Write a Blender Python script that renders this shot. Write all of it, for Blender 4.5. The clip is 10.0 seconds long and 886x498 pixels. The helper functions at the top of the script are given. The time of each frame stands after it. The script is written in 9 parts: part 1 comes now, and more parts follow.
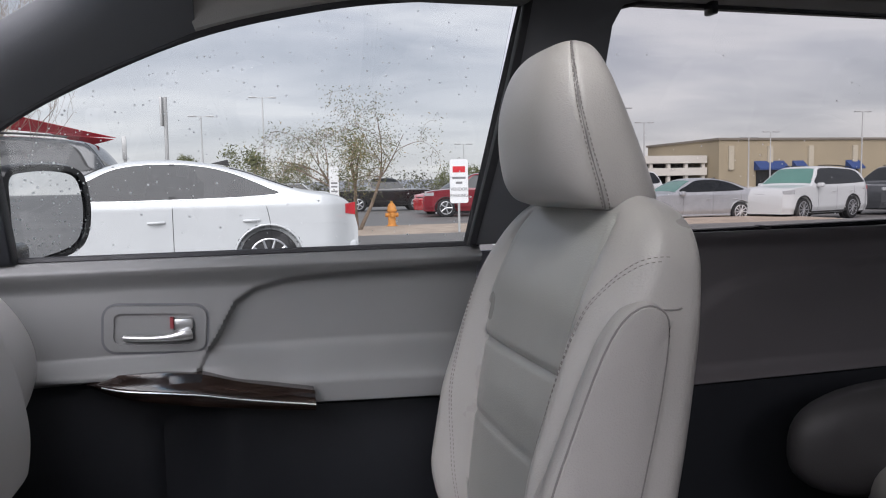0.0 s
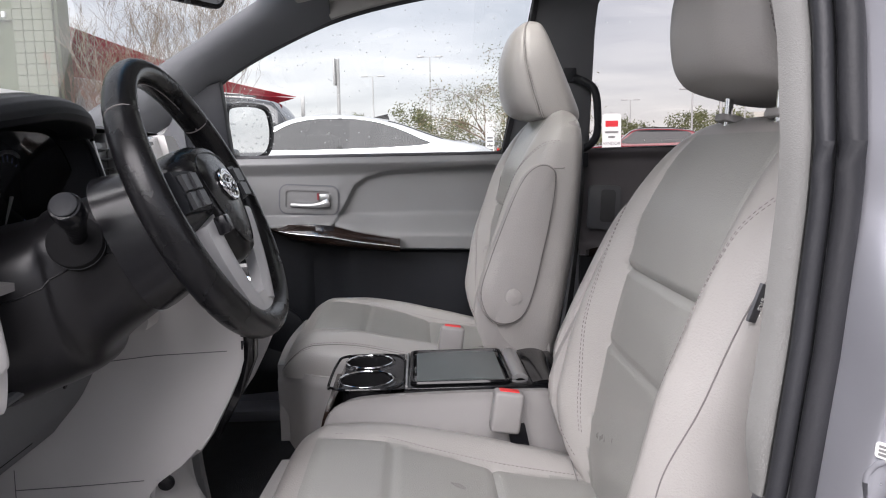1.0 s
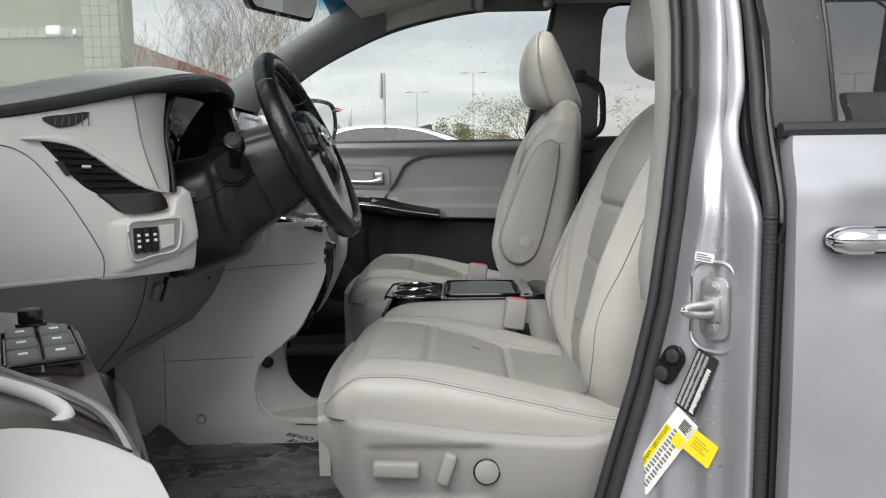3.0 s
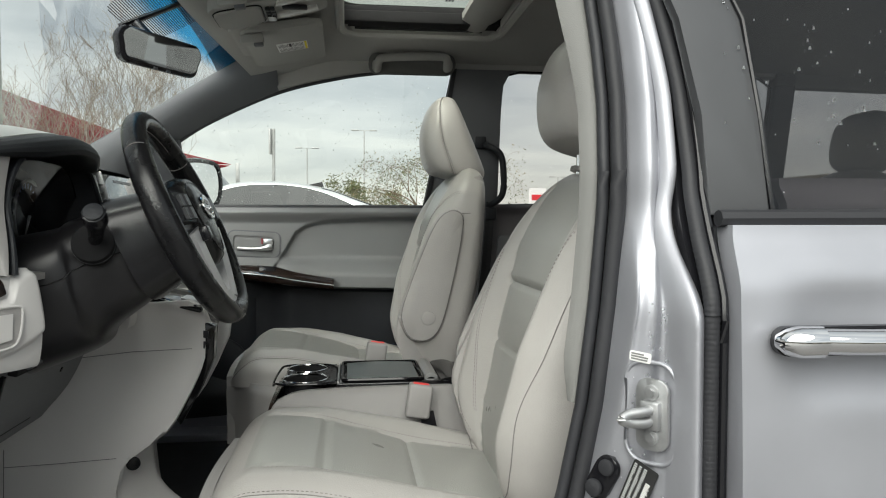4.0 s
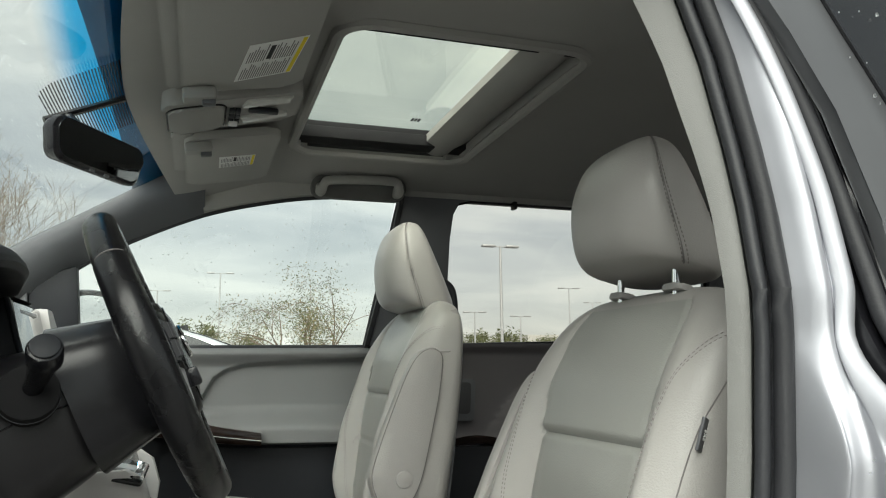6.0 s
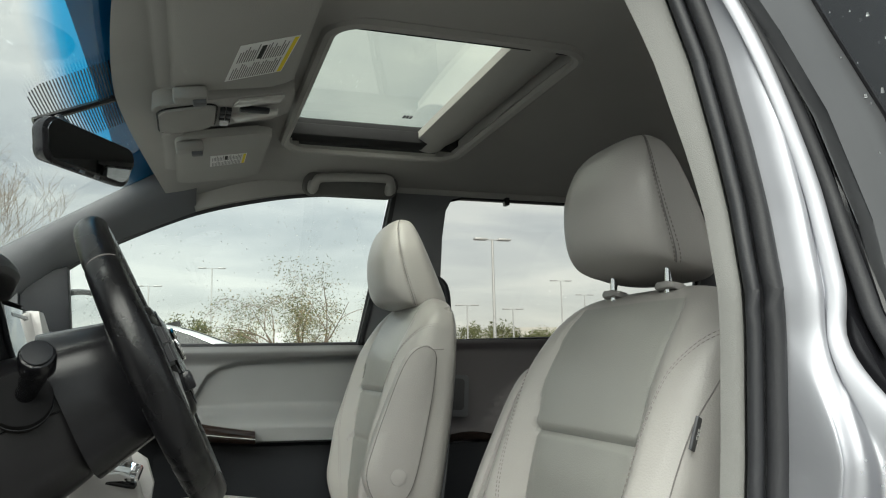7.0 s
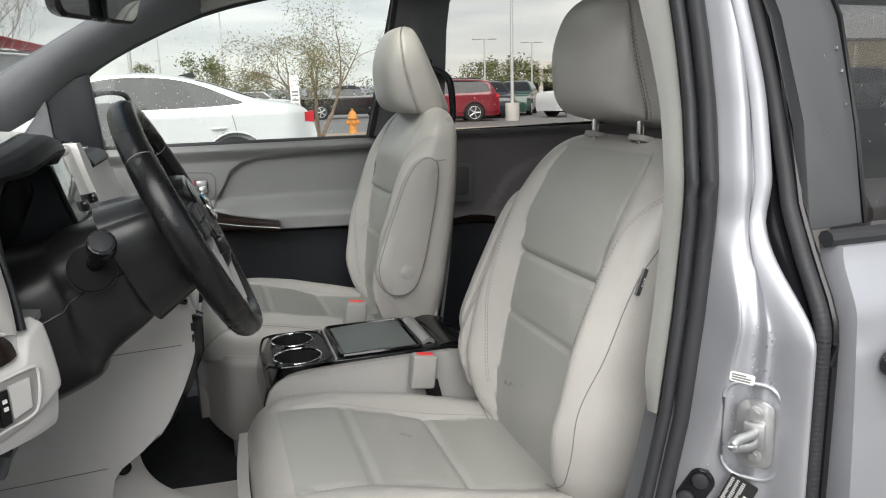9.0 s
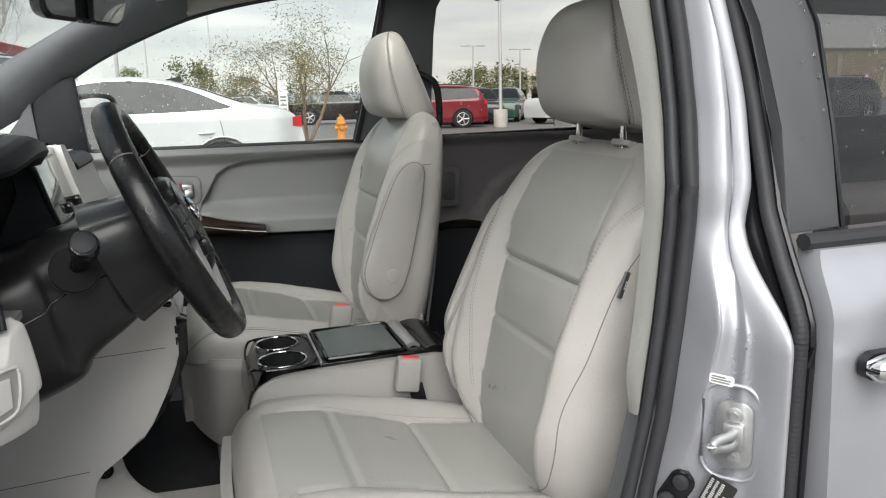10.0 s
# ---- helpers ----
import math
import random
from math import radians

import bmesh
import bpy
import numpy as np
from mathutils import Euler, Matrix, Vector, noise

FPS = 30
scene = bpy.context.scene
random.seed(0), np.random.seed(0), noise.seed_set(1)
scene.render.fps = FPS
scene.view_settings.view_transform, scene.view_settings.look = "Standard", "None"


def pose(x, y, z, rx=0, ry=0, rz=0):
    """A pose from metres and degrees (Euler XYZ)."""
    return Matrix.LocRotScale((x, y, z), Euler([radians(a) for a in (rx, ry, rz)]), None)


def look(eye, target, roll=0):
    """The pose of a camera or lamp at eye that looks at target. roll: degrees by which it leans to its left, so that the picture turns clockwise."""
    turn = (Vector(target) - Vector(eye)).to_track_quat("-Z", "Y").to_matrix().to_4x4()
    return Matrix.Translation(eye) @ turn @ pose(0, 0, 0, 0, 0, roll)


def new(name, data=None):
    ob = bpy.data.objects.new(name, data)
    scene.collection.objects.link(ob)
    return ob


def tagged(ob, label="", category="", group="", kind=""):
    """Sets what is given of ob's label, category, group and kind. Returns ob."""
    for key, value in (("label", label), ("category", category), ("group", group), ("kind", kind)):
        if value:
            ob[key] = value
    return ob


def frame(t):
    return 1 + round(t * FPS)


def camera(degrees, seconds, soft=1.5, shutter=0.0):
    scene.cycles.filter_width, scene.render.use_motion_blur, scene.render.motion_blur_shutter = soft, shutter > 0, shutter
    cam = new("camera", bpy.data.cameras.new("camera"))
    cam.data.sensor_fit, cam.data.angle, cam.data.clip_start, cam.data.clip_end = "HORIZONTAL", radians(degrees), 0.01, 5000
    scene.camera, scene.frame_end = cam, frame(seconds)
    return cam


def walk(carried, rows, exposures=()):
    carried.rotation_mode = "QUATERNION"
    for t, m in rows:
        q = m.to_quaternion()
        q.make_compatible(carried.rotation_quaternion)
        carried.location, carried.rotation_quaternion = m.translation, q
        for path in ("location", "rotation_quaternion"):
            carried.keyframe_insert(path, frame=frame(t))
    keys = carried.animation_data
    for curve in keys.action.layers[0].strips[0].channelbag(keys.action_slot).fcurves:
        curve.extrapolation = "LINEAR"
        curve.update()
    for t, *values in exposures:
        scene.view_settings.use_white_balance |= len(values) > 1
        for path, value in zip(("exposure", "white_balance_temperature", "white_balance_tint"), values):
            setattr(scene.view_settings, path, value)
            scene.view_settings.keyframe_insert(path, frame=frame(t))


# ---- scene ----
cam = camera(61.7, 10.0, 1.1)
PATH = [
    (0, (-0.429, -0.562, 1.280), (0.080, 1.364, 1.112), -1.1),
    (0.2, (-0.417, -0.736, 1.259), (0.026, 1.198, 1.011), -1.8),
    (0.5, (-0.357, -1.004, 1.247), (-0.058, 0.951, 0.942), -2.6),
    (0.7, (-0.321, -1.167, 1.229), (-0.128, 0.803, 0.939), -1.8),
    (1, (-0.270, -1.425, 1.181), (-0.199, 0.555, 0.911), -1.1),
    (1.2, (-0.244, -1.595, 1.152), (-0.234, 0.387, 0.884), -1.0),
    (1.5, (-0.227, -1.821, 1.105), (-0.275, 0.161, 0.843), -0.7),
    (2, (-0.242, -1.941, 1.083), (-0.321, 0.042, 0.836), -0.8),
    (3.5, (-0.255, -1.940, 1.075), (-0.201, 0.050, 0.886), -0.6),
    (4, (-0.273, -1.788, 1.114), (-0.017, 0.195, 1.036), 0.0),
    (4.2, (-0.331, -1.661, 1.116), (0.005, 0.311, 1.105), 0.3),
    (4.5, (-0.417, -1.539, 1.110), (0.021, 0.410, 1.195), 0.3),
    (5, (-0.486, -1.477, 1.101), (0.058, 0.434, 1.329), 0.3),
    (5.5, (-0.505, -1.467, 1.100), (0.096, 0.414, 1.411), -0.0),
    (7, (-0.511, -1.468, 1.114), (0.133, 0.404, 1.403), -1.1),
    (7.5, (-0.510, -1.467, 1.115), (0.136, 0.415, 1.321), -0.7),
    (7.8, (-0.504, -1.483, 1.162), (0.138, 0.410, 1.197), 0.0),
    (8, (-0.509, -1.507, 1.220), (0.128, 0.385, 1.083), -0.0),
    (8.2, (-0.514, -1.533, 1.276), (0.119, 0.343, 0.995), -0.1),
    (8.5, (-0.517, -1.578, 1.315), (0.093, 0.287, 0.933), -0.8),
    (9, (-0.516, -1.621, 1.303), (0.061, 0.248, 0.888), -1.8),
    (9.5, (-0.521, -1.625, 1.309), (0.047, 0.245, 0.884), -2.0),
    (10, (-0.512, -1.629, 1.299), (0.097, 0.233, 0.899), -1.4),
]
EXPOSURES = ((0.0, 0.15, 6080, 18), (0.4, 0.42, 6500, 21), (1.0, 0.62, 6250, 18), (1.6, 0.44, 6380, 12), (3.5, 0.38, 6400, 7), (4.4, 0.37, 6500, 2), (5.2, 0.40, 6500, 1), (7.4, 0.42, 6450, 1), (8.0, 0.42, 6400, 5), (8.6, 0.53, 6420, 8), (10.0, 0.57, 6420, 8))
walk(cam, [(t, look(eye, target, roll)) for t, eye, target, roll in PATH], EXPOSURES)

# ---- world and light ----
EXPOSURE = 0.3


def node(nt, kind, **props):
    n = nt.nodes.new(kind)
    for k, v in props.items():
        if k in n.inputs:
            n.inputs[k].default_value = v
    return n


def build_world():
    w = bpy.data.worlds.new("overcast_sky")
    scene.world = w
    w.use_nodes = True
    nt = w.node_tree
    nt.nodes.clear()
    out = nt.nodes.new("ShaderNodeOutputWorld")
    bg = nt.nodes.new("ShaderNodeBackground")
    sky = nt.nodes.new("ShaderNodeTexSky")
    sky.sky_type = "NISHITA"
    sky.sun_disc = False
    sky.sun_elevation = radians(42)
    sky.sun_rotation = radians(190)
    gain = nt.nodes.new("ShaderNodeMixRGB")
    gain.blend_type = "MULTIPLY"
    gain.inputs[0].default_value = 1.0
    gain.inputs[2].default_value = (0.09, 0.09, 0.09, 1)
    nt.links.new(sky.outputs[0], gain.inputs[1])
    co = nt.nodes.new("ShaderNodeTexCoord")
    sep = nt.nodes.new("ShaderNodeSeparateXYZ")
    nt.links.new(co.outputs["Generated"], sep.inputs[0])
    # flatten the sky dome onto a cloud deck
    zc = nt.nodes.new("ShaderNodeMath")
    zc.operation = "MAXIMUM"
    zc.inputs[1].default_value = 0.0
    nt.links.new(sep.outputs[2], zc.inputs[0])
    za = nt.nodes.new("ShaderNodeMath")
    za.operation = "ADD"
    za.inputs[1].default_value = 0.16
    nt.links.new(zc.outputs[0], za.inputs[0])
    comb = nt.nodes.new("ShaderNodeCombineXYZ")
    for i in (0, 1):
        dv = nt.nodes.new("ShaderNodeMath")
        dv.operation = "DIVIDE"
        nt.links.new(sep.outputs[i], dv.inputs[0])
        nt.links.new(za.outputs[0], dv.inputs[1])
        nt.links.new(dv.outputs[0], comb.inputs[i])
    mp = nt.nodes.new("ShaderNodeMapping")
    mp.inputs["Scale"].default_value = (0.75, 1.15, 1)
    mp.inputs["Location"].default_value = (3.1, 1.7, 0)
    nt.links.new(comb.outputs[0], mp.inputs[0])
    nz = nt.nodes.new("ShaderNodeTexNoise")
    nz.inputs["Scale"].default_value = 1.25
    nz.inputs["Detail"].default_value = 7
    nz.inputs["Roughness"].default_value = 0.52
    nz.inputs["Distortion"].default_value = 0.35
    nt.links.new(mp.outputs[0], nz.inputs[0])
    ramp = nt.nodes.new("ShaderNodeValToRGB")
    e = ramp.color_ramp.elements
    e[0].position, e[0].color = 0.36, (0.44, 0.46, 0.485, 1)
    e[1].position, e[1].color = 0.64, (0.78, 0.775, 0.75, 1)
    m = e.new(0.5)
    m.color = (0.59, 0.60, 0.61, 1)
    nt.links.new(nz.outputs[0], ramp.inputs[0])
    # pale band of light towards the horizon
    hr = nt.nodes.new("ShaderNodeValToRGB")
    h = hr.color_ramp.elements
    h[0].position, h[0].color = 0.0, (0.55, 0.55, 0.55, 1)
    h[1].position, h[1].color = 0.22, (0, 0, 0, 1)
    nt.links.new(zc.outputs[0], hr.inputs[0])
    hm = nt.nodes.new("ShaderNodeMixRGB")
    hm.inputs[2].default_value = (0.80, 0.775, 0.72, 1)
    nt.links.new(hr.outputs[0], hm.inputs[0])
    nt.links.new(ramp.outputs[0], hm.inputs[1])
    mix = nt.nodes.new("ShaderNodeMixRGB")
    mix.inputs[0].default_value = 0.86
    nt.links.new(gain.outputs[0], mix.inputs[1])
    nt.links.new(hm.outputs[0], mix.inputs[2])
    bg.inputs[1].default_value = 1.0
    nt.links.new(mix.outputs[0], bg.inputs[0])
    nt.links.new(bg.outputs[0], out.inputs[0])


build_world()
sun_data = bpy.data.lights.new("veiled_sun", "SUN")
sun_data.energy = 3.7
sun_data.angle = radians(60)
sun_data.color = (1.0, 0.965, 0.92)
sun = new("veiled_sun", sun_data)
sun.matrix_world = look((0, 0, 0), (0.30, 0.69, -0.66))
scene.view_settings.exposure = EXPOSURE


# ---- materials ----
MATS = {}


def mat(name, color, rough=0.5, metal=0.0, grain=0.0, grain_size=300.0, stain=0.08, stain_size=6.0, coat=0.0, spread=0.0, fleck=None, stretch=None, ior=1.45):
    """A surface with a fine relief (grain) and slow shifts of tone (stain). spread varies pieces that share it."""
    if name in MATS:
        return MATS[name]
    m = bpy.data.materials.new(name)
    MATS[name] = m
    m.use_nodes = True
    nt = m.node_tree
    b = nt.nodes["Principled BSDF"]
    b.inputs["Roughness"].default_value = rough
    b.inputs["Metallic"].default_value = metal
    b.inputs["Coat Weight"].default_value = coat
    b.inputs["Coat Roughness"].default_value = 0.06
    b.inputs["IOR"].default_value = ior
    co = nt.nodes.new("ShaderNodeTexCoord")
    vec = co.outputs["Object"]
    if stretch:
        mp = nt.nodes.new("ShaderNodeMapping")
        mp.inputs["Scale"].default_value = stretch
        nt.links.new(vec, mp.inputs[0])
        vec = mp.outputs[0]
    n1 = nt.nodes.new("ShaderNodeTexNoise")
    n1.inputs["Scale"].default_value = stain_size
    n1.inputs["Detail"].default_value = 5
    nt.links.new(vec, n1.inputs[0])
    n2 = nt.nodes.new("ShaderNodeTexNoise")
    n2.inputs["Scale"].default_value = grain_size
    n2.inputs["Detail"].default_value = 3
    nt.links.new(vec, n2.inputs[0])
    ramp = nt.nodes.new("ShaderNodeValToRGB")
    c = color
    e = ramp.color_ramp.elements
    lo, hi = 1 - stain, 1 + stain
    e[0].position, e[0].color = 0.3, (c[0] * lo, c[1] * lo, c[2] * lo, 1)
    e[1].position, e[1].color = 0.7, (min(1, c[0] * hi), min(1, c[1] * hi), min(1, c[2] * hi), 1)
    nt.links.new(n1.outputs[0], ramp.inputs[0])
    col = ramp.outputs[0]
    if fleck:
        fr = nt.nodes.new("ShaderNodeValToRGB")
        fr.color_ramp.elements[0].position = 0.55
        fr.color_ramp.elements[1].position = 0.68
        nt.links.new(n2.outputs[0], fr.inputs[0])
        fm = nt.nodes.new("ShaderNodeMixRGB")
        fm.inputs[2].default_value = (*fleck, 1)
        nt.links.new(fr.outputs[0], fm.inputs[0])
        nt.links.new(col, fm.inputs[1])
        col = fm.outputs[0]
    if spread:
        oi = nt.nodes.new("ShaderNodeObjectInfo")
        hs = nt.nodes.new("ShaderNodeHueSaturation")
        mr = nt.nodes.new("ShaderNodeMapRange")
        mr.inputs["To Min"].default_value = 1 - spread
        mr.inputs["To Max"].default_value = 1 + spread
        nt.links.new(oi.outputs["Random"], mr.inputs[0])
        nt.links.new(mr.outputs[0], hs.inputs["Value"])
        nt.links.new(col, hs.inputs["Color"])
        col = hs.outputs[0]
    nt.links.new(col, b.inputs["Base Color"])
    rr = nt.nodes.new("ShaderNodeMapRange")
    rr.inputs["To Min"].default_value = max(0.02, rough * 0.85)
    rr.inputs["To Max"].default_value = min(1.0, rough * 1.15)
    nt.links.new(n1.outputs[0], rr.inputs[0])
    nt.links.new(rr.outputs[0], b.inputs["Roughness"])
    if grain:
        bp = nt.nodes.new("ShaderNodeBump")
        bp.inputs["Strength"].default_value = grain
        bp.inputs["Distance"].default_value = 0.0012
        nt.links.new(n2.outputs[0], bp.inputs["Height"])
        nt.links.new(bp.outputs[0], b.inputs["Normal"])
    return m


def glass_mat(name, color, rough=0.0):
    if name in MATS:
        return MATS[name]
    m = bpy.data.materials.new(name)
    MATS[name] = m
    m.use_nodes = True
    b = m.node_tree.nodes["Principled BSDF"]
    b.inputs["Base Color"].default_value = (*color, 1)
    b.inputs["Roughness"].default_value = rough
    b.inputs["Transmission Weight"].default_value = 1.0
    b.inputs["IOR"].default_value = 1.45
    return m


def windshield_mat():
    """Clear glass with a blue shade band along its upper edge."""
    m = glass_mat("windshield_glass", (0.95, 0.98, 0.97))
    nt = m.node_tree
    b = nt.nodes["Principled BSDF"]
    co = nt.nodes.new("ShaderNodeTexCoord")
    sp = nt.nodes.new("ShaderNodeSeparateXYZ")
    nt.links.new(co.outputs["Object"], sp.inputs[0])
    mr = nt.nodes.new("ShaderNodeMapRange")
    mr.inputs["From Min"].default_value = 1.590
    mr.inputs["From Max"].default_value = 1.612
    nt.links.new(sp.outputs[2], mr.inputs[0])
    mx = nt.nodes.new("ShaderNodeMixRGB")
    mx.inputs[1].default_value = (0.95, 0.98, 0.97, 1)
    mx.inputs[2].default_value = (0.03, 0.44, 0.82, 1)
    nt.links.new(mr.outputs[0], mx.inputs[0])
    nt.links.new(mx.outputs[0], b.inputs["Base Color"])
    return m


LEATHER = mat("grey_leather", (0.366, 0.353, 0.336), 0.29, grain=0.45, grain_size=420, stain=0.05, stain_size=5)
# Same leather for the seat panels, darkened to paint in their different reflection.
INSERT = mat("grey_leather_panel_reflection", (0.302, 0.302, 0.283), 0.29, grain=0.45, grain_size=420, stain=0.03, stain_size=7)
LEATHER_SIDE = mat("grey_vinyl", (0.36, 0.346, 0.332), 0.42, grain=0.6, grain_size=450, stain=0.05, stain_size=6)
THREAD = mat("dark_thread", (0.22, 0.20, 0.195), 0.8, grain=0.2)
SEAM = mat("seam_shadow_fold", (0.20, 0.19, 0.185), 0.8, grain=0.2)
PLASTIC = mat("light_grey_plastic", (0.31, 0.30, 0.292), 0.48, grain=0.3, grain_size=900, stain=0.03)
TRIM = mat("grey_door_trim", (0.178, 0.180, 0.181), 0.48, grain=0.3, grain_size=900, stain=0.03)
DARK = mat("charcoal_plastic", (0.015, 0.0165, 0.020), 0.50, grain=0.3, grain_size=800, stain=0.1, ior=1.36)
MIDGREY = mat("mid_grey_plastic", (0.105, 0.109, 0.117), 0.50, grain=0.3, grain_size=900, stain=0.05)
BLACK = mat("black_plastic", (0.009, 0.009, 0.011), 0.24, grain=0.06, stain=0.1, ior=1.45)
GLOSSBLACK = mat("gloss_black", (0.006, 0.006, 0.007), 0.08, stain=0.1)
WHEEL_LEATHER = mat("black_leather", (0.008, 0.008, 0.009), 0.27, grain=0.10, grain_size=700, stain=0.15, stain_size=12)
RUBBER = mat("black_rubber", (0.027, 0.0275, 0.031), 0.55, grain=0.3, stain=0.12, ior=1.42)
SILVER = mat("silver_car_paint", (0.42, 0.425, 0.46), 0.50, metal=0.62, grain=0.06, grain_size=2500, stain=0.06, coat=0.12)
CHROME = mat("chrome", (0.86, 0.86, 0.87), 0.07, metal=1.0, stain=0.02)
SATIN = mat("satin_silver", (0.62, 0.62, 0.62), 0.3, metal=0.9, stain=0.03)
STEEL = mat("zinc_steel", (0.46, 0.465, 0.47), 0.46, metal=0.85, stain=0.12, stain_size=40)
WOOD = mat("dark_burl_trim", (0.016, 0.010, 0.008), 0.16, stain=0.75, stain_size=34, coat=0.35, stretch=(0.3, 3, 3))
HEADLINER = mat("grey_headliner_cloth", (0.34, 0.334, 0.317), 0.95, grain=0.5, grain_size=500, stain=0.03)
CARPET = mat("dark_grey_carpet", (0.036, 0.037, 0.040), 0.95, grain=1.0, grain_size=400, stain=0.2, stain_size=30)
RED = mat("red_button", (0.85, 0.05, 0.05), 0.4)
WHITE_PAPER = mat("white_label", (0.8, 0.8, 0.78), 0.6, stain=0.02)
INK = mat("black_ink", (0.02, 0.02, 0.02), 0.7)
YELLOW = mat("yellow_label", (0.85, 0.68, 0.02), 0.6, stain=0.03)
GLASS = glass_mat("side_glass", (0.93, 0.96, 0.94))
DARK_PRIVACY = glass_mat("dark_tinted_glass", (0.28, 0.28, 0.29))
PRIVACY = glass_mat("rear_tinted_glass", (0.80, 0.78, 0.76))
DROP = glass_mat("rain_drop", (0.97, 0.98, 0.99), 0.55)
FELT = mat("black_felt", (0.006, 0.006, 0.007), 0.9, stain=0.0)
MIRROR = mat("mirror_silver", (0.85, 0.87, 0.88), 0.015, metal=1.0, stain=0.0)

# ---- mesh helpers ----


def empty(name, loc=(0, 0, 0)):
    ob = new(name)
    ob.location = loc
    ob.empty_display_size = 0.05
    return ob


def part(name, bm, material, parent=None, label="", smooth=True):
    me = bpy.data.meshes.new(name)
    bmesh.ops.recalc_face_normals(bm, faces=bm.faces)
    if smooth:
        for f in bm.faces:
            f.smooth = True
        for e in bm.edges:
            if len(e.link_faces) == 2 and e.calc_face_angle(0) > 0.7:
                e.smooth = False
    bm.to_mesh(me)
    bm.free()
    me.materials.append(material)
    ob = new(name, me)
    if parent:
        ob.parent = parent
        ob.matrix_parent_inverse = Matrix.Translation(parent.location).inverted() if parent.parent is None else Matrix()
    if label:
        ob["label"] = label
    return ob


def from_lists(verts, faces):
    bm = bmesh.new()
    vs = [bm.verts.new(v) for v in verts]
    for f in faces:
        try:
            bm.faces.new([vs[i] for i in f])
        except ValueError:
            pass
    return bm


def grid(nu, nv, fn, wrap=False, cap=False):
    """A sheet of nu by nv points from fn(u, v), u and v in 0..1. wrap closes it in u, cap fills both ends in v."""
    verts, faces = [], []
    for j in range(nv):
        for i in range(nu):
            verts.append(fn(i / (nu if wrap else nu - 1), j / (nv - 1)))
    for j in range(nv - 1):
        for i in range(nu if wrap else nu - 1):
            k = (i + 1) % nu
            faces.append((j * nu + i, j * nu + k, (j + 1) * nu + k, (j + 1) * nu + i))
    if cap:
        faces.append(tuple(range(nu)))
        faces.append(tuple((nv - 1) * nu + i for i in range(nu)))
    return from_lists(verts, faces)


def slab(nu, nv, fn, off):
    """A sheet from fn(u, v) with a second sheet off metres (a vector) behind it, closed at the rim."""
    o = Vector(off)
    verts, faces = [], []
    for s in (0, 1):
        for j in range(nv):
            for i in range(nu):
                verts.append(Vector(fn(i / (nu - 1), j / (nv - 1))) + (o if s else Vector()))
    n = nu * nv
    for s in (0, 1):
        for j in range(nv - 1):
            for i in range(nu - 1):
                faces.append(tuple(s * n + q for q in (j * nu + i, j * nu + i + 1, (j + 1) * nu + i + 1, (j + 1) * nu + i)))
    rim = [i for i in range(nu)] + [j * nu + nu - 1 for j in range(1, nv)] + [(nv - 1) * nu + i for i in range(nu - 2, -1, -1)] + [j * nu for j in range(nv - 2, 0, -1)]
    for a, b in zip(rim, rim[1:] + rim[:1]):
        faces.append((a, b, b + n, a + n))
    return from_lists(verts, faces)


def box(x0, x1, y0, y1, z0, z1, bevel=0.0, seg=2):
    bm = bmesh.new()
    bmesh.ops.create_cube(bm, size=1)
    for v in bm.verts:
        v.co = ((x0 + x1) / 2 + v.co.x * (x1 - x0), (y0 + y1) / 2 + v.co.y * (y1 - y0), (z0 + z1) / 2 + v.co.z * (z1 - z0))
    if bevel:
        bmesh.ops.bevel(bm, geom=bm.edges[:], offset=bevel, segments=seg, profile=0.5, affect="EDGES")
    return bm


def move(bm, m):
    bmesh.ops.transform(bm, matrix=m, verts=bm.verts)
    return bm


def join(*bms):
    out = bmesh.new()
    for b in bms:
        me = bpy.data.meshes.new("tmp")
        b.to_mesh(me)
        b.free()
        out.from_mesh(me)
        bpy.data.meshes.remove(me)
    return out


def prism(poly, to3, thick, bevel=0.0, seg=2):
    """A flat polygon (list of 2D points), mapped by to3(a, b, d) for depth d = 0 and thick, closed all round."""
    n = len(poly)
    verts = [to3(a, b, 0.0) for a, b in poly] + [to3(a, b, thick) for a, b in poly]
    faces = [tuple(range(n)), tuple(range(2 * n - 1, n - 1, -1))]
    faces += [(i, (i + 1) % n, (i + 1) % n + n, i + n) for i in range(n)]
    bm = from_lists(verts, faces)
    if bevel:
        caps = [e for e in bm.edges if len(e.link_faces) == 2 and any(len(f.verts) == n for f in e.link_faces) and n > 4]
        if n == 4:
            caps = bm.edges[:]
        bmesh.ops.bevel(bm, geom=caps, offset=bevel, segments=seg, profile=0.5, affect="EDGES")
    return bm


def curve_pts(pts, per=8, closed=False):
    """Catmull-Rom points through pts."""
    p = [Vector(q) if len(q) == 3 else Vector((*q, 0)) for q in pts]
    two = len(pts[0]) == 2
    out = []
    n = len(p)
    for i in range(n if closed else n - 1):
        if closed:
            a, b, c, d = p[i - 1], p[i], p[(i + 1) % n], p[(i + 2) % n]
        else:
            a, b, c, d = p[max(i - 1, 0)], p[i], p[i + 1], p[min(i + 2, n - 1)]
        for k in range(per):
            t = k / per
            out.append(0.5 * ((2 * b) + (c - a) * t + (2 * a - 5 * b + 4 * c - d) * t * t + (3 * b - a - 3 * c + d) * t ** 3))
    if not closed:
        out.append(p[-1])
    return [(q.x, q.y) for q in out] if two else out


def bisect_x(table, a):
    for i, row in enumerate(table):
        if row[0] == a:
            return i
    return 0


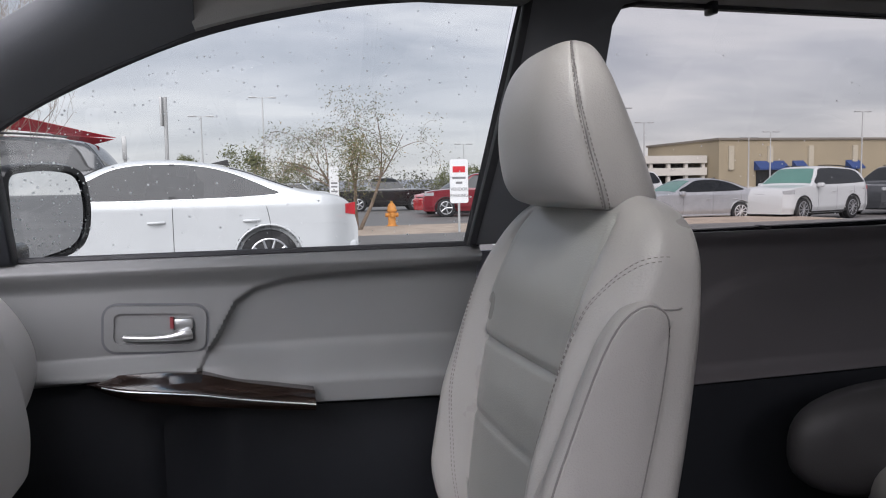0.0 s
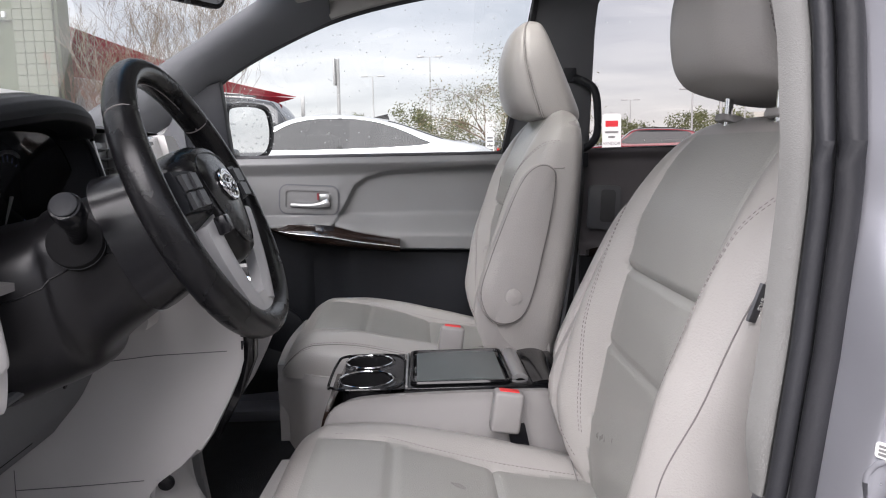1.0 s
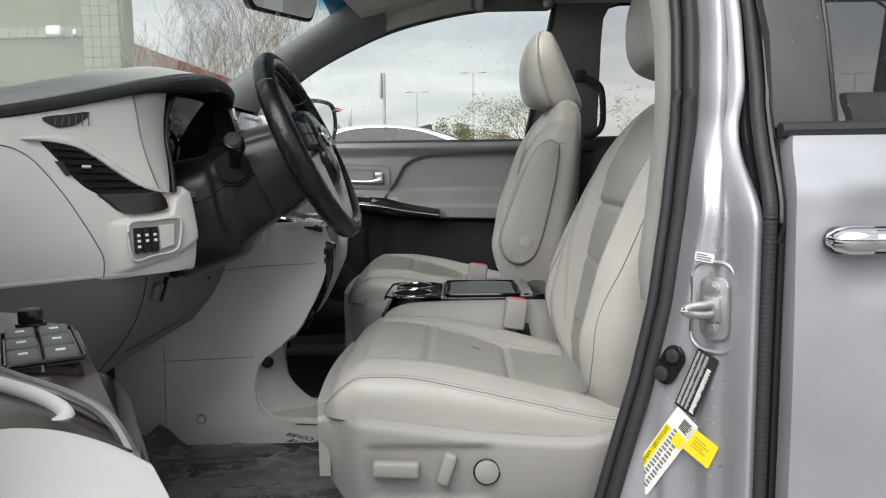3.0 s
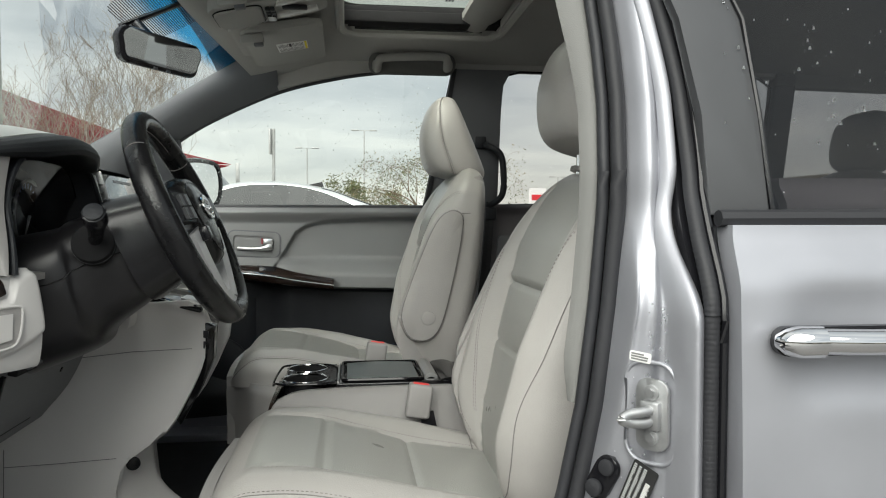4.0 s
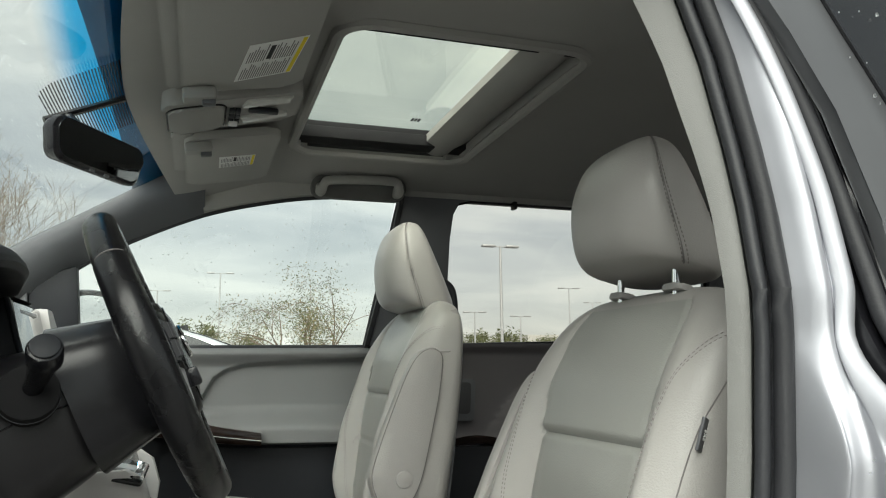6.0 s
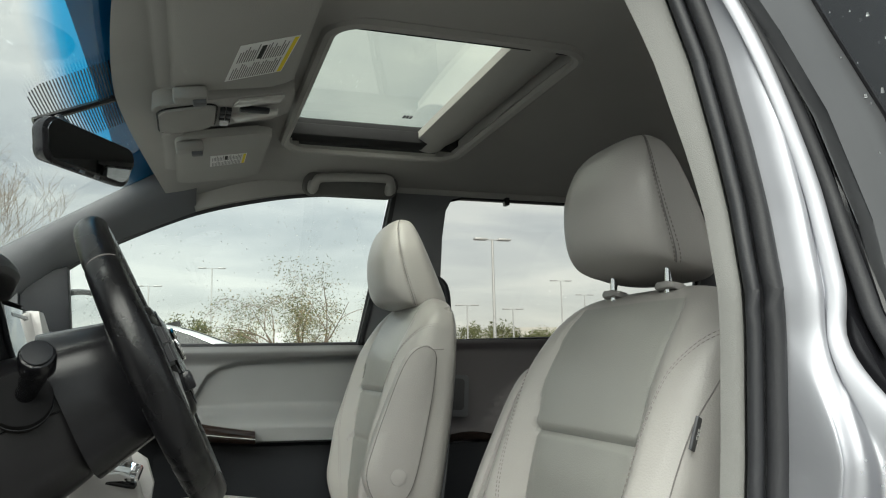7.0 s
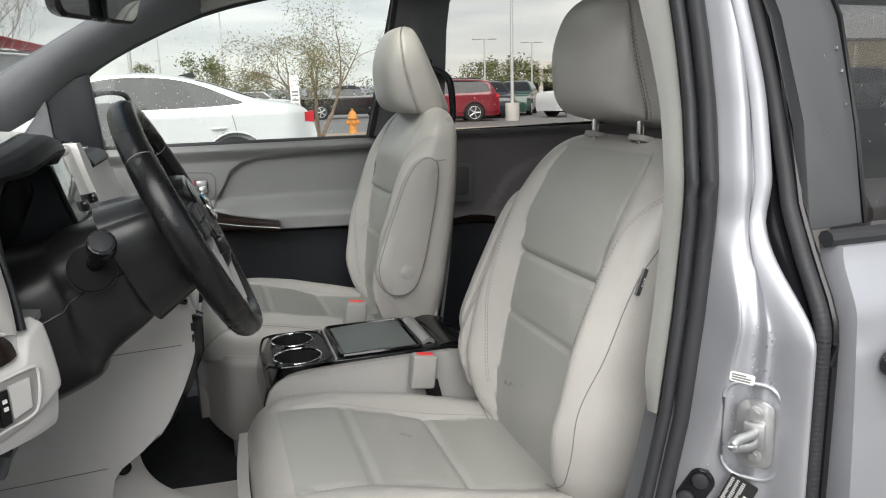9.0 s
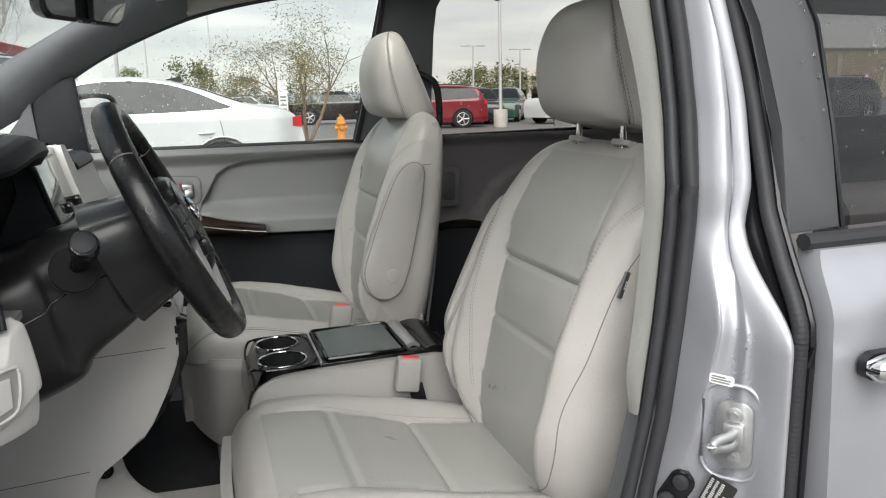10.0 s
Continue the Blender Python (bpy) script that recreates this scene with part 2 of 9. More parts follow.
def slope_at(table, i):
    """Slope at a row that never overshoots its neighbours."""
    n = len(table) - 1
    if i == 0 or i == n:
        j = min(i, n - 1)
        return (table[j + 1][1] - table[j][1]) / (table[j + 1][0] - table[j][0])
    h0, h1 = table[i][0] - table[i - 1][0], table[i + 1][0] - table[i][0]
    d0, d1 = (table[i][1] - table[i - 1][1]) / h0, (table[i + 1][1] - table[i][1]) / h1
    if d0 * d1 <= 0:
        return 0.0
    w0, w1 = 2 * h1 + h0, h1 + 2 * h0
    return (w0 + w1) / (w0 / d0 + w1 / d1)


def lerp_table(table, x):
    """Smooth value from rows of (x, value)."""
    if x <= table[0][0]:
        return table[0][1]
    for (a, va), (b, vb) in zip(table, table[1:]):
        if x <= b:
            i = bisect_x(table, a)
            h, d = b - a, (vb - va) / (b - a)
            m0, m1 = slope_at(table, i), slope_at(table, i + 1)
            t = (x - a) / h
            return va + h * t * (m0 + t * (3 * d - 2 * m0 - m1 + t * (m0 + m1 - 2 * d)))
    return table[-1][1]


def ease_table(table, x):
    """Value that eases flat at every row of (x, value)."""
    if x <= table[0][0]:
        return table[0][1]
    for (a, va), (b, vb) in zip(table, table[1:]):
        if x <= b:
            t = (x - a) / (b - a)
            return va + (vb - va) * t * t * (3 - 2 * t)
    return table[-1][1]


def ramp_table(table, x):
    if x <= table[0][0]:
        return table[0][1]
    for (a, va), (b, vb) in zip(table, table[1:]):
        if x <= b:
            return va + (vb - va) * (x - a) / (b - a)
    return table[-1][1]


def step(a, b, x):
    t = min(1.0, max(0.0, (x - a) / (b - a)))
    return t * t * (3 - 2 * t)


def tube(pts, r, sides=8, closed=False, flat=1.0, up=(0, 0, 1)):
    """A round bar along pts; r may be a list. flat squashes it along up."""
    p = [Vector(q) for q in pts]
    n = len(p)
    verts, faces = [], []
    ref = Vector(up)
    for i in range(n):
        d = (p[(i + 1) % n] - p[i - 1]) if closed else (p[min(i + 1, n - 1)] - p[max(i - 1, 0)])
        d.normalize()
        a = d.cross(ref)
        if a.length < 1e-4:
            a = d.cross(Vector((0.3, 1, 0.2)))
        a.normalize()
        b = a.cross(d)
        rr = r[i] if isinstance(r, (list, tuple)) else r
        for k in range(sides):
            t = 2 * math.pi * k / sides
            verts.append(p[i] + a * (rr * math.cos(t)) + b * (rr * flat * math.sin(t)))
    m = n if closed else n - 1
    for i in range(m):
        j = (i + 1) % n
        for k in range(sides):
            l = (k + 1) % sides
            faces.append((i * sides + k, i * sides + l, j * sides + l, j * sides + k))
    if not closed:
        faces.append(tuple(range(sides)))
        faces.append(tuple((n - 1) * sides + k for k in range(sides)))
    return from_lists(verts, faces)


def stitches(pts, length=0.004, gap=0.0035, r=0.0008, lift=0.0):
    """Short thread dashes along a line."""
    p = [Vector(q) for q in pts]
    bms, acc = [], 0.0
    verts, faces = [], []
    pos = 0.0
    seglen = [(b - a).length for a, b in zip(p, p[1:])]
    total = sum(seglen)
    s = 0.0
    while s + length < total:
        ends = []
        for q in (s, s + length):
            acc = 0.0
            for (a, b), l in zip(zip(p, p[1:]), seglen):
                if acc + l >= q or b is p[-1]:
                    ends.append(a.lerp(b, min(1, (q - acc) / max(l, 1e-9))))
                    break
                acc += l
        a, b = ends
        d = (b - a).normalized()
        u = d.cross(Vector((0.31, 0.52, 0.8))).normalized()
        w = u.cross(d)
        k = len(verts)
        for c in (a, b):
            for t in range(4):
                ang = math.pi / 2 * t
                verts.append(c + u * r * math.cos(ang) + w * r * math.sin(ang))
        faces += [(k + t, k + (t + 1) % 4, k + 4 + (t + 1) % 4, k + 4 + t) for t in range(4)]
        faces += [(k, k + 1, k + 2, k + 3), (k + 4, k + 5, k + 6, k + 7)]
        s += length + gap
    return from_lists(verts, faces)


def disc(c, axis, r, depth, sides=32, bevel=0.0, r2=None):
    """A short cylinder from c along axis."""
    bm = bmesh.new()
    bmesh.ops.create_cone(bm, cap_ends=True, segments=sides, radius1=r, radius2=r if r2 is None else r2, depth=depth)
    if bevel:
        bmesh.ops.bevel(bm, geom=[e for e in bm.edges if any(len(f.verts) > 4 for f in e.link_faces)], offset=bevel, segments=2, profile=0.5, affect="EDGES")
    a = Vector(axis).normalized()
    m = Matrix.Translation(Vector(c) + a * depth / 2) @ a.to_track_quat("Z", "Y").to_matrix().to_4x4()
    return move(bm, m)


def rounded_rect(w, h, r, seg=5):
    pts = []
    for cx, cy, a0 in ((w / 2 - r, h / 2 - r, 0), (-w / 2 + r, h / 2 - r, 90), (-w / 2 + r, -h / 2 + r, 180), (w / 2 - r, -h / 2 + r, 270)):
        for i in range(seg + 1):
            a = radians(a0 + 90 * i / seg)
            pts.append((cx + r * math.cos(a), cy + r * math.sin(a)))
    return pts


def plate(w, h, r, thick, m, bevel=0.0):
    """A rounded plate of w by h, lying in xy of the pose m, thick along its z."""
    return move(prism(rounded_rect(w, h, r), lambda a, b, d: (a, b, d), thick, bevel), m)


def framed(o, xdir, ydir):
    """The pose with origin o whose x and y axes lie along the given directions."""
    x = Vector(xdir).normalized()
    z = x.cross(Vector(ydir)).normalized()
    y = z.cross(x)
    m = Matrix((x, y, z)).transposed().to_4x4()
    m.translation = Vector(o)
    return m


# ---- the minivan's shell ----
van = tagged(empty("minivan", (0.6, 0, 0)), "silver minivan with its front door open, parked on asphalt", "minivan")


def side_y(z):
    """Half width of the cabin at the glass, leaning in above the belt line."""
    return 0.905 - max(0.0, z - 1.15) * 0.20


def side_panel(name, poly, side, inner, thick, material, parent, label="", bevel=0.004):
    """A panel drawn in x and z that follows the lean of the cabin side. inner: metres inside the glass."""
    return part(name, prism(poly, lambda a, b, d: (a, side * (side_y(b) - inner + d), b), thick, bevel), material, parent, label)


# window outlines of the front door, in x and z
FRONT_TOP = curve_pts([(-0.98, 1.275), (-0.83, 1.392), (-0.70, 1.467), (-0.50, 1.553), (-0.295, 1.604), (-0.124, 1.627), (0.06, 1.634)], 6)
PILLAR_FRONT = [(0.100, 1.634), (0.078, 1.50), (0.045, 1.33), (0.008, 1.162)]
PILLAR_REAR = [(0.262, 1.165), (0.262, 1.30), (0.262, 1.50), (0.266, 1.585), (0.285, 1.622), (0.33, 1.634)]


def cabin_side(side):
    # header rail above the windows, up to the headliner
    top = [(x, z) for x, z in FRONT_TOP if x > -0.9]
    rail = top + [(0.100, 1.634), (0.33, 1.634), (1.28, 1.632), (1.28, 1.715), (-0.40, 1.715), (-0.56, 1.69)]
    if side > 0:
        side_panel("header_rail", [p for p in rail if p[0] >= -0.52 or p[1] > 1.6], side, 0.045, 0.06, HEADLINER, van)
    # door pillar trim between the front and sliding doors
    poly = PILLAR_FRONT + PILLAR_REAR
    if side > 0:
        side_panel("centre_pillar_trim", poly, side, 0.05, 0.055, MIDGREY, van, "blue-grey plastic pillar trim")
        f = [(x - 0.012, z) for x, z in PILLAR_FRONT] + [(x + 0.004, z) for x, z in PILLAR_FRONT[::-1]]
        side_panel("window_seal", f, side, 0.058, 0.02, RUBBER, van)
    # tail of the cabin: pillar and third side window
    side_panel("rear_pillar_trim", [(1.28, 1.15), (1.36, 1.15), (1.36, 1.70), (1.28, 1.70)], side, 0.05, 0.055, MIDGREY, van)
    side_panel("rear_quarter_trim", [(1.36, 0.45), (2.38, 0.45), (2.38, 1.18), (1.36, 1.18)], side, 0.06, 0.05, MIDGREY, van)
    side_panel("rear_header_rail", [(1.28, 1.60), (2.38, 1.58), (2.38, 1.70), (1.28, 1.715)], side, 0.05, 0.055, HEADLINER, van)
    g = side_panel("rear_quarter_window", [(1.36, 1.18), (2.30, 1.20), (2.30, 1.585), (1.36, 1.60)], side, 0.0, 0.004, PRIVACY, van, bevel=0)
    g.visible_shadow = False


for s_ in (1, -1):
    cabin_side(s_)


def a_pillar(side):
    """The slanting front pillar with a moulded inner face and the corner post of the small front window."""
    def fn(u, v):
        # u across from the windshield to the door glass, v from header to cowl
        x = -0.50 - 0.80 * v
        zt = ramp_table([(-1.60, 1.07), (-1.047, 1.387), (-0.611, 1.638), (-0.50, 1.69)], x)
        zb = ramp_table([(-1.30, 1.10), (-0.98, 1.275), (-0.83, 1.392), (-0.70, 1.467), (-0.50, 1.553)], x)
        z = zt + (zb - zt) * u
        y = side_y(z) - 0.022 - 0.10 * (1 - u) - 0.038 * math.sin(math.pi * u)
        return (x, side * y, z)
    part("front_pillar", slab(12, 26, fn, (0, 0.03 * side, 0.012)), MIDGREY, van, "dark grey moulded front pillar trim")
    post = [(-0.985, 1.28), (-0.955, 1.315), (-0.948, 1.15), (-1.00, 1.13), (-1.03, 1.22), (-0.995, 1.255)]
    if side > 0:
        side_panel("quarter_window_post", post, side, 0.05, 0.05, MIDGREY, van)
    q = side_panel("front_quarter_window", [(-1.00, 1.15), (-0.985, 1.27), (-1.22, 1.155), (-1.25, 1.12)], side, 0.0, 0.004, GLASS, van, bevel=0)
    q.visible_shadow = False


a_pillar(1)
a_pillar(-1)


def headliner():
    x0, x1, y1 = -0.655, 2.40, 0.80

    def z_at(x, y):
        return 1.70 - 0.055 * (abs(y) / 0.8) ** 2.6 - 0.085 * step(-0.28, -0.66, x) - 0.03 * step(0.9, 2.3, x)

    hole = (-0.285, 0.19, -0.29, 0.47)
    nx, ny = 150, 70
    verts, faces, idx = [], [], {}
    for j in range(ny + 1):
        for i in range(nx + 1):
            y = -y1 + 2 * y1 * j / ny
            xf = x0 + 0.070 * (abs(y) / 0.69) ** 1.6
            x = x0 + (x1 - x0) * i / nx
            x = max(x, xf + 0.0004 * i)
            e = 0.0
            dx = max(hole[0] - x, 0, x - hole[1])
            dy = max(hole[2] - y, 0, y - hole[3])
            e = math.hypot(dx, dy)
            lip = -0.014 * math.exp(-(e / 0.03) ** 2) if e > 0 else -0.014
            verts.append((x, y, z_at(x, y) + lip))
            verts.append((x, y, z_at(x, y) + 0.012))
    n = lambda i, j, s: 2 * (j * (nx + 1) + i) + s

    def inside(i, j):
        x = x0 + (x1 - x0) * (i + 0.5) / nx
        y = -y1 + 2 * y1 * (j + 0.5) / ny
        cx, cy = (hole[0] + hole[1]) / 2, (hole[2] + hole[3]) / 2
        qx, qy = abs(x - cx) - (hole[1] - hole[0]) / 2 + 0.06, abs(y - cy) - (hole[3] - hole[2]) / 2 + 0.06
        return (math.hypot(max(qx, 0), max(qy, 0)) + min(max(qx, qy), 0)) < 0.06

    keep = [[not inside(i, j) for i in range(nx)] for j in range(ny)]
    for j in range(ny):
        for i in range(nx):
            if keep[j][i]:
                faces.append((n(i, j, 0), n(i + 1, j, 0), n(i + 1, j + 1, 0), n(i, j + 1, 0)))
                faces.append((n(i, j, 1), n(i, j + 1, 1), n(i + 1, j + 1, 1), n(i + 1, j, 1)))
                for di, dj, a, b in ((1, 0, (i + 1, j), (i + 1, j + 1)), (-1, 0, (i, j), (i, j + 1)), (0, 1, (i, j + 1), (i + 1, j + 1)), (0, -1, (i, j), (i + 1, j))):
                    ii, jj = i + di, j + dj
                    if not (0 <= ii < nx and 0 <= jj < ny) or not keep[jj][ii]:
                        faces.append((n(*a, 0), n(*b, 0), n(*b, 1), n(*a, 1)))
    bm = from_lists(verts, faces)
    bmesh.ops.delete(bm, geom=[v for v in bm.verts if not v.link_faces], context="VERTS")
    part("headliner", bm, HEADLINER, van, "grey cloth headliner with a sunroof opening")
    # moulded ring round the opening
    ring = [(x + (hole[0] + hole[1]) / 2, y + (hole[2] + hole[3]) / 2) for x, y in rounded_rect(hole[1] - hole[0] + 0.012, hole[3] - hole[2] + 0.012, 0.065, 8)]
    part("sunroof_ring", tube([(x, y, z_at(x, y) - 0.012) for x, y in ring], 0.013, 8, True), HEADLINER, van)
    # walls of the roof well
    well = []
    for (x, y) in ring:
        well.append((x, y))
    k = len(well)
    vs = [(x, y, z_at(x, y) - 0.004) for x, y in well] + [(x, y, 1.765) for x, y in well]
    vs += [(x * 1.0 + (0.012 if x > -0.05 else -0.012), y + (0.012 if y > 0 else -0.012), z_at(x, y) + 0.004) for x, y in well]
    vs += [(x * 1.0 + (0.012 if x > -0.05 else -0.012), y + (0.012 if y > 0 else -0.012), 1.765) for x, y in well]
    fs = []
    for a in range(k):
        b = (a + 1) % k
        fs += [(a, b, k + b, k + a), (2 * k + a, 3 * k + a, 3 * k + b, 2 * k + b), (a, 2 * k + a, 2 * k + b, b), (k + a, k + b, 3 * k + b, 3 * k + a)]
    part("sunroof_well", from_lists(vs, fs), FELT, van, "black sunroof channel")
    # side rails of the glass and the pushed-back blind
    for y0, y2 in ((0.395, 0.462), (-0.282, -0.245)):
        part("sunroof_rail", box(-0.28, 0.185, y0, y2, 1.690, 1.722, 0.004), FELT, van)
        part("sunroof_track", box(-0.28, 0.185, y0 + 0.022, y0 + 0.034, 1.722, 1.742, 0.003), FELT, van)
    part("sunroof_blind", slab(8, 20, lambda u, v: (0.066 + 0.118 * u, -0.285 + 0.75 * v, 1.712 - 0.028 * math.sin(math.pi * min(1, u * 0.9 + 0.1))), (0, 0, 0.02)), HEADLINER, van, "grey sunroof blind pushed back")
    g = part("sunroof_glass", slab(6, 6, lambda u, v: (-0.30 + 0.52 * u, -0.48 + 0.96 * v, 1.752 + 0.008 * math.sin(math.pi * v)), (0, 0, 0.005)), glass_mat("sunroof_tint", (0.93, 0.96, 0.83)), van, "green-tinted sunroof glass")
    g.visible_shadow = False
    # small printed mark in the corner of the glass
    for k in range(3):
        part("glass_mark", box(0.012 + 0.009 * k, 0.018 + 0.009 * k, 0.345, 0.368, 1.7465, 1.748), MIDGREY, van)
    # roof skin outside
    rx = [(-0.70, 1.655), (-0.5, 1.715), (-0.31, 1.757), (0.23, 1.770), (1.0, 1.775), (2.2, 1.735), (2.5, 1.66)]
    for a, b, y0, y2 in ((-0.70, -0.31, -0.80, 0.80), (0.23, 2.5, -0.80, 0.80), (-0.31, 0.23, -0.80, -0.49), (-0.31, 0.23, 0.49, 0.80)):
        part("roof_panel", slab(16, 12, lambda u, v: (a + (b - a) * u, y0 + (y2 - y0) * v, ramp_table(rx, a + (b - a) * u) - 0.05 * (abs(y0 + (y2 - y0) * v) / 0.8) ** 3), (0, 0, 0.006)), SILVER, van)


headliner()


def windshield():
    def fn(u, v):
        y = -0.80 + 1.60 * u
        x = -0.578 - 0.90 * v - (0.035 + 0.13 * v) * (1 - (y / 0.8) ** 2)
        z = 1.662 - 0.53 * v - 0.02 * (y / 0.8) ** 2
        return (x, y, z)
    g = part("windshield", slab(22, 16, fn, (-0.003, 0, 0.005)), windshield_mat(), van, "clear windshield with a blue shade band")
    g.visible_shadow = False
    # black edge band along the header
    part("header_seal", tube([(fn(i / 30, 0)[0] + 0.005, fn(i / 30, 0)[1], fn(i / 30, 0)[2] - 0.012) for i in range(31)], 0.016, 8, flat=0.5), BLACK, van)
    # printed dot patch round the mirror foot
    verts, faces = [], []
    for i in range(76):
        for j in range(34):
            y = -0.135 + 0.35 * i / 75
            v = 0.018 + 0.150 * j / 33
            if math.hypot(max(0, abs(y - 0.04) - 0.135) / 0.04, max(0, v - 0.128) / 0.04) > 1.0:
                continue
            c = Vector(fn((y + 0.8) / 1.6, v)) + Vector((0.0035, 0, -0.006))
            k = len(verts)
            r = 0.0012
            ax, ay = Vector((-0.85, 0, -0.5)).normalized(), Vector((0, 1, 0))
            verts += [c + ax * r + ay * r, c + ax * r - ay * r, c - ax * r - ay * r, c - ax * r + ay * r]
            nrm = Vector((0.5, 0, -0.85)) * 0.0008
            verts += [q + nrm for q in verts[k:k + 4]]
            faces += [(k, k + 1, k + 2, k + 3), (k + 4, k + 5, k + 6, k + 7)] + [(k + t, k + (t + 1) % 4, k + 4 + (t + 1) % 4, k + 4 + t) for t in range(4)]
    tagged(part("windshield_dots", from_lists(verts, faces), BLACK, van, "black printed dot pattern", smooth=False), kind="stuff")


windshield()


def shell_floor():
    def fn(u, v):
        x = -1.25 + 3.6 * u
        y = -0.86 + 1.72 * v
        z = 0.385 + 0.18 * step(-0.98, -1.25, x) - 0.05 * step(0.72, 0.82, abs(y))
        return (x, y, z)
    part("cabin_floor", slab(60, 24, fn, (0, 0, -0.05)), CARPET, van, "dark grey carpet")
    # sill and lower body on each side, front bulkhead, tail
    for s in (1, -1):
        part("sill", box(-1.30, 2.40, min(s * 0.84, s * 0.95), max(s * 0.84, s * 0.95), 0.22, 0.375, 0.02), SILVER, van)
    part("bulkhead", box(-1.62, -1.27, -0.88, 0.88, 0.30, 1.10, 0.02), DARK, van)
    part("tailgate", box(2.40, 2.50, -0.88, 0.88, 0.30, 1.15, 0.03), SILVER, van)
    g = part("tail_window", box(2.42, 2.426, -0.74, 0.74, 1.15, 1.62), PRIVACY, van)
    g.visible_shadow = False
    part("hood", slab(14, 14, lambda u, v: (-2.55 + 1.02 * u, -0.88 + 1.76 * v, 0.86 + 0.21 * u ** 0.7 - 0.05 * (2 * v - 1) ** 2), (0, 0, -0.02)), SILVER, van)
    part("front_fascia", box(-2.60, -2.50, -0.90, 0.90, 0.25, 0.86, 0.05), SILVER, van)
    for s in (1, -1):
        part("front_fender", box(-2.55, -1.20, min(s * 0.86, s * 0.95), max(s * 0.86, s * 0.95), 0.38, 0.95, 0.03), SILVER, van)
        part("rear_fender", box(1.46, 2.50, min(s * 0.92, s * 0.97), max(s * 0.92, s * 0.97), 0.30, 1.16, 0.02), SILVER, van)
        for x in (-1.95, 1.08 + 0.55):
            part("tyre", disc((x, s * 0.72, 0.34), (0, s, 0), 0.34, 0.22, 40, 0.03), RUBBER, van)
            part("rim", disc((x, s * 0.91, 0.34), (0, s, 0), 0.22, 0.035, 30, 0.01), SATIN, van)


shell_floor()


# ---- driver's side centre pillar, seen through the open doorway ----
SEAL_X = [(0.42, -0.055), (0.606, -0.007), (0.74, 0.030), (0.863, 0.056), (1.0, 0.073), (1.13, 0.084), (1.27, 0.088), (1.35, 0.084), (1.46, 0.073), (1.56, 0.052), (1.64, 0.025)]


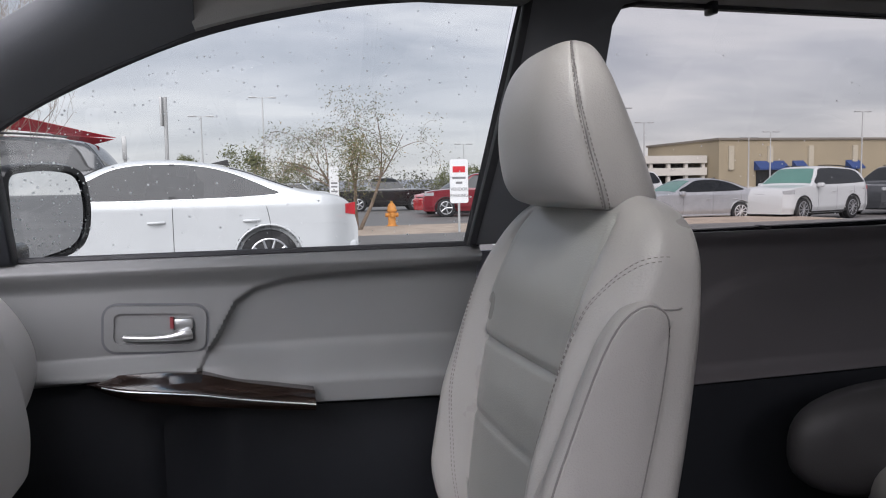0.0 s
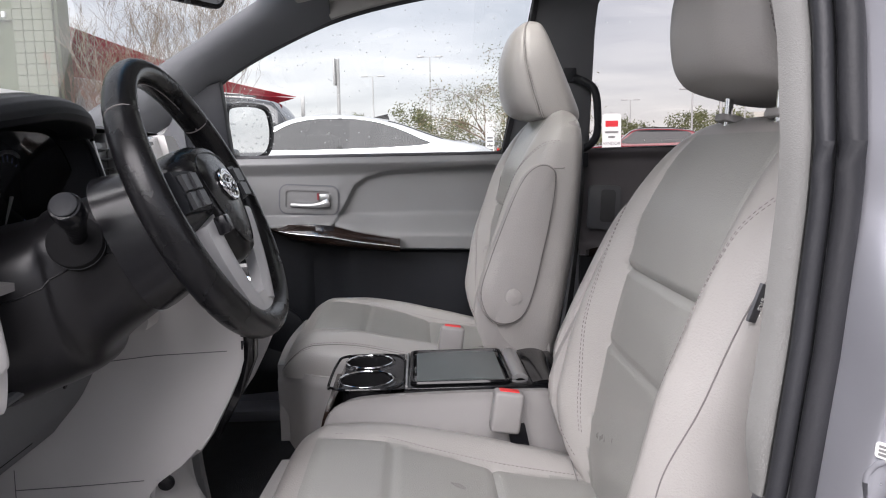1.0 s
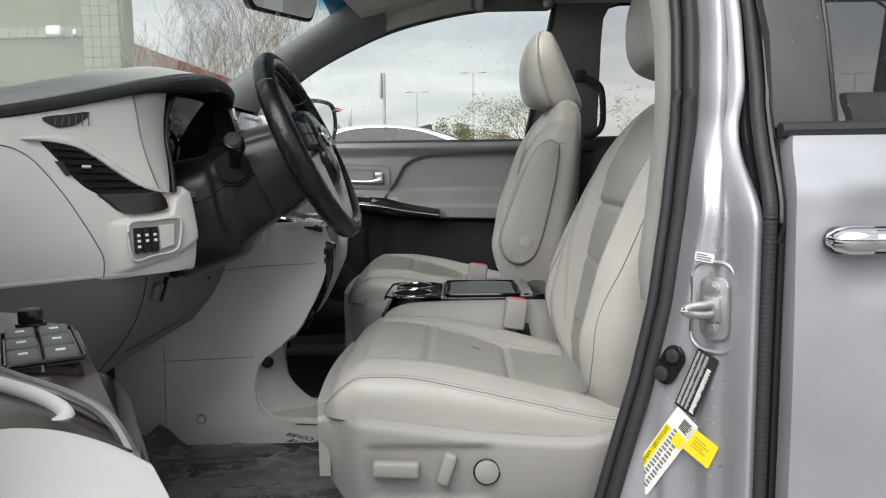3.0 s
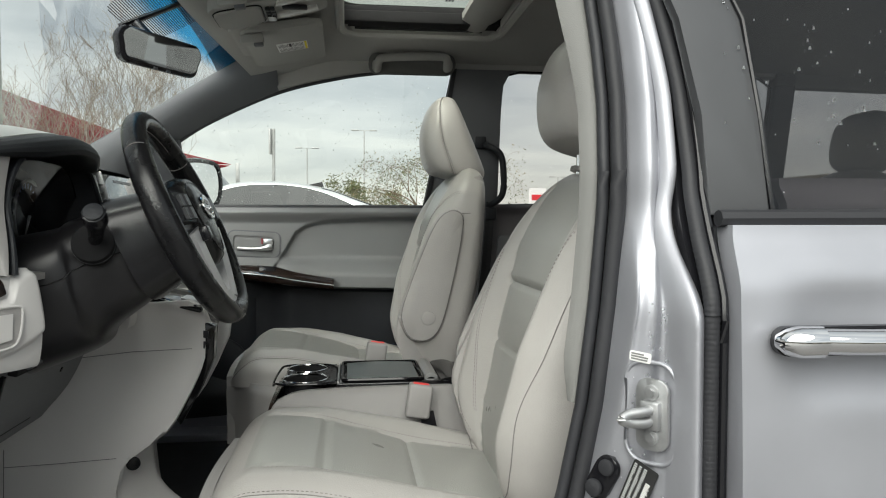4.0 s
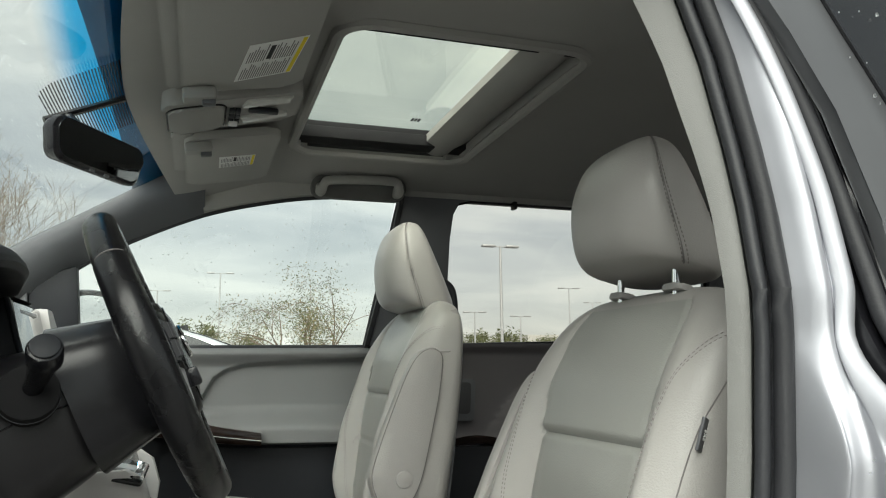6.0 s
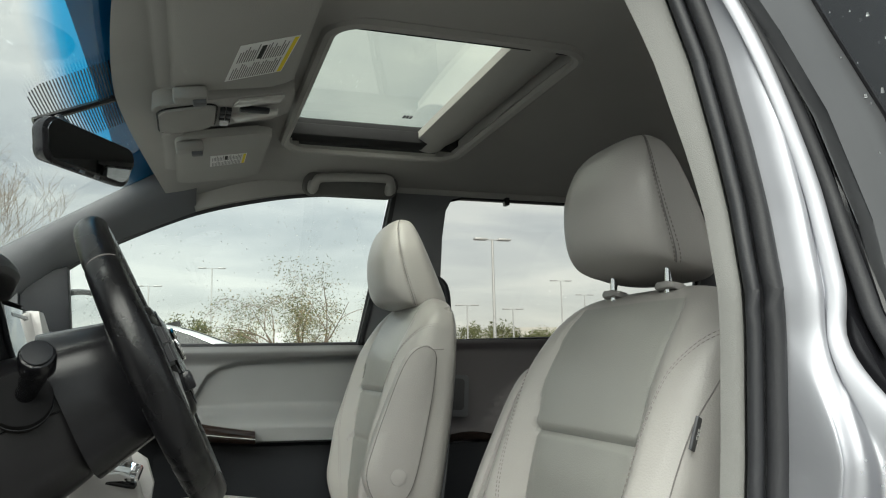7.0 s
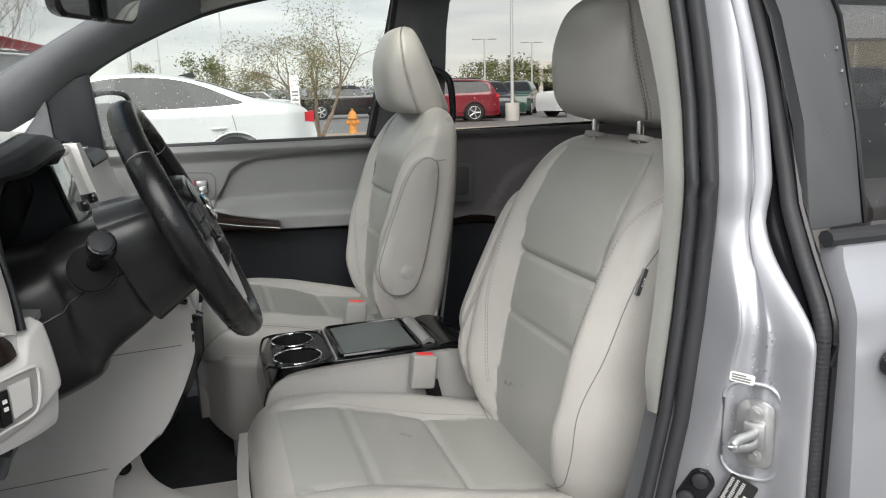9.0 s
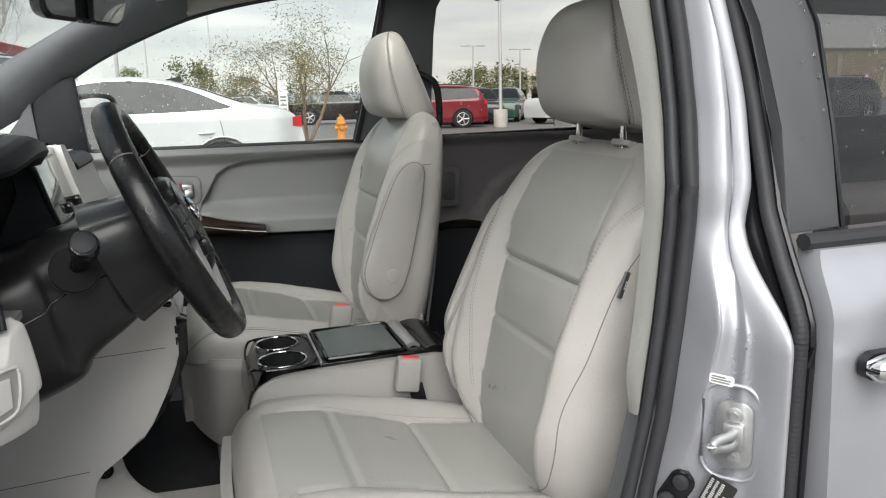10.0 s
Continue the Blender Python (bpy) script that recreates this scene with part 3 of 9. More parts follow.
def pillar_driver():
    def yy(z):
        return -0.815 + max(0.0, z - 1.18) * 0.16
    zs = [0.36 + i * 0.02 for i in range(66)]
    # rubber lips
    part("door_seal", tube([(ramp_table(SEAL_X, z) + 0.006, yy(z) - 0.006, z) for z in zs], 0.0110, 10), RUBBER, van, "black rubber door seal")
    part("door_seal_lip", tube([(ramp_table(SEAL_X, z) - 0.010, yy(z) + 0.008, z) for z in zs], 0.0085, 10), mat("grey_rubber", (0.028, 0.029, 0.033), 0.5, grain=0.3), van)

    # light grey inner trim, its plastic darkened to paint in shade
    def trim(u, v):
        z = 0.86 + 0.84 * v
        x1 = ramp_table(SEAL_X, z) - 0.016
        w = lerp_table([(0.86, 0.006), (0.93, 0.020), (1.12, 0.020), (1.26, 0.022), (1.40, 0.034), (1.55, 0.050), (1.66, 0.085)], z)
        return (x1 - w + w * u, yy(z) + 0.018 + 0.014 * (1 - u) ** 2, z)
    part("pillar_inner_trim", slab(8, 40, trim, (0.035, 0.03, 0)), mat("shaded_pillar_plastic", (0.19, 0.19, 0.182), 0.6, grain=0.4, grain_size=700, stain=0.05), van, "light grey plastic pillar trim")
    part("pillar_inner_core", slab(4, 30, lambda u, v: (ramp_table(SEAL_X, 0.40 + 1.28 * v) + 0.01 + 0.10 * u, yy(0.40 + 1.28 * v) + 0.05, 0.40 + 1.28 * v), (0, 0.03, 0)), MIDGREY, van)

    # painted pillar face with its folds: profiles below and above the belt line
    edge_r = [(0.36, 0.134), (1.02, 0.136), (1.12, 0.148), (1.19, 0.157), (1.27, 0.155), (1.38, 0.138), (1.48, 0.112), (1.60, 0.06), (1.66, 0.03)]

    def prof(pts, u):
        k = u * (len(pts) - 1)
        i = min(int(k), len(pts) - 2)
        f = k - i
        q = [pts[max(i - 1, 0)], pts[i], pts[i + 1], pts[min(i + 2, len(pts) - 1)]]
        return [0.5 * (2 * q[1][m] + (q[2][m] - q[0][m]) * f + (2 * q[0][m] - 5 * q[1][m] + 4 * q[2][m] - q[3][m]) * f * f + (3 * q[1][m] - q[0][m] - 3 * q[2][m] + q[3][m]) * f ** 3) for m in (0, 1)]

    def face(u, v):
        z = 0.36 + 1.29 * v
        xa = ramp_table(SEAL_X, z) + 0.012
        y0 = yy(z)
        xr = lerp_table(edge_r, z)
        J = lambda k: (0.035 + 0.628 * k, -0.820 - 0.778 * k)
        k0 = max(0.0, (xa - 0.035) / 0.628)
        lo = [(xa, -0.812)] + [J(k0 + (0.132 - k0) * q) for q in (0.10, 0.28, 0.46, 0.64, 0.82, 1.0)] + [(0.128, -0.950), (0.139, -0.964), (0.152, -0.950)]
        lo[3] = (lo[3][0] + 0.006, lo[3][1] + 0.005)
        lo[4] = (lo[4][0] + 0.007, lo[4][1] + 0.006)
        up = [(xa, y0 + 0.004), (xa + 0.010, y0 - 0.012), (xa + 0.018, y0 - 0.026), (xa + 0.026, y0 - 0.034), (xa + 0.033, y0 - 0.034), (xa + 0.040, y0 - 0.030), (xr - 0.018, y0 - 0.034), (xr - 0.010, y0 - 0.042), (xr, y0 - 0.042), (xr + 0.004, y0 - 0.03)]
        w = step(1.14, 0.99, z)
        a, b = prof(lo, u), prof(up, u)
        return (b[0] + (a[0] - b[0]) * w, b[1] + (a[1] - b[1]) * w, z)
    part("centre_pillar", slab(56, 110, face, (0.004, 0.03, 0)), SILVER, van, "silver painted door pillar with raised folds")

    # dark channel and ribbed leading seal of the sliding door
    def gx(z):
        return lerp_table([(0.36, 0.158), (1.02, 0.160), (1.10, 0.163), (1.19, 0.170), (1.27, 0.168), (1.38, 0.151), (1.48, 0.118), (1.60, 0.066), (1.66, 0.036)], z)

    def gy(z):
        return lerp_table([(0.36, -0.952), (1.0, -0.952), (1.10, -0.905), (1.16, -0.872), (1.66, -0.872 + 0.10)], z)
    zs2 = [0.36 + i * 0.0022 for i in range(582)]
    part("sliding_door_seal", tube([(gx(z), gy(z), z) for z in zs2], [0.0098 + 0.0003 * math.sin(i * 2.1) * (1 if z < 1.10 else 0.15) for i, z in enumerate(zs2)], 10), RUBBER, van, "ribbed black rubber seal with water drops")
    part("sliding_door_seal_lip", tube([(gx(z) + 0.014, gy(z) - 0.004, z) for z in zs2[::12]], 0.0055, 8), BLACK, van)
    part("pillar_channel", slab(4, 40, lambda u, v: (gx(0.36 + 1.29 * v) - 0.012 + 0.05 * u, gy(0.36 + 1.29 * v) + 0.016, 0.36 + 1.29 * v), (0, 0.02, 0)), BLACK, van)

    # striker with its plate, bolts and loop, on the slanting jamb
    JX, JN = Vector((0.628, -0.778, 0)), Vector((-0.778, -0.628, 0))

    def jamb(x, z, lift=0.0):
        k = (x - 0.035) / 0.628
        return Vector((x, -0.820 - 0.778 * k, z)) + JN * lift

    def on_jamb(x, z, ang=0.0, lift=0.001):
        up = Vector((0, 0, 1))
        c, s2 = math.cos(radians(ang)), math.sin(radians(ang))
        m = Matrix((JX * c + up * s2, up * c - JX * s2, JX.cross(up))).transposed().to_4x4()
        m.translation = jamb(x, z, lift)
        return m
    striker = part("striker_plate", plate(0.044, 0.090, 0.015, 0.005, on_jamb(0.108, 0.872, 0, 0.004), 0.0015), STEEL, van, "zinc steel striker plate")
    part("striker_pocket", tube([on_jamb(0.104, 0.872, 0, 0.001) @ Vector((a, b, 0)) for a, b in rounded_rect(0.068, 0.128, 0.024, 6)], 0.0028, 10, True), SILVER, van)
    for dz in (0.028, -0.028):
        c = jamb(0.108, 0.872 + dz, 0.008)
        part("striker_bolt", join(disc(c, JN, 0.010, 0.004, 20, 0.001), disc(c + JN * 0.004, JN, 0.0055, 0.003, 6)), STEEL, striker)
    c = jamb(0.108, 0.872, 0.008)
    loop = curve_pts([c + Vector((0, 0, 0.007)), c + JN * 0.018 + Vector((0, 0, 0.007)), c + JN * 0.036 - JX * 0.012 + Vector((0, 0, 0.005)), c + JN * 0.046 - JX * 0.016, c + JN * 0.036 - JX * 0.012 - Vector((0, 0, 0.005)), c + JN * 0.018 - Vector((0, 0, 0.007)), c - Vector((0, 0, 0.007))], 5)
    part("striker_loop", tube(loop, 0.0062, 10), STEEL, striker)
    part("striker_block", move(box(-0.013, 0.013, -0.018, 0.018, -0.002, 0.010, 0.003), on_jamb(0.108, 0.872, 0, 0.008)), STEEL, striker)
    # courtesy switch below
    sw = part("door_switch", plate(0.034, 0.066, 0.016, 0.008, on_jamb(0.064, 0.776, -28, 0.002), 0.003), BLACK, van, "black rubber door switch")
    part("switch_boot", disc(jamb(0.058, 0.762, 0.009), JN, 0.012, 0.010, 20, 0.004), RUBBER, sw)
    part("switch_boot", disc(jamb(0.069, 0.792, 0.009), JN, 0.011, 0.007, 20, 0.003), RUBBER, sw)

    # water drops on the painted jamb
    rnd = random.Random(31)
    dots = []
    for _ in range(120):
        z = rnd.uniform(0.45, 1.02)
        k = ramp_table(SEAL_X, z) + 0.02
        q = jamb(k + (0.118 - k) * rnd.random() ** 0.6, z, 0.0006)
        r = rnd.choice((0.0007, 0.001, 0.0014, 0.0019))
        dots.append(disc(q, JN, r, r * 0.7, 7, 0))
    tagged(part("water_drops", join(*dots), DROP, van, "small water drops"), kind="stuff")

    # stickers: small white one, black data plate, tyre label, yellow tag
    def sticker(name, x, z, w, h, ang, material, label):
        return part(name, plate(w, h, 0.003, 0.001, on_jamb(x, z, ang, 0.0035)), material, van, label, smooth=False)

    def bars(host, x, z, ang, du, dv, w, h, rows, material, fill=1.0, seed=1):
        rnd = random.Random(seed)
        m = on_jamb(x, z, ang, 0.0047) @ pose(du, dv, 0)
        bms = []
        for k in range(rows):
            b = h / 2 - h * (k + 0.5) / rows
            ln = w * fill * (0.65 + 0.35 * rnd.random())
            bms.append(move(box(-w * fill / 2, -w * fill / 2 + ln, b - h / rows * 0.28, b + h / rows * 0.28, -0.0002, 0.0004), m))
        return part("print", join(*bms), material, host, smooth=False)
    grey = mat("grey_ink", (0.2, 0.2, 0.2), 0.7)
    pale = mat("pale_ink", (0.45, 0.45, 0.45), 0.6)
    a = sticker("small_label", 0.096, 0.9415, 0.030, 0.013, -4, WHITE_PAPER, "small white label")
    bars(a, 0.096, 0.9415, -4, 0, 0, 0.026, 0.010, 3, grey, 0.95)
    b = sticker("data_plate", 0.091, 0.758, 0.036, 0.100, -22, INK, "black data sticker with pale print")
    for q in range(3):
        bars(b, 0.091, 0.758, -22, -0.013 + 0.007 * q, 0, 0.005, 0.092, 30, pale, 1.0, 3 + q)
    bars(b, 0.091, 0.758, -22, 0.011, -0.008, 0.008, 0.076, 34, WHITE_PAPER, 1.0, 9)
    c = sticker("tyre_label", 0.056, 0.637, 0.042, 0.160, -33, WHITE_PAPER, "white tyre label with a yellow border")
    for q in range(2):
        bars(c, 0.056, 0.637, -33, -0.001 + 0.011 * q, -0.01, 0.009, 0.12, 16, grey, 1.0, 5 + q)
    part("print", move(box(-0.0055, 0.0055, -0.05, 0.045, -0.0002, 0.0004), on_jamb(0.056, 0.637, -33, 0.0047) @ pose(-0.014, 0, 0)), YELLOW, c, smooth=False)
    bars(c, 0.056, 0.637, -33, -0.014, 0.0, 0.007, 0.085, 18, INK, 1.0, 11)
    bars(c, 0.056, 0.637, -33, 0.008, 0.064, 0.020, 0.020, 8, INK, 1.0, 7)
    part("print", move(box(-0.009, 0.009, -0.011, 0.011, -0.0002, 0.0006), on_jamb(0.056, 0.637, -33, 0.0047) @ pose(0.010, 0.038, 0)), YELLOW, c, smooth=False)
    bars(c, 0.056, 0.637, -33, 0.010, 0.038, 0.015, 0.018, 5, INK, 1.0, 12)
    d = sticker("yellow_tag", 0.096, 0.664, 0.050, 0.040, -24, YELLOW, "bright yellow sticker with faint writing")
    bars(d, 0.096, 0.664, -24, 0.002, 0.002, 0.034, 0.020, 4, mat("ochre_ink", (0.55, 0.42, 0.02), 0.7), 0.8, 8)


pillar_driver()


def pillar_grip():
    """Assist grip on the far centre pillar."""
    r = tagged(empty("assist_grip", (0.22, 0.80, 1.15)), "dark grey assist grip on the pillar behind the passenger seat", "grab handle")
    loop = curve_pts([(0.195, 0.835, 1.385), (0.225, 0.79, 1.372), (0.262, 0.775, 1.342), (0.272, 0.772, 1.27), (0.268, 0.775, 1.205), (0.238, 0.79, 1.172), (0.205, 0.835, 1.160)], 6)
    part("grip_bar", tube(loop, 0.0115, 12), DARK, r)
    for z, x in ((1.388, 0.196), (1.158, 0.206)):
        part("grip_foot", box(x - 0.02, x + 0.02, 0.80, 0.86, z - 0.022, z + 0.022, 0.006), DARK, r)


pillar_grip()


def belt(name, label, pts, w):
    """Belt webbing hung along pts."""
    r = tagged(empty(name, pts[-1]), label, "seat belt", "seat belts")
    p = curve_pts(pts, 6)
    n = len(p)
    part("webbing", slab(5, n, lambda u, v: Vector(p[round(v * (n - 1))]) + Vector((w * (u - 0.5), 0.006 * math.sin(math.pi * u), 0)), (0, 0.0018, 0)), mat("black_webbing", (0.018, 0.018, 0.020), 0.75, grain=0.8, grain_size=500), r)
    part("belt_guide", box(pts[0][0] - w * 0.7, pts[0][0] + w * 0.7, pts[0][1] - 0.006, pts[0][1] + 0.012, pts[0][2] - 0.02, pts[0][2] + 0.025, 0.005), DARK, r)


belt("seat_belt", "black seat belt hanging beside the passenger seat", [(0.222, 0.80, 1.135), (0.214, 0.80, 1.00), (0.195, 0.80, 0.80), (0.16, 0.80, 0.45)], 0.042)
belt("seat_belt", "black seat belt between the driver's seat and the pillar", [(0.135, -0.735, 1.12), (0.128, -0.735, 1.02), (0.115, -0.735, 0.88), (0.09, -0.735, 0.45)], 0.042)


# ---- front doors ----
# Armrest vinyl is lightened to carry the daylight falling on it.
LIGHTGREY = mat("daylight_armrest_vinyl", (0.80, 0.78, 0.77), 0.5, grain=0.3, grain_size=900, stain=0.03)
def door_relief(x, z):
    """How far the passenger door's trim stands into the cabin, metres inward of y = 0.885."""
    d = 0.010
    d += 0.026 * step(1.10, 1.145, z) - 0.02 * step(1.140, 1.16, z)
    # line that bounds the dished upper armrest
    kink = ramp_table([(-0.60, 0.86), (-0.54, 0.935), (-0.49, 1.010), (-0.455, 1.073), (-0.42, 1.097), (-0.36, 1.112), (-0.20, 1.121), (0.10, 1.129)], x)
    inside = kink - z
    if x > -0.60:
        d -= 0.018 * step(-0.003, 0.013, inside)
        arm = lerp_table([(-0.55, 0.0), (-0.46, 0.035), (-0.34, 0.065), (0.1, 0.085)], x)
        top = lerp_table([(-0.55, 0.93), (-0.34, 0.935), (0.1, 0.925)], x)
        d += arm * step(top + 0.055, top - 0.02, z)
    # door-pull bezel recess is a part of its own; front portion stays flat
    d += 0.045 * step(-0.36, -0.50, x) * step(0.985, 0.955, z)
    # charcoal pocket panel falls back below the armrest
    low = ramp_table([(-0.95, 0.945), (-0.79, 0.949), (-0.69, 0.946), (-0.656, 0.918), (-0.47, 0.889), (-0.32, 0.877), (-0.10, 0.872), (0.1, 0.866)], x)
    d -= 0.055 * step(low + 0.004, low - 0.012, z) * step(-0.95, -0.6, x)
    d += 0.05 * step(0.62, 0.50, z)
    return d


def front_door(name, label, to_world, side_switches):
    """Built for the passenger's side, then laid into the world by to_world(point)."""
    root = tagged(empty(name, to_world((-0.45, 0.90, 0.60))), label, "car door")

    def put(nm, bm, material, parent, lab="", smooth=True):
        for v in bm.verts:
            v.co = to_world(v.co)
        return part(nm, bm, material, parent, lab, smooth)

    def low(x):
        return ramp_table([(-0.95, 0.945), (-0.79, 0.949), (-0.69, 0.946), (-0.656, 0.918), (-0.47, 0.889), (-0.32, 0.877), (-0.10, 0.872), (0.1, 0.866)], x)

    def upper(u, v):
        x = -0.93 + 0.955 * u
        z0 = low(x) - 0.012
        z = z0 + (1.158 - z0) * v
        return (x, 0.885 - door_relief(x, z), z)
    put("door_trim", slab(200, 100, upper, (0, 0.025, 0)), TRIM, root, "grey moulded door trim with a dished armrest")

    def lower(u, v):
        x = -0.98 + 0.99 * u
        z1 = low(x) - 0.006
        z = 0.44 + (z1 - 0.44) * v
        return (x, 0.885 - door_relief(x, z), z)
    put("door_pocket", slab(50, 40, lower, (0, 0.03, 0)), DARK, root, "charcoal lower door panel")
    # speaker bulge in the front lower corner
    put("speaker_ring", disc((-0.72, 0.878, 0.60), (0, -1, 0), 0.105, 0.03, 40, 0.012), DARK, root)
    # belt seal
    put("belt_seal", tube([(-0.93 + 0.945 * i / 20, 0.893, 1.160) for i in range(21)], 0.008, 8), RUBBER, root)

    # pull handle in a bezel
    fr = framed((-0.597, 0.877, 1.030), (1, 0, -0.055), (0.03, 0, 1))
    inward = Vector((0, -1, 0))

    def ring(w, h, r, w2, h2, r2, y0, y1, sh=0.0):
        a = rounded_rect(w, h, r, 6)
        b = [(p[0] + sh, p[1]) for p in rounded_rect(w2, h2, r2, 6)]
        n = len(a)
        vs = [fr @ Vector((p[0], p[1], 0)) + inward * y0 for p in a] + [fr @ Vector((p[0], p[1], 0)) + inward * y1 for p in a]
        vs += [fr @ Vector((p[0], p[1], 0)) + inward * y1 for p in b] + [fr @ Vector((p[0], p[1], 0)) + inward * y0 for p in b]
        fs = []
        for i in range(n):
            j = (i + 1) % n
            for q in range(4):
                s, t = q * n, ((q + 1) % 4) * n
                fs.append((s + i, s + j, t + j, t + i))
        return from_lists(vs, fs)
    bez = put("handle_bezel", ring(0.176, 0.084, 0.022, 0.140, 0.056, 0.012, -0.012, 0.006, -0.002), TRIM, root)
    put("handle_bezel_groove", ring(0.186, 0.094, 0.027, 0.178, 0.086, 0.023, -0.004, 0.0032), MIDGREY, bez)
    put("handle_cup", prism([((fr @ Vector((p[0] - 0.002, p[1], 0))).x, (fr @ Vector((p[0] - 0.002, p[1], 0))).z) for p in rounded_rect(0.140, 0.056, 0.012, 6)], lambda a, b, d: (a, 0.888 - 0.002 + d, b), 0.006), MIDGREY, bez, "grey cup behind the door pull")
    pts = [fr @ Vector((x, z, 0)) + inward * y for x, z, y in ((-0.055, -0.017, 0.004), (-0.02, -0.017, 0.012), (0.02, -0.015, 0.015), (0.045, -0.010, 0.015), (0.060, -0.006, 0.010))]
    pts = curve_pts([tuple(p) for p in pts], 5)
    put("pull_lever", tube(pts, [0.0055 + 0.0075 * step(0.35, 1.0, i / (len(pts) - 1)) for i in range(len(pts))], 10), SATIN, bez, "satin silver door pull")
    put("lock_tab", move(box(-0.016, 0.016, -0.010, 0.012, -0.008, 0.012, 0.003), framed(fr @ Vector((0.048, 0.012, 0)) + inward * 0.004, (1, 0, 0), (0, -1, 0))), SATIN, bez)
    put("lock_flag", move(box(-0.003, 0.003, -0.009, 0.013, -0.010, 0.010), framed(fr @ Vector((0.028, 0.012, 0)) + inward * 0.003, (1, 0, 0), (0, -1, 0))), mat("dull_red", (0.20, 0.03, 0.035), 0.5), bez)

    # dark wood-look strip with a bright line and the window switch
    def strip(u, v):
        x = -0.725 + 0.405 * u
        zt = lerp_table([(-0.725, 0.949), (-0.69, 0.957), (-0.60, 0.959), (-0.53, 0.954), (-0.45, 0.934), (-0.32, 0.911)], x)
        zb = lerp_table([(-0.725, 0.945), (-0.66, 0.922), (-0.56, 0.903), (-0.44, 0.888), (-0.32, 0.877)], x)
        z = zb + (zt - zb) * v
        yin = lerp_table([(-0.725, 0.850), (-0.64, 0.812), (-0.45, 0.796), (-0.32, 0.780)], x)
        return (x, yin - 0.010 * math.sin(math.pi * v) + 0.014 * step(0.35, 1.0, v), z)
    w = put("wood_strip", slab(40, 14, strip, (0, 0.03, 0)), WOOD, root, "glossy dark burl strip")
    line = [Vector(strip(0.10 + 0.90 * i / 30, 0.42)) + Vector((0, -0.0015, 0)) for i in range(31)]
    put("bright_line", tube(line, 0.0013, 6), SATIN, w)
    put("window_switch", move(box(-0.028, 0.028, -0.010, 0.010, -0.004, 0.005, 0.002), framed((-0.545, 0.812, 0.944), (1, 0, -0.06), (0, 1, 1.6))), BLACK, w)
    # sail panel at the front corner of the window
    sail = [(-0.952, 1.152), (-0.820, 1.158), (-0.834, 1.385), (-0.87, 1.375), (-0.935, 1.328), (-0.952, 1.305)]
    put("mirror_sail", prism(sail, lambda a, b, d: (a, side_y(b) - 0.048 + d, b), 0.045, 0.006), DARK, root, "black corner panel behind the mirror")
    # door glass and frame
    gl = [(x, z) for x, z in FRONT_TOP if x >= -0.84]
    poly = [(-0.84, 1.15)] + gl + [(0.085, 1.634), (0.01, 1.15)]
    g = put("door_glass", prism(poly, lambda a, b, d: (a, side_y(b) + d, b), 0.004), GLASS, root, "clear door glass spotted with rain", smooth=False)
    g.visible_shadow = False
    if not side_switches:
        rnd = random.Random(7)
        dots = []
        for _ in range(330):
            x = rnd.uniform(-0.80, 0.02)
            top = ramp_table([tuple(p) for p in FRONT_TOP], x)
            z = 1.17 + (top - 0.02 - 1.17) * (rnd.random() ** (0.45 if rnd.random() < 0.6 else 1.2))
            r = rnd.choice((0.0008, 0.0011, 0.0015, 0.0021))
            dots.append(disc((x, side_y(z) + 0.0045, z), (0, 1, 0.2), r, r * 0.6, 7, 0))
        tagged(put("rain_drops", join(*dots), DROP, g, "scattered rain drops"), kind="stuff")
    edge = [(x, side_y(z) - 0.012, z) for x, z in FRONT_TOP if x > -0.9]
    put("window_frame", tube(edge + [(0.105, side_y(1.63) - 0.012, 1.632)], 0.010, 8), RUBBER, root)
    put("window_frame_rear", tube([(0.100, side_y(1.634) - 0.010, 1.634), (0.008, side_y(1.162) - 0.010, 1.162)], 0.010, 8), RUBBER, root)
    # outer skin
    put("outer_skin", slab(24, 18, lambda u, v: (-0.98 + 1.0 * u, 0.945 + 0.035 * math.sin(math.pi * min(1, v * 0.9)), 0.36 + 0.79 * v), (0, 0.006, 0)), SILVER, root, "silver painted outer panel")
    put("door_edge", box(0.006, 0.022, 0.918, 0.95, 0.40, 1.13, 0.004), SILVER, root)
    put("door_edge", box(-0.985, -0.97, 0.885, 0.95, 0.40, 1.15, 0.004), SILVER, root)
    # upper frame bars outside the glass
    put("frame_bar", tube([(x, side_y(z) + 0.012, z + 0.02) for x, z in FRONT_TOP if x > -0.96] + [(0.10, side_y(1.65) + 0.012, 1.652)], 0.018, 8), SILVER, root)
    put("frame_bar", tube([(0.115, side_y(1.65) + 0.012, 1.65), (0.026, side_y(1.15) + 0.012, 1.15)], 0.018, 8, flat=0.6), BLACK, root)
    # outside mirror
    m = curve_pts([(-0.098, 0.075), (-0.05, 0.090), (0.03, 0.092), (0.085, 0.078), (0.104, 0.025), (0.098, -0.035), (0.065, -0.072), (-0.02, -0.090), (-0.080, -0.096), (-0.098, -0.05), (-0.102, 0.02)], 5, True)
    MC, MA, MN = Vector((-0.802, 1.060, 1.240)), Vector((0.483, 0.875, 0)), Vector((0.875, -0.483, 0))

    def at(a, b, dd):
        return MC + MA * a * 1.08 + MN * dd + Vector((0, 0, b * 1.06))

    def shell(sc, dd):
        return [at(a * sc, b * sc, dd) for a, b in m]
    k = len(m)
    rings = [shell(1.0, 0.0), shell(1.05, -0.012), shell(1.03, -0.05), shell(0.82, -0.10), shell(0.4, -0.13)]
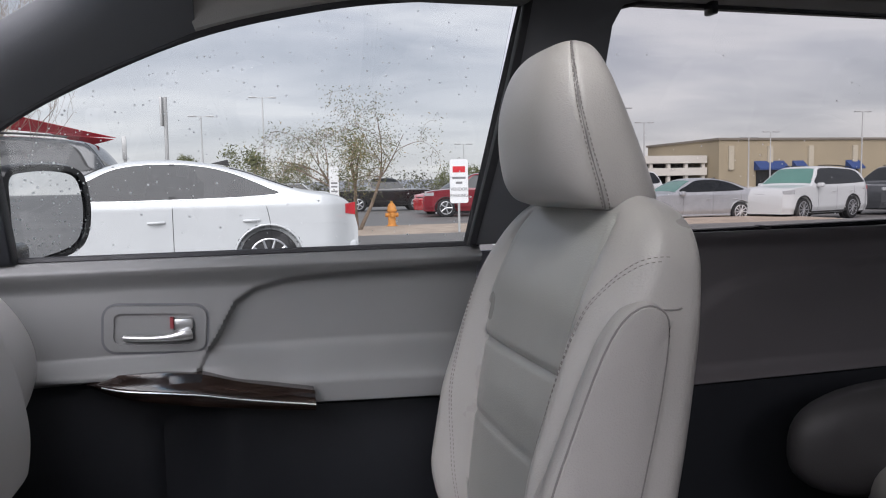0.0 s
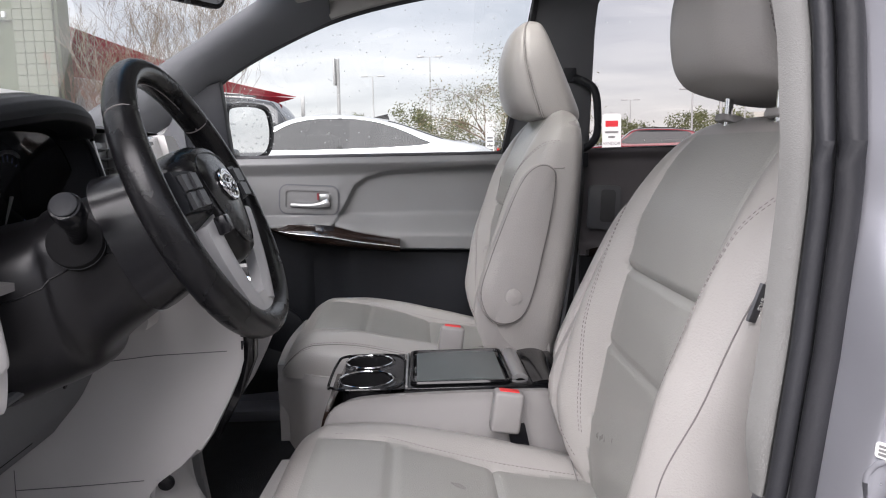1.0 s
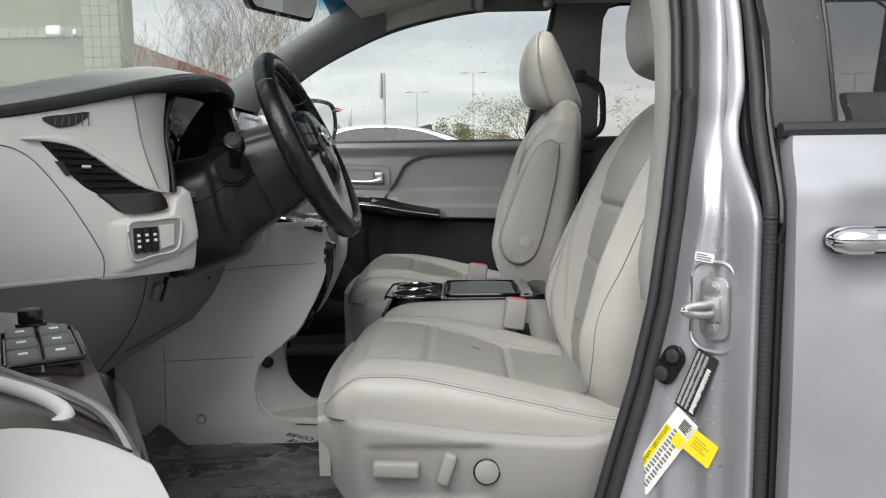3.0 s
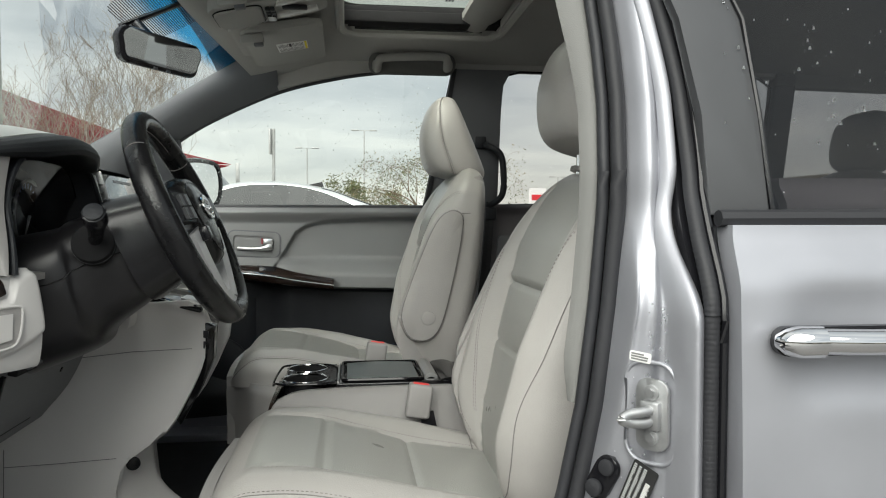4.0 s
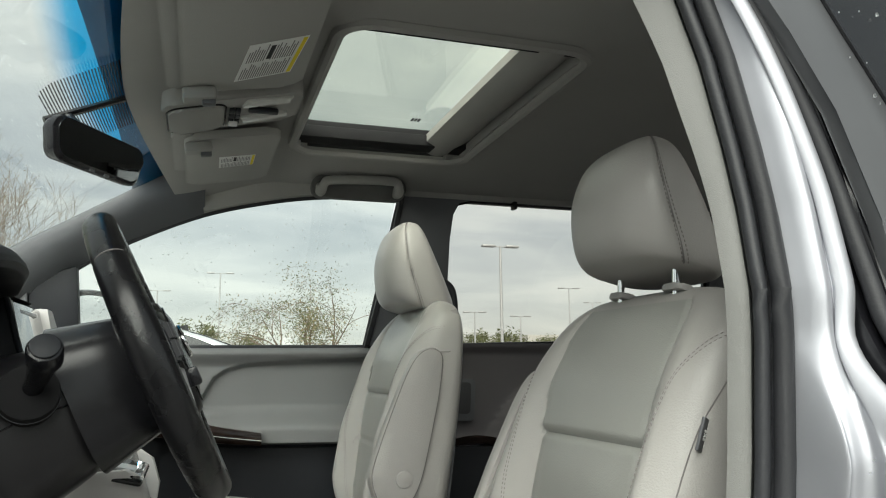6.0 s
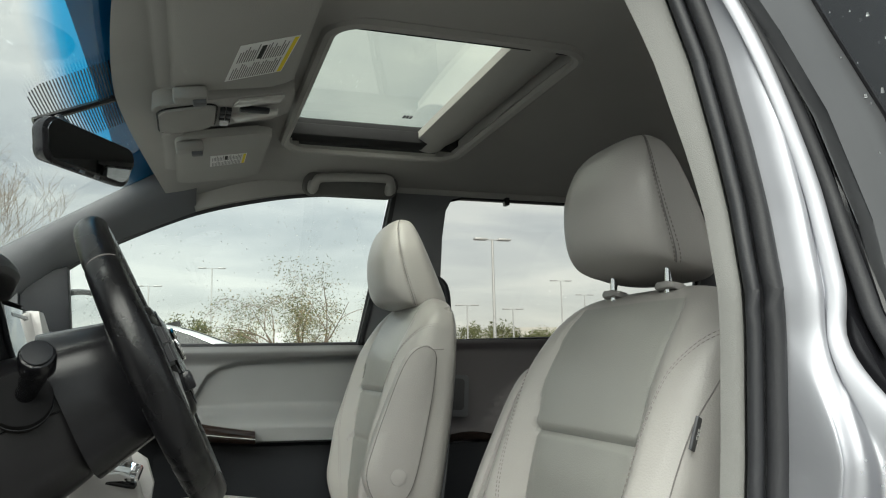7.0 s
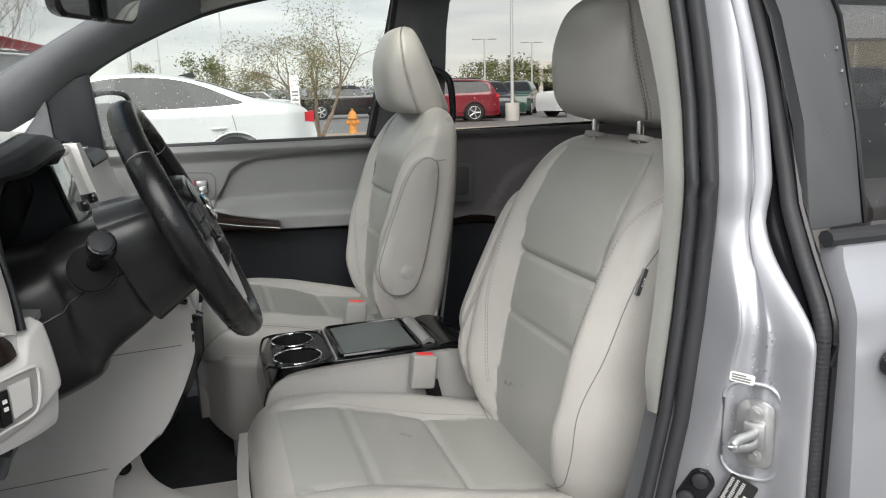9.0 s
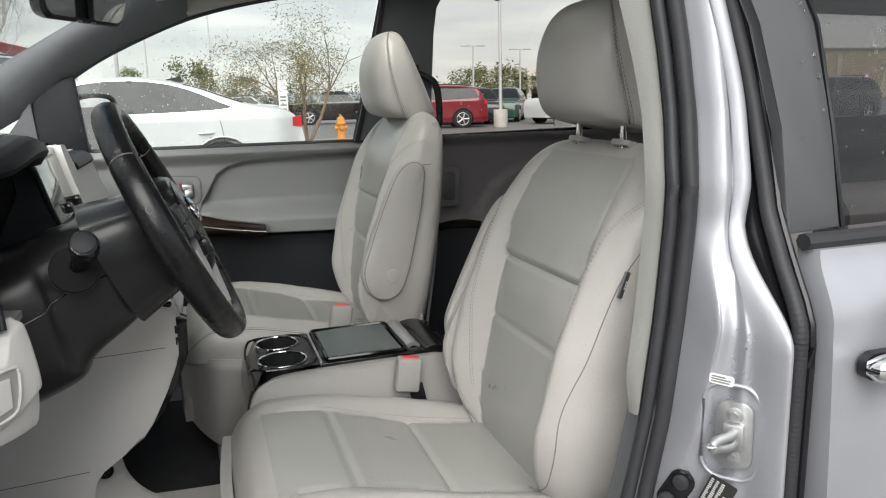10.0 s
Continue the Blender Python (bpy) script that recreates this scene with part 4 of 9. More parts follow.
    vs = [p for r in rings for p in r]
    fs = [(a * k + i, a * k + (i + 1) % k, (a + 1) * k + (i + 1) % k, (a + 1) * k + i) for a in range(4) for i in range(k)]
    fs.append(tuple(4 * k + i for i in range(k)))
    # housing lip
    base = len(vs)
    vs += shell(0.90, 0.0) + shell(0.88, -0.012)
    fs += [(i, (i + 1) % k, base + (i + 1) % k, base + i) for i in range(k)] + [(base + i, base + (i + 1) % k, base + k + (i + 1) % k, base + k + i) for i in range(k)]
    fs.append(tuple(base + k + i for i in range(k)))
    ho = put("mirror_housing", from_lists(vs, fs), BLACK, root, "black side mirror housing wet with rain")
    put("mirror_glass", prism([(a * 0.865 - 0.003, b * 0.865) for a, b in m], lambda a, b, dd: at(a, b, -0.008 + dd), 0.003), MIRROR, ho, "side mirror glass reflecting grey sky", smooth=False)
    put("mirror_arm", box(-0.90, -0.83, 0.885, 1.01, 1.150, 1.19, 0.012), BLACK, ho)
    # rain on the glass and the housing
    rnd = random.Random(41)
    dots = []
    for _ in range(90):
        a, b = rnd.uniform(-0.095, 0.10), rnd.uniform(-0.085, 0.085)
        c = at(a, b, 0.0012 if abs(a) > 0.084 or abs(b) > 0.076 else -0.0045)
        r = rnd.choice((0.0007, 0.001, 0.0013, 0.0018))
        dots.append(disc(c, MN, r, r * 0.6, 7, 0))
    tagged(put("rain_drops", join(*dots), DROP, ho, "clear rain drops"), kind="stuff")

    if side_switches:
        # switch bank on the armrest, knob and pull pocket
        bank = put("switch_bank", slab(20, 12, lambda u, v: (-0.78 + 0.50 * u, 0.697 + 0.115 * v + 0.05 * (1 - step(0, 0.25, u)) * (1 - v), 0.905 + 0.006 * math.sin(math.pi * v) - 0.012 * u), (0, 0, -0.06)), WOOD, root, "glossy dark burl switch panel")
        for i in range(3):
            for j in range(2):
                mm = pose(-0.620 + 0.048 * i, 0.722 + 0.030 * j, 0.909 - 0.001 * i, 0, 2, 0)
                bt = put("window_button", move(box(-0.020, 0.020, -0.0135, 0.0135, -0.004, 0.006, 0.003), mm), MIDGREY, bank)
                put("button_mark", move(box(-0.003, 0.003, -0.004, 0.004, 0.0058, 0.0066), mm), WHITE_PAPER, bt)
        put("bank_frame", tube([(-0.572 + a, 0.737 + b, 0.909) for a, b in rounded_rect(0.148, 0.066, 0.006, 4)], 0.0022, 6, True), BLACK, bank)
        kn = put("mirror_knob", disc((-0.690, 0.740, 0.908), (0, 0, 1), 0.0125, 0.018, 28, 0.004), BLACK, bank)
        put("knob_collar", disc((-0.690, 0.740, 0.906), (0, 0, 1), 0.0155, 0.005, 28, 0.002), GLOSSBLACK, kn)
        put("bank_edge", tube(curve_pts([(-0.53, 0.790, 0.910), (-0.46, 0.760, 0.909), (-0.38, 0.722, 0.906), (-0.33, 0.704, 0.900), (-0.28, 0.697, 0.888)], 6), 0.0045, 8), SATIN, bank)
        put("armrest_pad", slab(34, 18, lambda u, v: (-0.385 + 0.385 * u + 0.105 * max(0.0, 1 - v / 0.75) ** 2.2 * (1 - u), 0.692 + 0.15 * v + 0.012 * (1 - step(0, 0.12, u)), 0.888 + 0.020 * math.sin(math.pi * min(1, 0.08 + v)) ** 0.6 - 0.012 * (1 - step(0.0, 0.15, u))), (0, 0, -0.12)), LIGHTGREY, root, "light grey padded armrest")
        put("burl_edge", slab(20, 8, lambda u, v: (-0.50 + 0.36 * u, 0.668 + 0.022 * u + 0.030 * v, 0.893 - 0.016 * u - 0.030 * (1 - v) ** 2), (0, 0.004, -0.05)), WOOD, root, "dark burl edge beside the armrest")
        put("pull_rim", tube(curve_pts([(-0.53, 0.800, 0.903), (-0.46, 0.772, 0.905), (-0.40, 0.742, 0.903), (-0.363, 0.730, 0.898), (-0.352, 0.745, 0.892)], 6), 0.0065, 10), LIGHTGREY, root)
        # Mid grey slab stands in for the shaded hollow of the pull.
        put("pull_pocket", box(-0.54, -0.36, 0.760, 0.860, 0.84, 0.897, 0.01), MIDGREY, root, "grey hollow of the door pull")
        put("arm_side", slab(24, 10, lambda u, v: (-0.78 + 0.78 * u, 0.706 + 0.03 * (1 - v) + 0.05 * (1 - step(0, 0.2, u)), 0.77 + 0.118 * v), (0, 0.12, 0)), LIGHTGREY, root)
    return root


front_door("passenger_door", "closed passenger door with grey trim and burl strip", lambda p: Vector(p), False)
HINGE = Vector((-1.079, -0.919, 0.0))


def open_door(p):
    q = Vector((p[0], -p[1], p[2])) - HINGE
    return HINGE + Matrix.Rotation(radians(-58), 3, "Z") @ q


front_door("driver_door", "driver's door swung wide open, with window switches on its armrest", open_door, True)


# ---- sliding doors ----
def sliding_door(side):
    root = tagged(empty("sliding_door", (0.75, side * 0.95, 0.45)), "closed silver sliding door with a chrome handle" if side < 0 else "closed sliding door with dark grey inner trim", "car door")
    if side < 0:
        def x0(z):
            return lerp_table([(0.30, 0.178), (0.95, 0.179), (1.03, 0.180), (1.09, 0.186), (1.12, 0.190)], z)

        def skin(u, v):
            z = 0.30 + 0.808 * v
            x = x0(z) + (1.44 - x0(z)) * (u ** 1.6)
            y = -0.958 - 0.034 * math.sin(math.pi * min(1, 0.15 + v * 0.72)) + 0.030 * step(0.90, 1.0, v)
            y += 0.022 * (1 - step(0, 0.0009, u ** 1.6))
            # finger scoop behind the handle
            y += 0.016 * math.exp(-(((x - 0.335) / 0.085) ** 4)) * math.exp(-(((z - 0.972) / 0.066) ** 4))
            return (x, y, z)
        part("outer_skin", slab(110, 80, skin, (0, 0.012, 0)), SILVER, root, "silver painted door skin with fine scratches")
        part("belt_moulding", tube([(0.180 + 1.26 * i / 20, -0.925, 1.116 + 0.006 * i / 20) for i in range(21)], 0.012, 8, flat=0.9), RUBBER, root, "black rubber belt moulding")
        # gloss pillar cover above the belt
        sy = lambda b: -(side_y(b) - 0.008)
        part("pillar_cover", prism([(0.183, 1.12), (0.266, 1.124), (0.258, 1.25), (0.246, 1.38), (0.200, 1.49), (0.150, 1.62), (0.045, 1.63), (0.122, 1.48), (0.163, 1.38), (0.181, 1.25)], lambda a, b, d: (a, sy(b) + d, b), 0.02, 0.003), mat("dark_grey_gloss", (0.085, 0.087, 0.092), 0.34, stain=0.06), root, "dark grey gloss pillar cover with rain drops")
        g = part("door_glass", prism([(0.270, 1.124), (1.42, 1.134), (1.42, 1.60), (0.155, 1.62), (0.205, 1.49), (0.250, 1.38), (0.262, 1.25)], lambda a, b, d: (a, sy(b) + 0.004 + d, b), 0.005), DARK_PRIVACY, root, "dark privacy glass with rain drops", smooth=False)
        g.visible_shadow = False
        rnd = random.Random(9)
        dots = []
        for _ in range(120):
            x, z = rnd.uniform(0.20, 1.0), 1.13 + 0.40 * rnd.random() ** 0.8
            r = rnd.choice((0.0008, 0.0010, 0.0014, 0.0020))
            dots.append(tube([(x, sy(z) - 0.0012, z + r * rnd.choice((1, 1, 2.2))), (x, sy(z) - 0.0012, z - r)], [r * 0.6, r], 7))
        tagged(part("rain_drops", join(*dots), DROP, g, "rain drops"), kind="stuff")
        part("glass_edge", tube([(x, sy(z) - 0.001, z) for x, z in ((0.268, 1.124), (0.260, 1.25), (0.248, 1.38), (0.202, 1.49), (0.152, 1.62))], 0.0032, 6), BLACK, root)
        # handle: chrome bar with key cap
        bar = part("door_handle", join(tube(curve_pts([(0.262, -1.012, 0.976), (0.32, -1.024, 0.976), (0.40, -1.027, 0.977), (0.46, -1.018, 0.978), (0.475, -0.998, 0.978)], 6), 0.0165, 12, flat=0.9)), CHROME, root, "chrome door handle")
        part("handle_cap", join(tube([(0.214, -1.000, 0.976), (0.220, -1.008, 0.976), (0.232, -1.013, 0.976), (0.259, -1.014, 0.976)], [0.008, 0.015, 0.0185, 0.0185], 14)), CHROME, bar, "chrome key cap")
        part("handle_gasket", prism(rounded_rect(0.262, 0.034, 0.016), lambda a, b, d: (0.345 + a, -0.998 + d, 0.974 + b), 0.012), BLACK, bar)
    # inner trim, window surround and glass
    y_in = 0.865

    def trim(u, v):
        x = (0.235 if side > 0 else 0.30) + 1.1 * u
        z = 0.45 + 0.72 * v
        d = 0.008
        # raised moulding that arcs up from the front
        arc = lerp_table([(0.2, 0.80), (0.42, 0.90), (0.50, 1.00), (0.60, 1.06), (0.80, 1.09), (1.4, 1.11)], x)
        d += 0.018 * step(arc, arc - 0.02, z) * step(0.40, 0.46, x)
        d += 0.02 * step(1.13, 1.165, z)
        d += 0.03 * step(0.88, 0.84, z)
        return (x, side * (y_in - d), z)
    part("door_trim", slab(60, 50, lambda u, v: trim(u, 0.55 + 0.45 * v), (0, 0.02 * side, 0)), mat("taupe_trim", (0.105, 0.098, 0.103), 0.6, grain=0.3, grain_size=900, stain=0.04), root, "dark taupe moulded trim")
    part("door_pocket", slab(30, 20, lambda u, v: trim(u, 0.545 * v), (0, 0.02 * side, 0)), DARK, root)
    if side > 0:
        g = part("door_glass", prism([(0.25, 1.15), (1.30, 1.16), (1.30, 1.64), (0.25, 1.64)], lambda a, b, d: (a, side_y(b) + d, b), 0.005), PRIVACY, root, "tinted sliding door glass with rain drops", smooth=False)
        g.visible_shadow = False
        rnd = random.Random(10)
        dots = []
        for _ in range(70):
            x, z = rnd.uniform(0.28, 1.0), rnd.uniform(1.18, 1.60)
            r = rnd.choice((0.0008, 0.0011, 0.0016))
            dots.append(disc((x, side_y(z) + 0.0055, z), (0, 1, 0.2), r, r * 0.6, 7, 0))
        tagged(part("rain_drops", join(*dots), DROP, g, "rain drops"), kind="stuff")
        loop = [(x, z) for x, z in PILLAR_REAR] + [(1.22, 1.632), (1.27, 1.60), (1.275, 1.22), (1.25, 1.18), (0.262, 1.165)]
        part("window_seal", tube([(x, side_y(z) - 0.03, z) for x, z in loop], 0.007, 8), BLACK, root, "black window seal")
        part("lower_clip", box(0.685, 0.70, 0.845, 0.885, 1.150, 1.180, 0.003), BLACK, root)
        part("upper_clip", box(0.475, 0.489, 0.745, 0.775, 1.610, 1.636, 0.003), BLACK, root)
        # pull cup and burl-look armrest switch
        part("pull_cup", move(prism(rounded_rect(0.098, 0.135, 0.012), lambda a, b, d: (a, d, b), 0.012, 0.004), pose(0.31, 0.832, 0.99, 0, 3, 0)), MIDGREY, root, "dark grey pull handle panel")
        # Slot is a darker plate that paints the shade of a hollow.
        part("pull_slot", move(prism(rounded_rect(0.045, 0.10, 0.010), lambda a, b, d: (a, d, b), 0.006, 0.002), pose(0.32, 0.828, 0.995, 0, 3, 0)), mat("shaded_slot_plastic", (0.055, 0.055, 0.058), 0.55, grain=0.2), root)
        part("armrest_strip", slab(20, 10, lambda u, v: (0.255 + 0.17 * u, 0.79 + 0.05 * v, 0.868 + 0.012 * math.sin(math.pi * u) - 0.01 * v), (0, 0.01, -0.025)), WOOD, root, "glossy black-brown armrest strip")
        part("outer_skin", slab(20, 14, lambda u, v: (0.04 + 1.40 * u, 0.965 + 0.02 * math.sin(math.pi * v), 0.36 + 0.78 * v), (0, 0.006, 0)), SILVER, root)
    return root


sliding_door(1)
sliding_door(-1)


# ---- front seats ----
def seat(name, label, cx, cy, recline, flip, tag_side, lift=0.0, sunk=0.0):
    """A leather front seat. cx, cy: where back and cushion meet; recline: degrees; flip: 1 or -1, the side (in y) of the folded armrest; lift: height setting; sunk: how far the headrest is pushed down."""
    root = tagged(empty(name, (cx - 0.2, cy, 0.40)), label, "car seat", "front seats")
    tilt = Matrix.Translation((cx + 0.06, cy, 0.60 + lift)) @ Matrix.Rotation(radians(recline), 4, "Y")
    ROUND = 3.4

    # ---- backrest, in its own upright frame: x back, y across, z along the back
    def half(s):
        return lerp_table([(0.0, 0.205), (0.08, 0.246), (0.20, 0.264), (0.45, 0.264), (0.54, 0.256), (0.585, 0.236), (0.612, 0.200), (0.626, 0.155), (0.632, 0.110)], s)

    def mid_of(s):
        return lerp_table([(0.0, 0.060), (0.12, 0.088), (0.3, 0.096), (0.45, 0.088), (0.55, 0.066), (0.595, 0.046), (0.620, 0.026), (0.632, 0.008)], s)

    def bol_of(s):
        return lerp_table([(0.0, 0.070), (0.065, 0.132), (0.15, 0.164), (0.25, 0.164), (0.35, 0.148), (0.47, 0.120), (0.55, 0.082), (0.595, 0.052), (0.620, 0.028), (0.632, 0.008)], s)

    def back_pt(a, v):
        """a: 0..1 round the ring, starting at the rear middle; v: 0..1 upward."""
        s = 0.632 * (1 - (1 - v) ** 1.5)
        w = half(s)
        t = 2 * math.pi * a
        ca, sa = math.cos(t), math.sin(t)
        n = 2 / ROUND
        y = w * math.copysign(abs(sa) ** n, sa)
        ex = math.copysign(abs(ca) ** n, ca)
        rear = lerp_table([(0.0, 0.070), (0.3, 0.070), (0.55, 0.048), (0.615, 0.030), (0.632, 0.01)], s)
        if ex < 0:
            x = (mid_of(s) + (bol_of(s) - mid_of(s)) * step(0.54, 0.82, abs(y) / max(w, 1e-6))) * ex
        else:
            x = rear * ex
        return Vector((x, y, s))

    def seam_q(s):
        return lerp_table([(0.0, 0.135), (0.10, 0.148), (0.25, 0.148), (0.38, 0.152), (0.46, 0.160), (0.55, 0.160), (0.61, 0.140)], s)

    def bell(d, w):
        return math.exp(-(d / w) ** 2)

    def groove(p):
        """Sink the cover along its seams."""
        s, y = p.z, p.y
        if p.x > -0.004:
            return 0.0
        g = 0.0
        if 0.0 < s < 0.605:
            g += 0.0055 * bell(abs(y) - seam_q(s), 0.0048) * step(0.61, 0.585, s)
        if abs(y) < seam_q(s) + 0.003:
            g += 0.0065 * bell(s - 0.378, 0.0052) + 0.0045 * bell(s - 0.255, 0.006)
            # the panel between the cross seams is padded
            g -= 0.0045 * bell(s - 0.318, 0.040) * step(seam_q(s), 0.10, abs(y))
            g -= 0.0035 * step(0.380, 0.392, s) * step(0.56, 0.46, s)
        return g

    NA, NV = 196, 150

    def cover(u, v):
        p = back_pt(u, v)
        g = groove(p)
        wr = 0.0010 * noise.noise(Vector((p.y * 12, p.z * 8 + cy * 7, p.x * 9)))
        return tilt @ (p + Vector((g - wr * (1 if p.x < 0 else 0), 0, 0)))
    back = part("backrest", grid(NA, NV, cover, wrap=True, cap=True), LEATHER, root, "grey leather backrest with sewn panels")
    # sewn panels take the copy that carries the reflected tone
    back.data.materials.append(INSERT)
    flat = tilt.inverted()
    for f in back.data.polygons:
        q = flat @ f.center
        if q.x < -0.01 and abs(q.y) < seam_q(q.z) and q.z < 0.60:
            f.material_index = 1

    def on_back(y, s, lift=0.0):
        """The front of the backrest at y and s."""
        w = half(s)
        q = min(0.9995, abs(y) / w)
        d = mid_of(s) + (bol_of(s) - mid_of(s)) * step(0.54, 0.82, q)
        p = Vector((-d * (1 - q ** ROUND) ** (1 / ROUND), y, s))
        return tilt @ (p + Vector((groove(p) - lift, 0, 0)))

    def on_side(sg, x, s, lift=0.0):
        """The bolster's side at x and s."""
        q = min(0.999, -x / bol_of(s))
        return tilt @ Vector((x, sg * (half(s) * (1 - q ** ROUND) ** (1 / ROUND) + lift), s))

    for sg in (1, -1):
        # stitched seam along the bolster, rolling out over the shoulder
        rows = [(0.095, 0.156), (0.163, 0.170), (0.279, 0.186), (0.40, 0.198), (0.47, 0.207), (0.515, 0.222), (0.545, 0.240), (0.556, 0.2525)]
        for off, rad in ((0.0, 0.0006), (0.007, 0.0006)):
            line = []
            for i in range(90):
                s0 = 0.095 + 0.46 * (1 - (1 - i / 89) ** 1.6)
                line.append(on_back(sg * min(lerp_table(rows, s0) + off * 0.5, half(s0) * 0.998), s0 - off * 0.6 * step(0.47, 0.54, s0), 0.0006))
            part("seam_stitching", stitches(line, 0.0042, 0.0032, rad), THREAD, root)
        # joint between the front cover and the side panel
        rows = [(0.02, -0.085), (0.092, -0.104), (0.181, -0.118), (0.288, -0.101), (0.41, -0.080), (0.489, -0.050)]
        line = [on_side(sg, lerp_table(rows, 0.02 + 0.469 * i / 60), 0.02 + 0.469 * i / 60, 0.0006) for i in range(61)]
        part("edge_seam", tube(line, 0.0009, 6), SEAM, root)
        line = [on_side(sg, -0.050 + 0.075 * i / 12, 0.489 + 0.012 * i / 12, 0.0004) if -0.050 + 0.075 * i / 12 < -0.002 else on_side(sg, -0.002, 0.498, 0.0006) for i in range(12)]
        part("edge_seam", tube(line, 0.0011, 6), SEAM, root)
        # double row at the foot of the bolster
        line = [] if sg < 0 else [on_back(sg * (0.245 - 0.085 * (i / 30) ** 1.2), 0.155 - 0.105 * i / 30, 0.0006) for i in range(31)]
        if line:
            part("foot_stitching", stitches(line, 0.0042, 0.0032, 0.0007), THREAD, root)

    # hard rear shell
    part("back_panel", slab(14, 20, lambda u, v: tilt @ Vector((0.062 + 0.012 * math.sin(math.pi * u) - 0.025 * v ** 3, (-0.21 + 0.42 * u) * (1 - 0.12 * v), 0.02 + 0.55 * v)), (0.008, 0, 0)), MIDGREY, root)

    # side air bag tab
    if tag_side:
        tp = on_side(tag_side, -0.076, 0.408, 0.003)
        tag = part("side_tag", move(box(-0.011, 0.011, -0.002, 0.002, -0.021, 0.021, 0.001), Matrix.Translation(tp) @ Matrix.Rotation(radians(recline + 6), 4, "Y") @ Matrix.Rotation(radians(-tag_side * 35), 4, "Z")), MIDGREY, root, "dark grey sewn-in tag with white letters")
        for txt, dx in (("SRS", -0.0035), ("AIRBAG", 0.0045)):
            cu = bpy.data.curves.new("lettering", "FONT")
            cu.body = txt
            cu.size = 0.0095 if txt == "SRS" else 0.0085
            cu.align_x = "CENTER"
            cu.extrude = 0.0003
            to = new("lettering", cu)
            dg = bpy.context.evaluated_depsgraph_get()
            me = bpy.data.meshes.new_from_object(to.evaluated_get(dg))
            bpy.data.objects.remove(to)
            bm = bmesh.new()
            bm.from_mesh(me)
            # letters run up the tag
            R = Matrix.Translation(tp) @ Matrix.Rotation(radians(recline + 6), 4, "Y") @ Matrix.Rotation(radians(-tag_side * 35), 4, "Z")
            L = Matrix(((0, 1, 0, dx), (0, 0, tag_side, tag_side * 0.0026), (1 * -tag_side * -1, 0, 0, 0), (0, 0, 0, 1))) if tag_side < 0 else Matrix(((0, 1, 0, dx), (0, 0, 1, 0.0026), (-1, 0, 0, 0), (0, 0, 0, 1)))
            move(bm, R @ L)
            part("lettering", bm, WHITE_PAPER, tag, smooth=False)

    # ---- headrest
    prof = [(0.646, -0.095, 0.026, 0.112), (0.652, -0.118, 0.044, 0.124), (0.675, -0.138, 0.048, 0.131), (0.72, -0.153, 0.022, 0.132), (0.77, -0.160, -0.010, 0.128), (0.82, -0.155, -0.042, 0.115), (0.85, -0.143, -0.062, 0.098), (0.868, -0.126, -0.076, 0.074), (0.876, -0.107, -0.088, 0.040)]
    low = 0.0 if sunk else 0.090
    prof = [(s + (0.876 - s) * low - 0.012 - sunk, a + 0.008, b + 0.005, w * 1.02) for s, a, b, w in prof]

    def head(u, v):
        k = v * (len(prof) - 1)
        i = min(int(k), len(prof) - 2)
        f = k - i
        q = [prof[max(i - 1, 0)], prof[i], prof[i + 1], prof[min(i + 2, len(prof) - 1)]]
        s, a, b, w = [0.5 * (2 * q[1][m] + (q[2][m] - q[0][m]) * f + (2 * q[0][m] - 5 * q[1][m] + 4 * q[2][m] - q[3][m]) * f * f + (3 * q[1][m] - q[0][m] - 3 * q[2][m] + q[3][m]) * f ** 3) for m in range(4)]
        t = 2 * math.pi * u
        n = 2 / 3.0
        ca, sa = math.cos(t), math.sin(t)
        x = (a + b) / 2 + (b - a) / 2 * math.copysign(abs(ca) ** n, ca)
        y = w * math.copysign(abs(sa) ** n, sa)
        return Vector((x, y, s))

    def hs(v):
        return 0.232 - 0.085 * v ** 2

    def head_cover(u, v):
        p = head(u, v)
        g = 0.0
        for us in (0.5 - hs(v), 0.5 + hs(v)):
            g += 0.0032 * math.exp(-((u - us) / 0.006) ** 2)
        c = Vector((-0.06, 0, p.z))
        d = (p - c)
        return tilt @ (p - d.normalized() * g)
    h = part("headrest", grid(96, 48, head_cover, wrap=True, cap=True), LEATHER, root, "grey leather headrest")
    for sg in (1, -1):
        def hp(v, off, lift):
            p = head(0.5 + sg * (hs(v) + off * (1 - 0.5 * v)), v)
            return tilt @ (p + (p - Vector((-0.06, 0, p.z))).normalized() * lift)
        for off in (-0.008, 0.008):
            part("headrest_stitching", stitches([hp(0.08 + 0.89 * i / 49, off, 0.0004) for i in range(50)], 0.004, 0.003, 0.0008), THREAD, h)
        part("headrest_seam", tube([hp(0.07 + 0.91 * i / 49, 0, -0.0022) for i in range(50)], 0.0012, 6), SEAM, h)
    for sg in (1, -1):
        base = Vector((-0.022, sg * 0.078, 0.610))
        part("headrest_post", tube([tilt @ (base + Vector((0, 0, 0.0))), tilt @ (base + Vector((-0.012, 0, 0.06 - sunk)))], 0.0062, 12), CHROME, h, "chrome headrest post")
        part("post_collar", move(plate(0.034, 0.048, 0.011, 0.010, pose(base.x, base.y, 0.622), 0.003), tilt), PLASTIC, h)
    # ---- cushion
    x0, x1 = -0.47 + (cx), 0.06 + cx

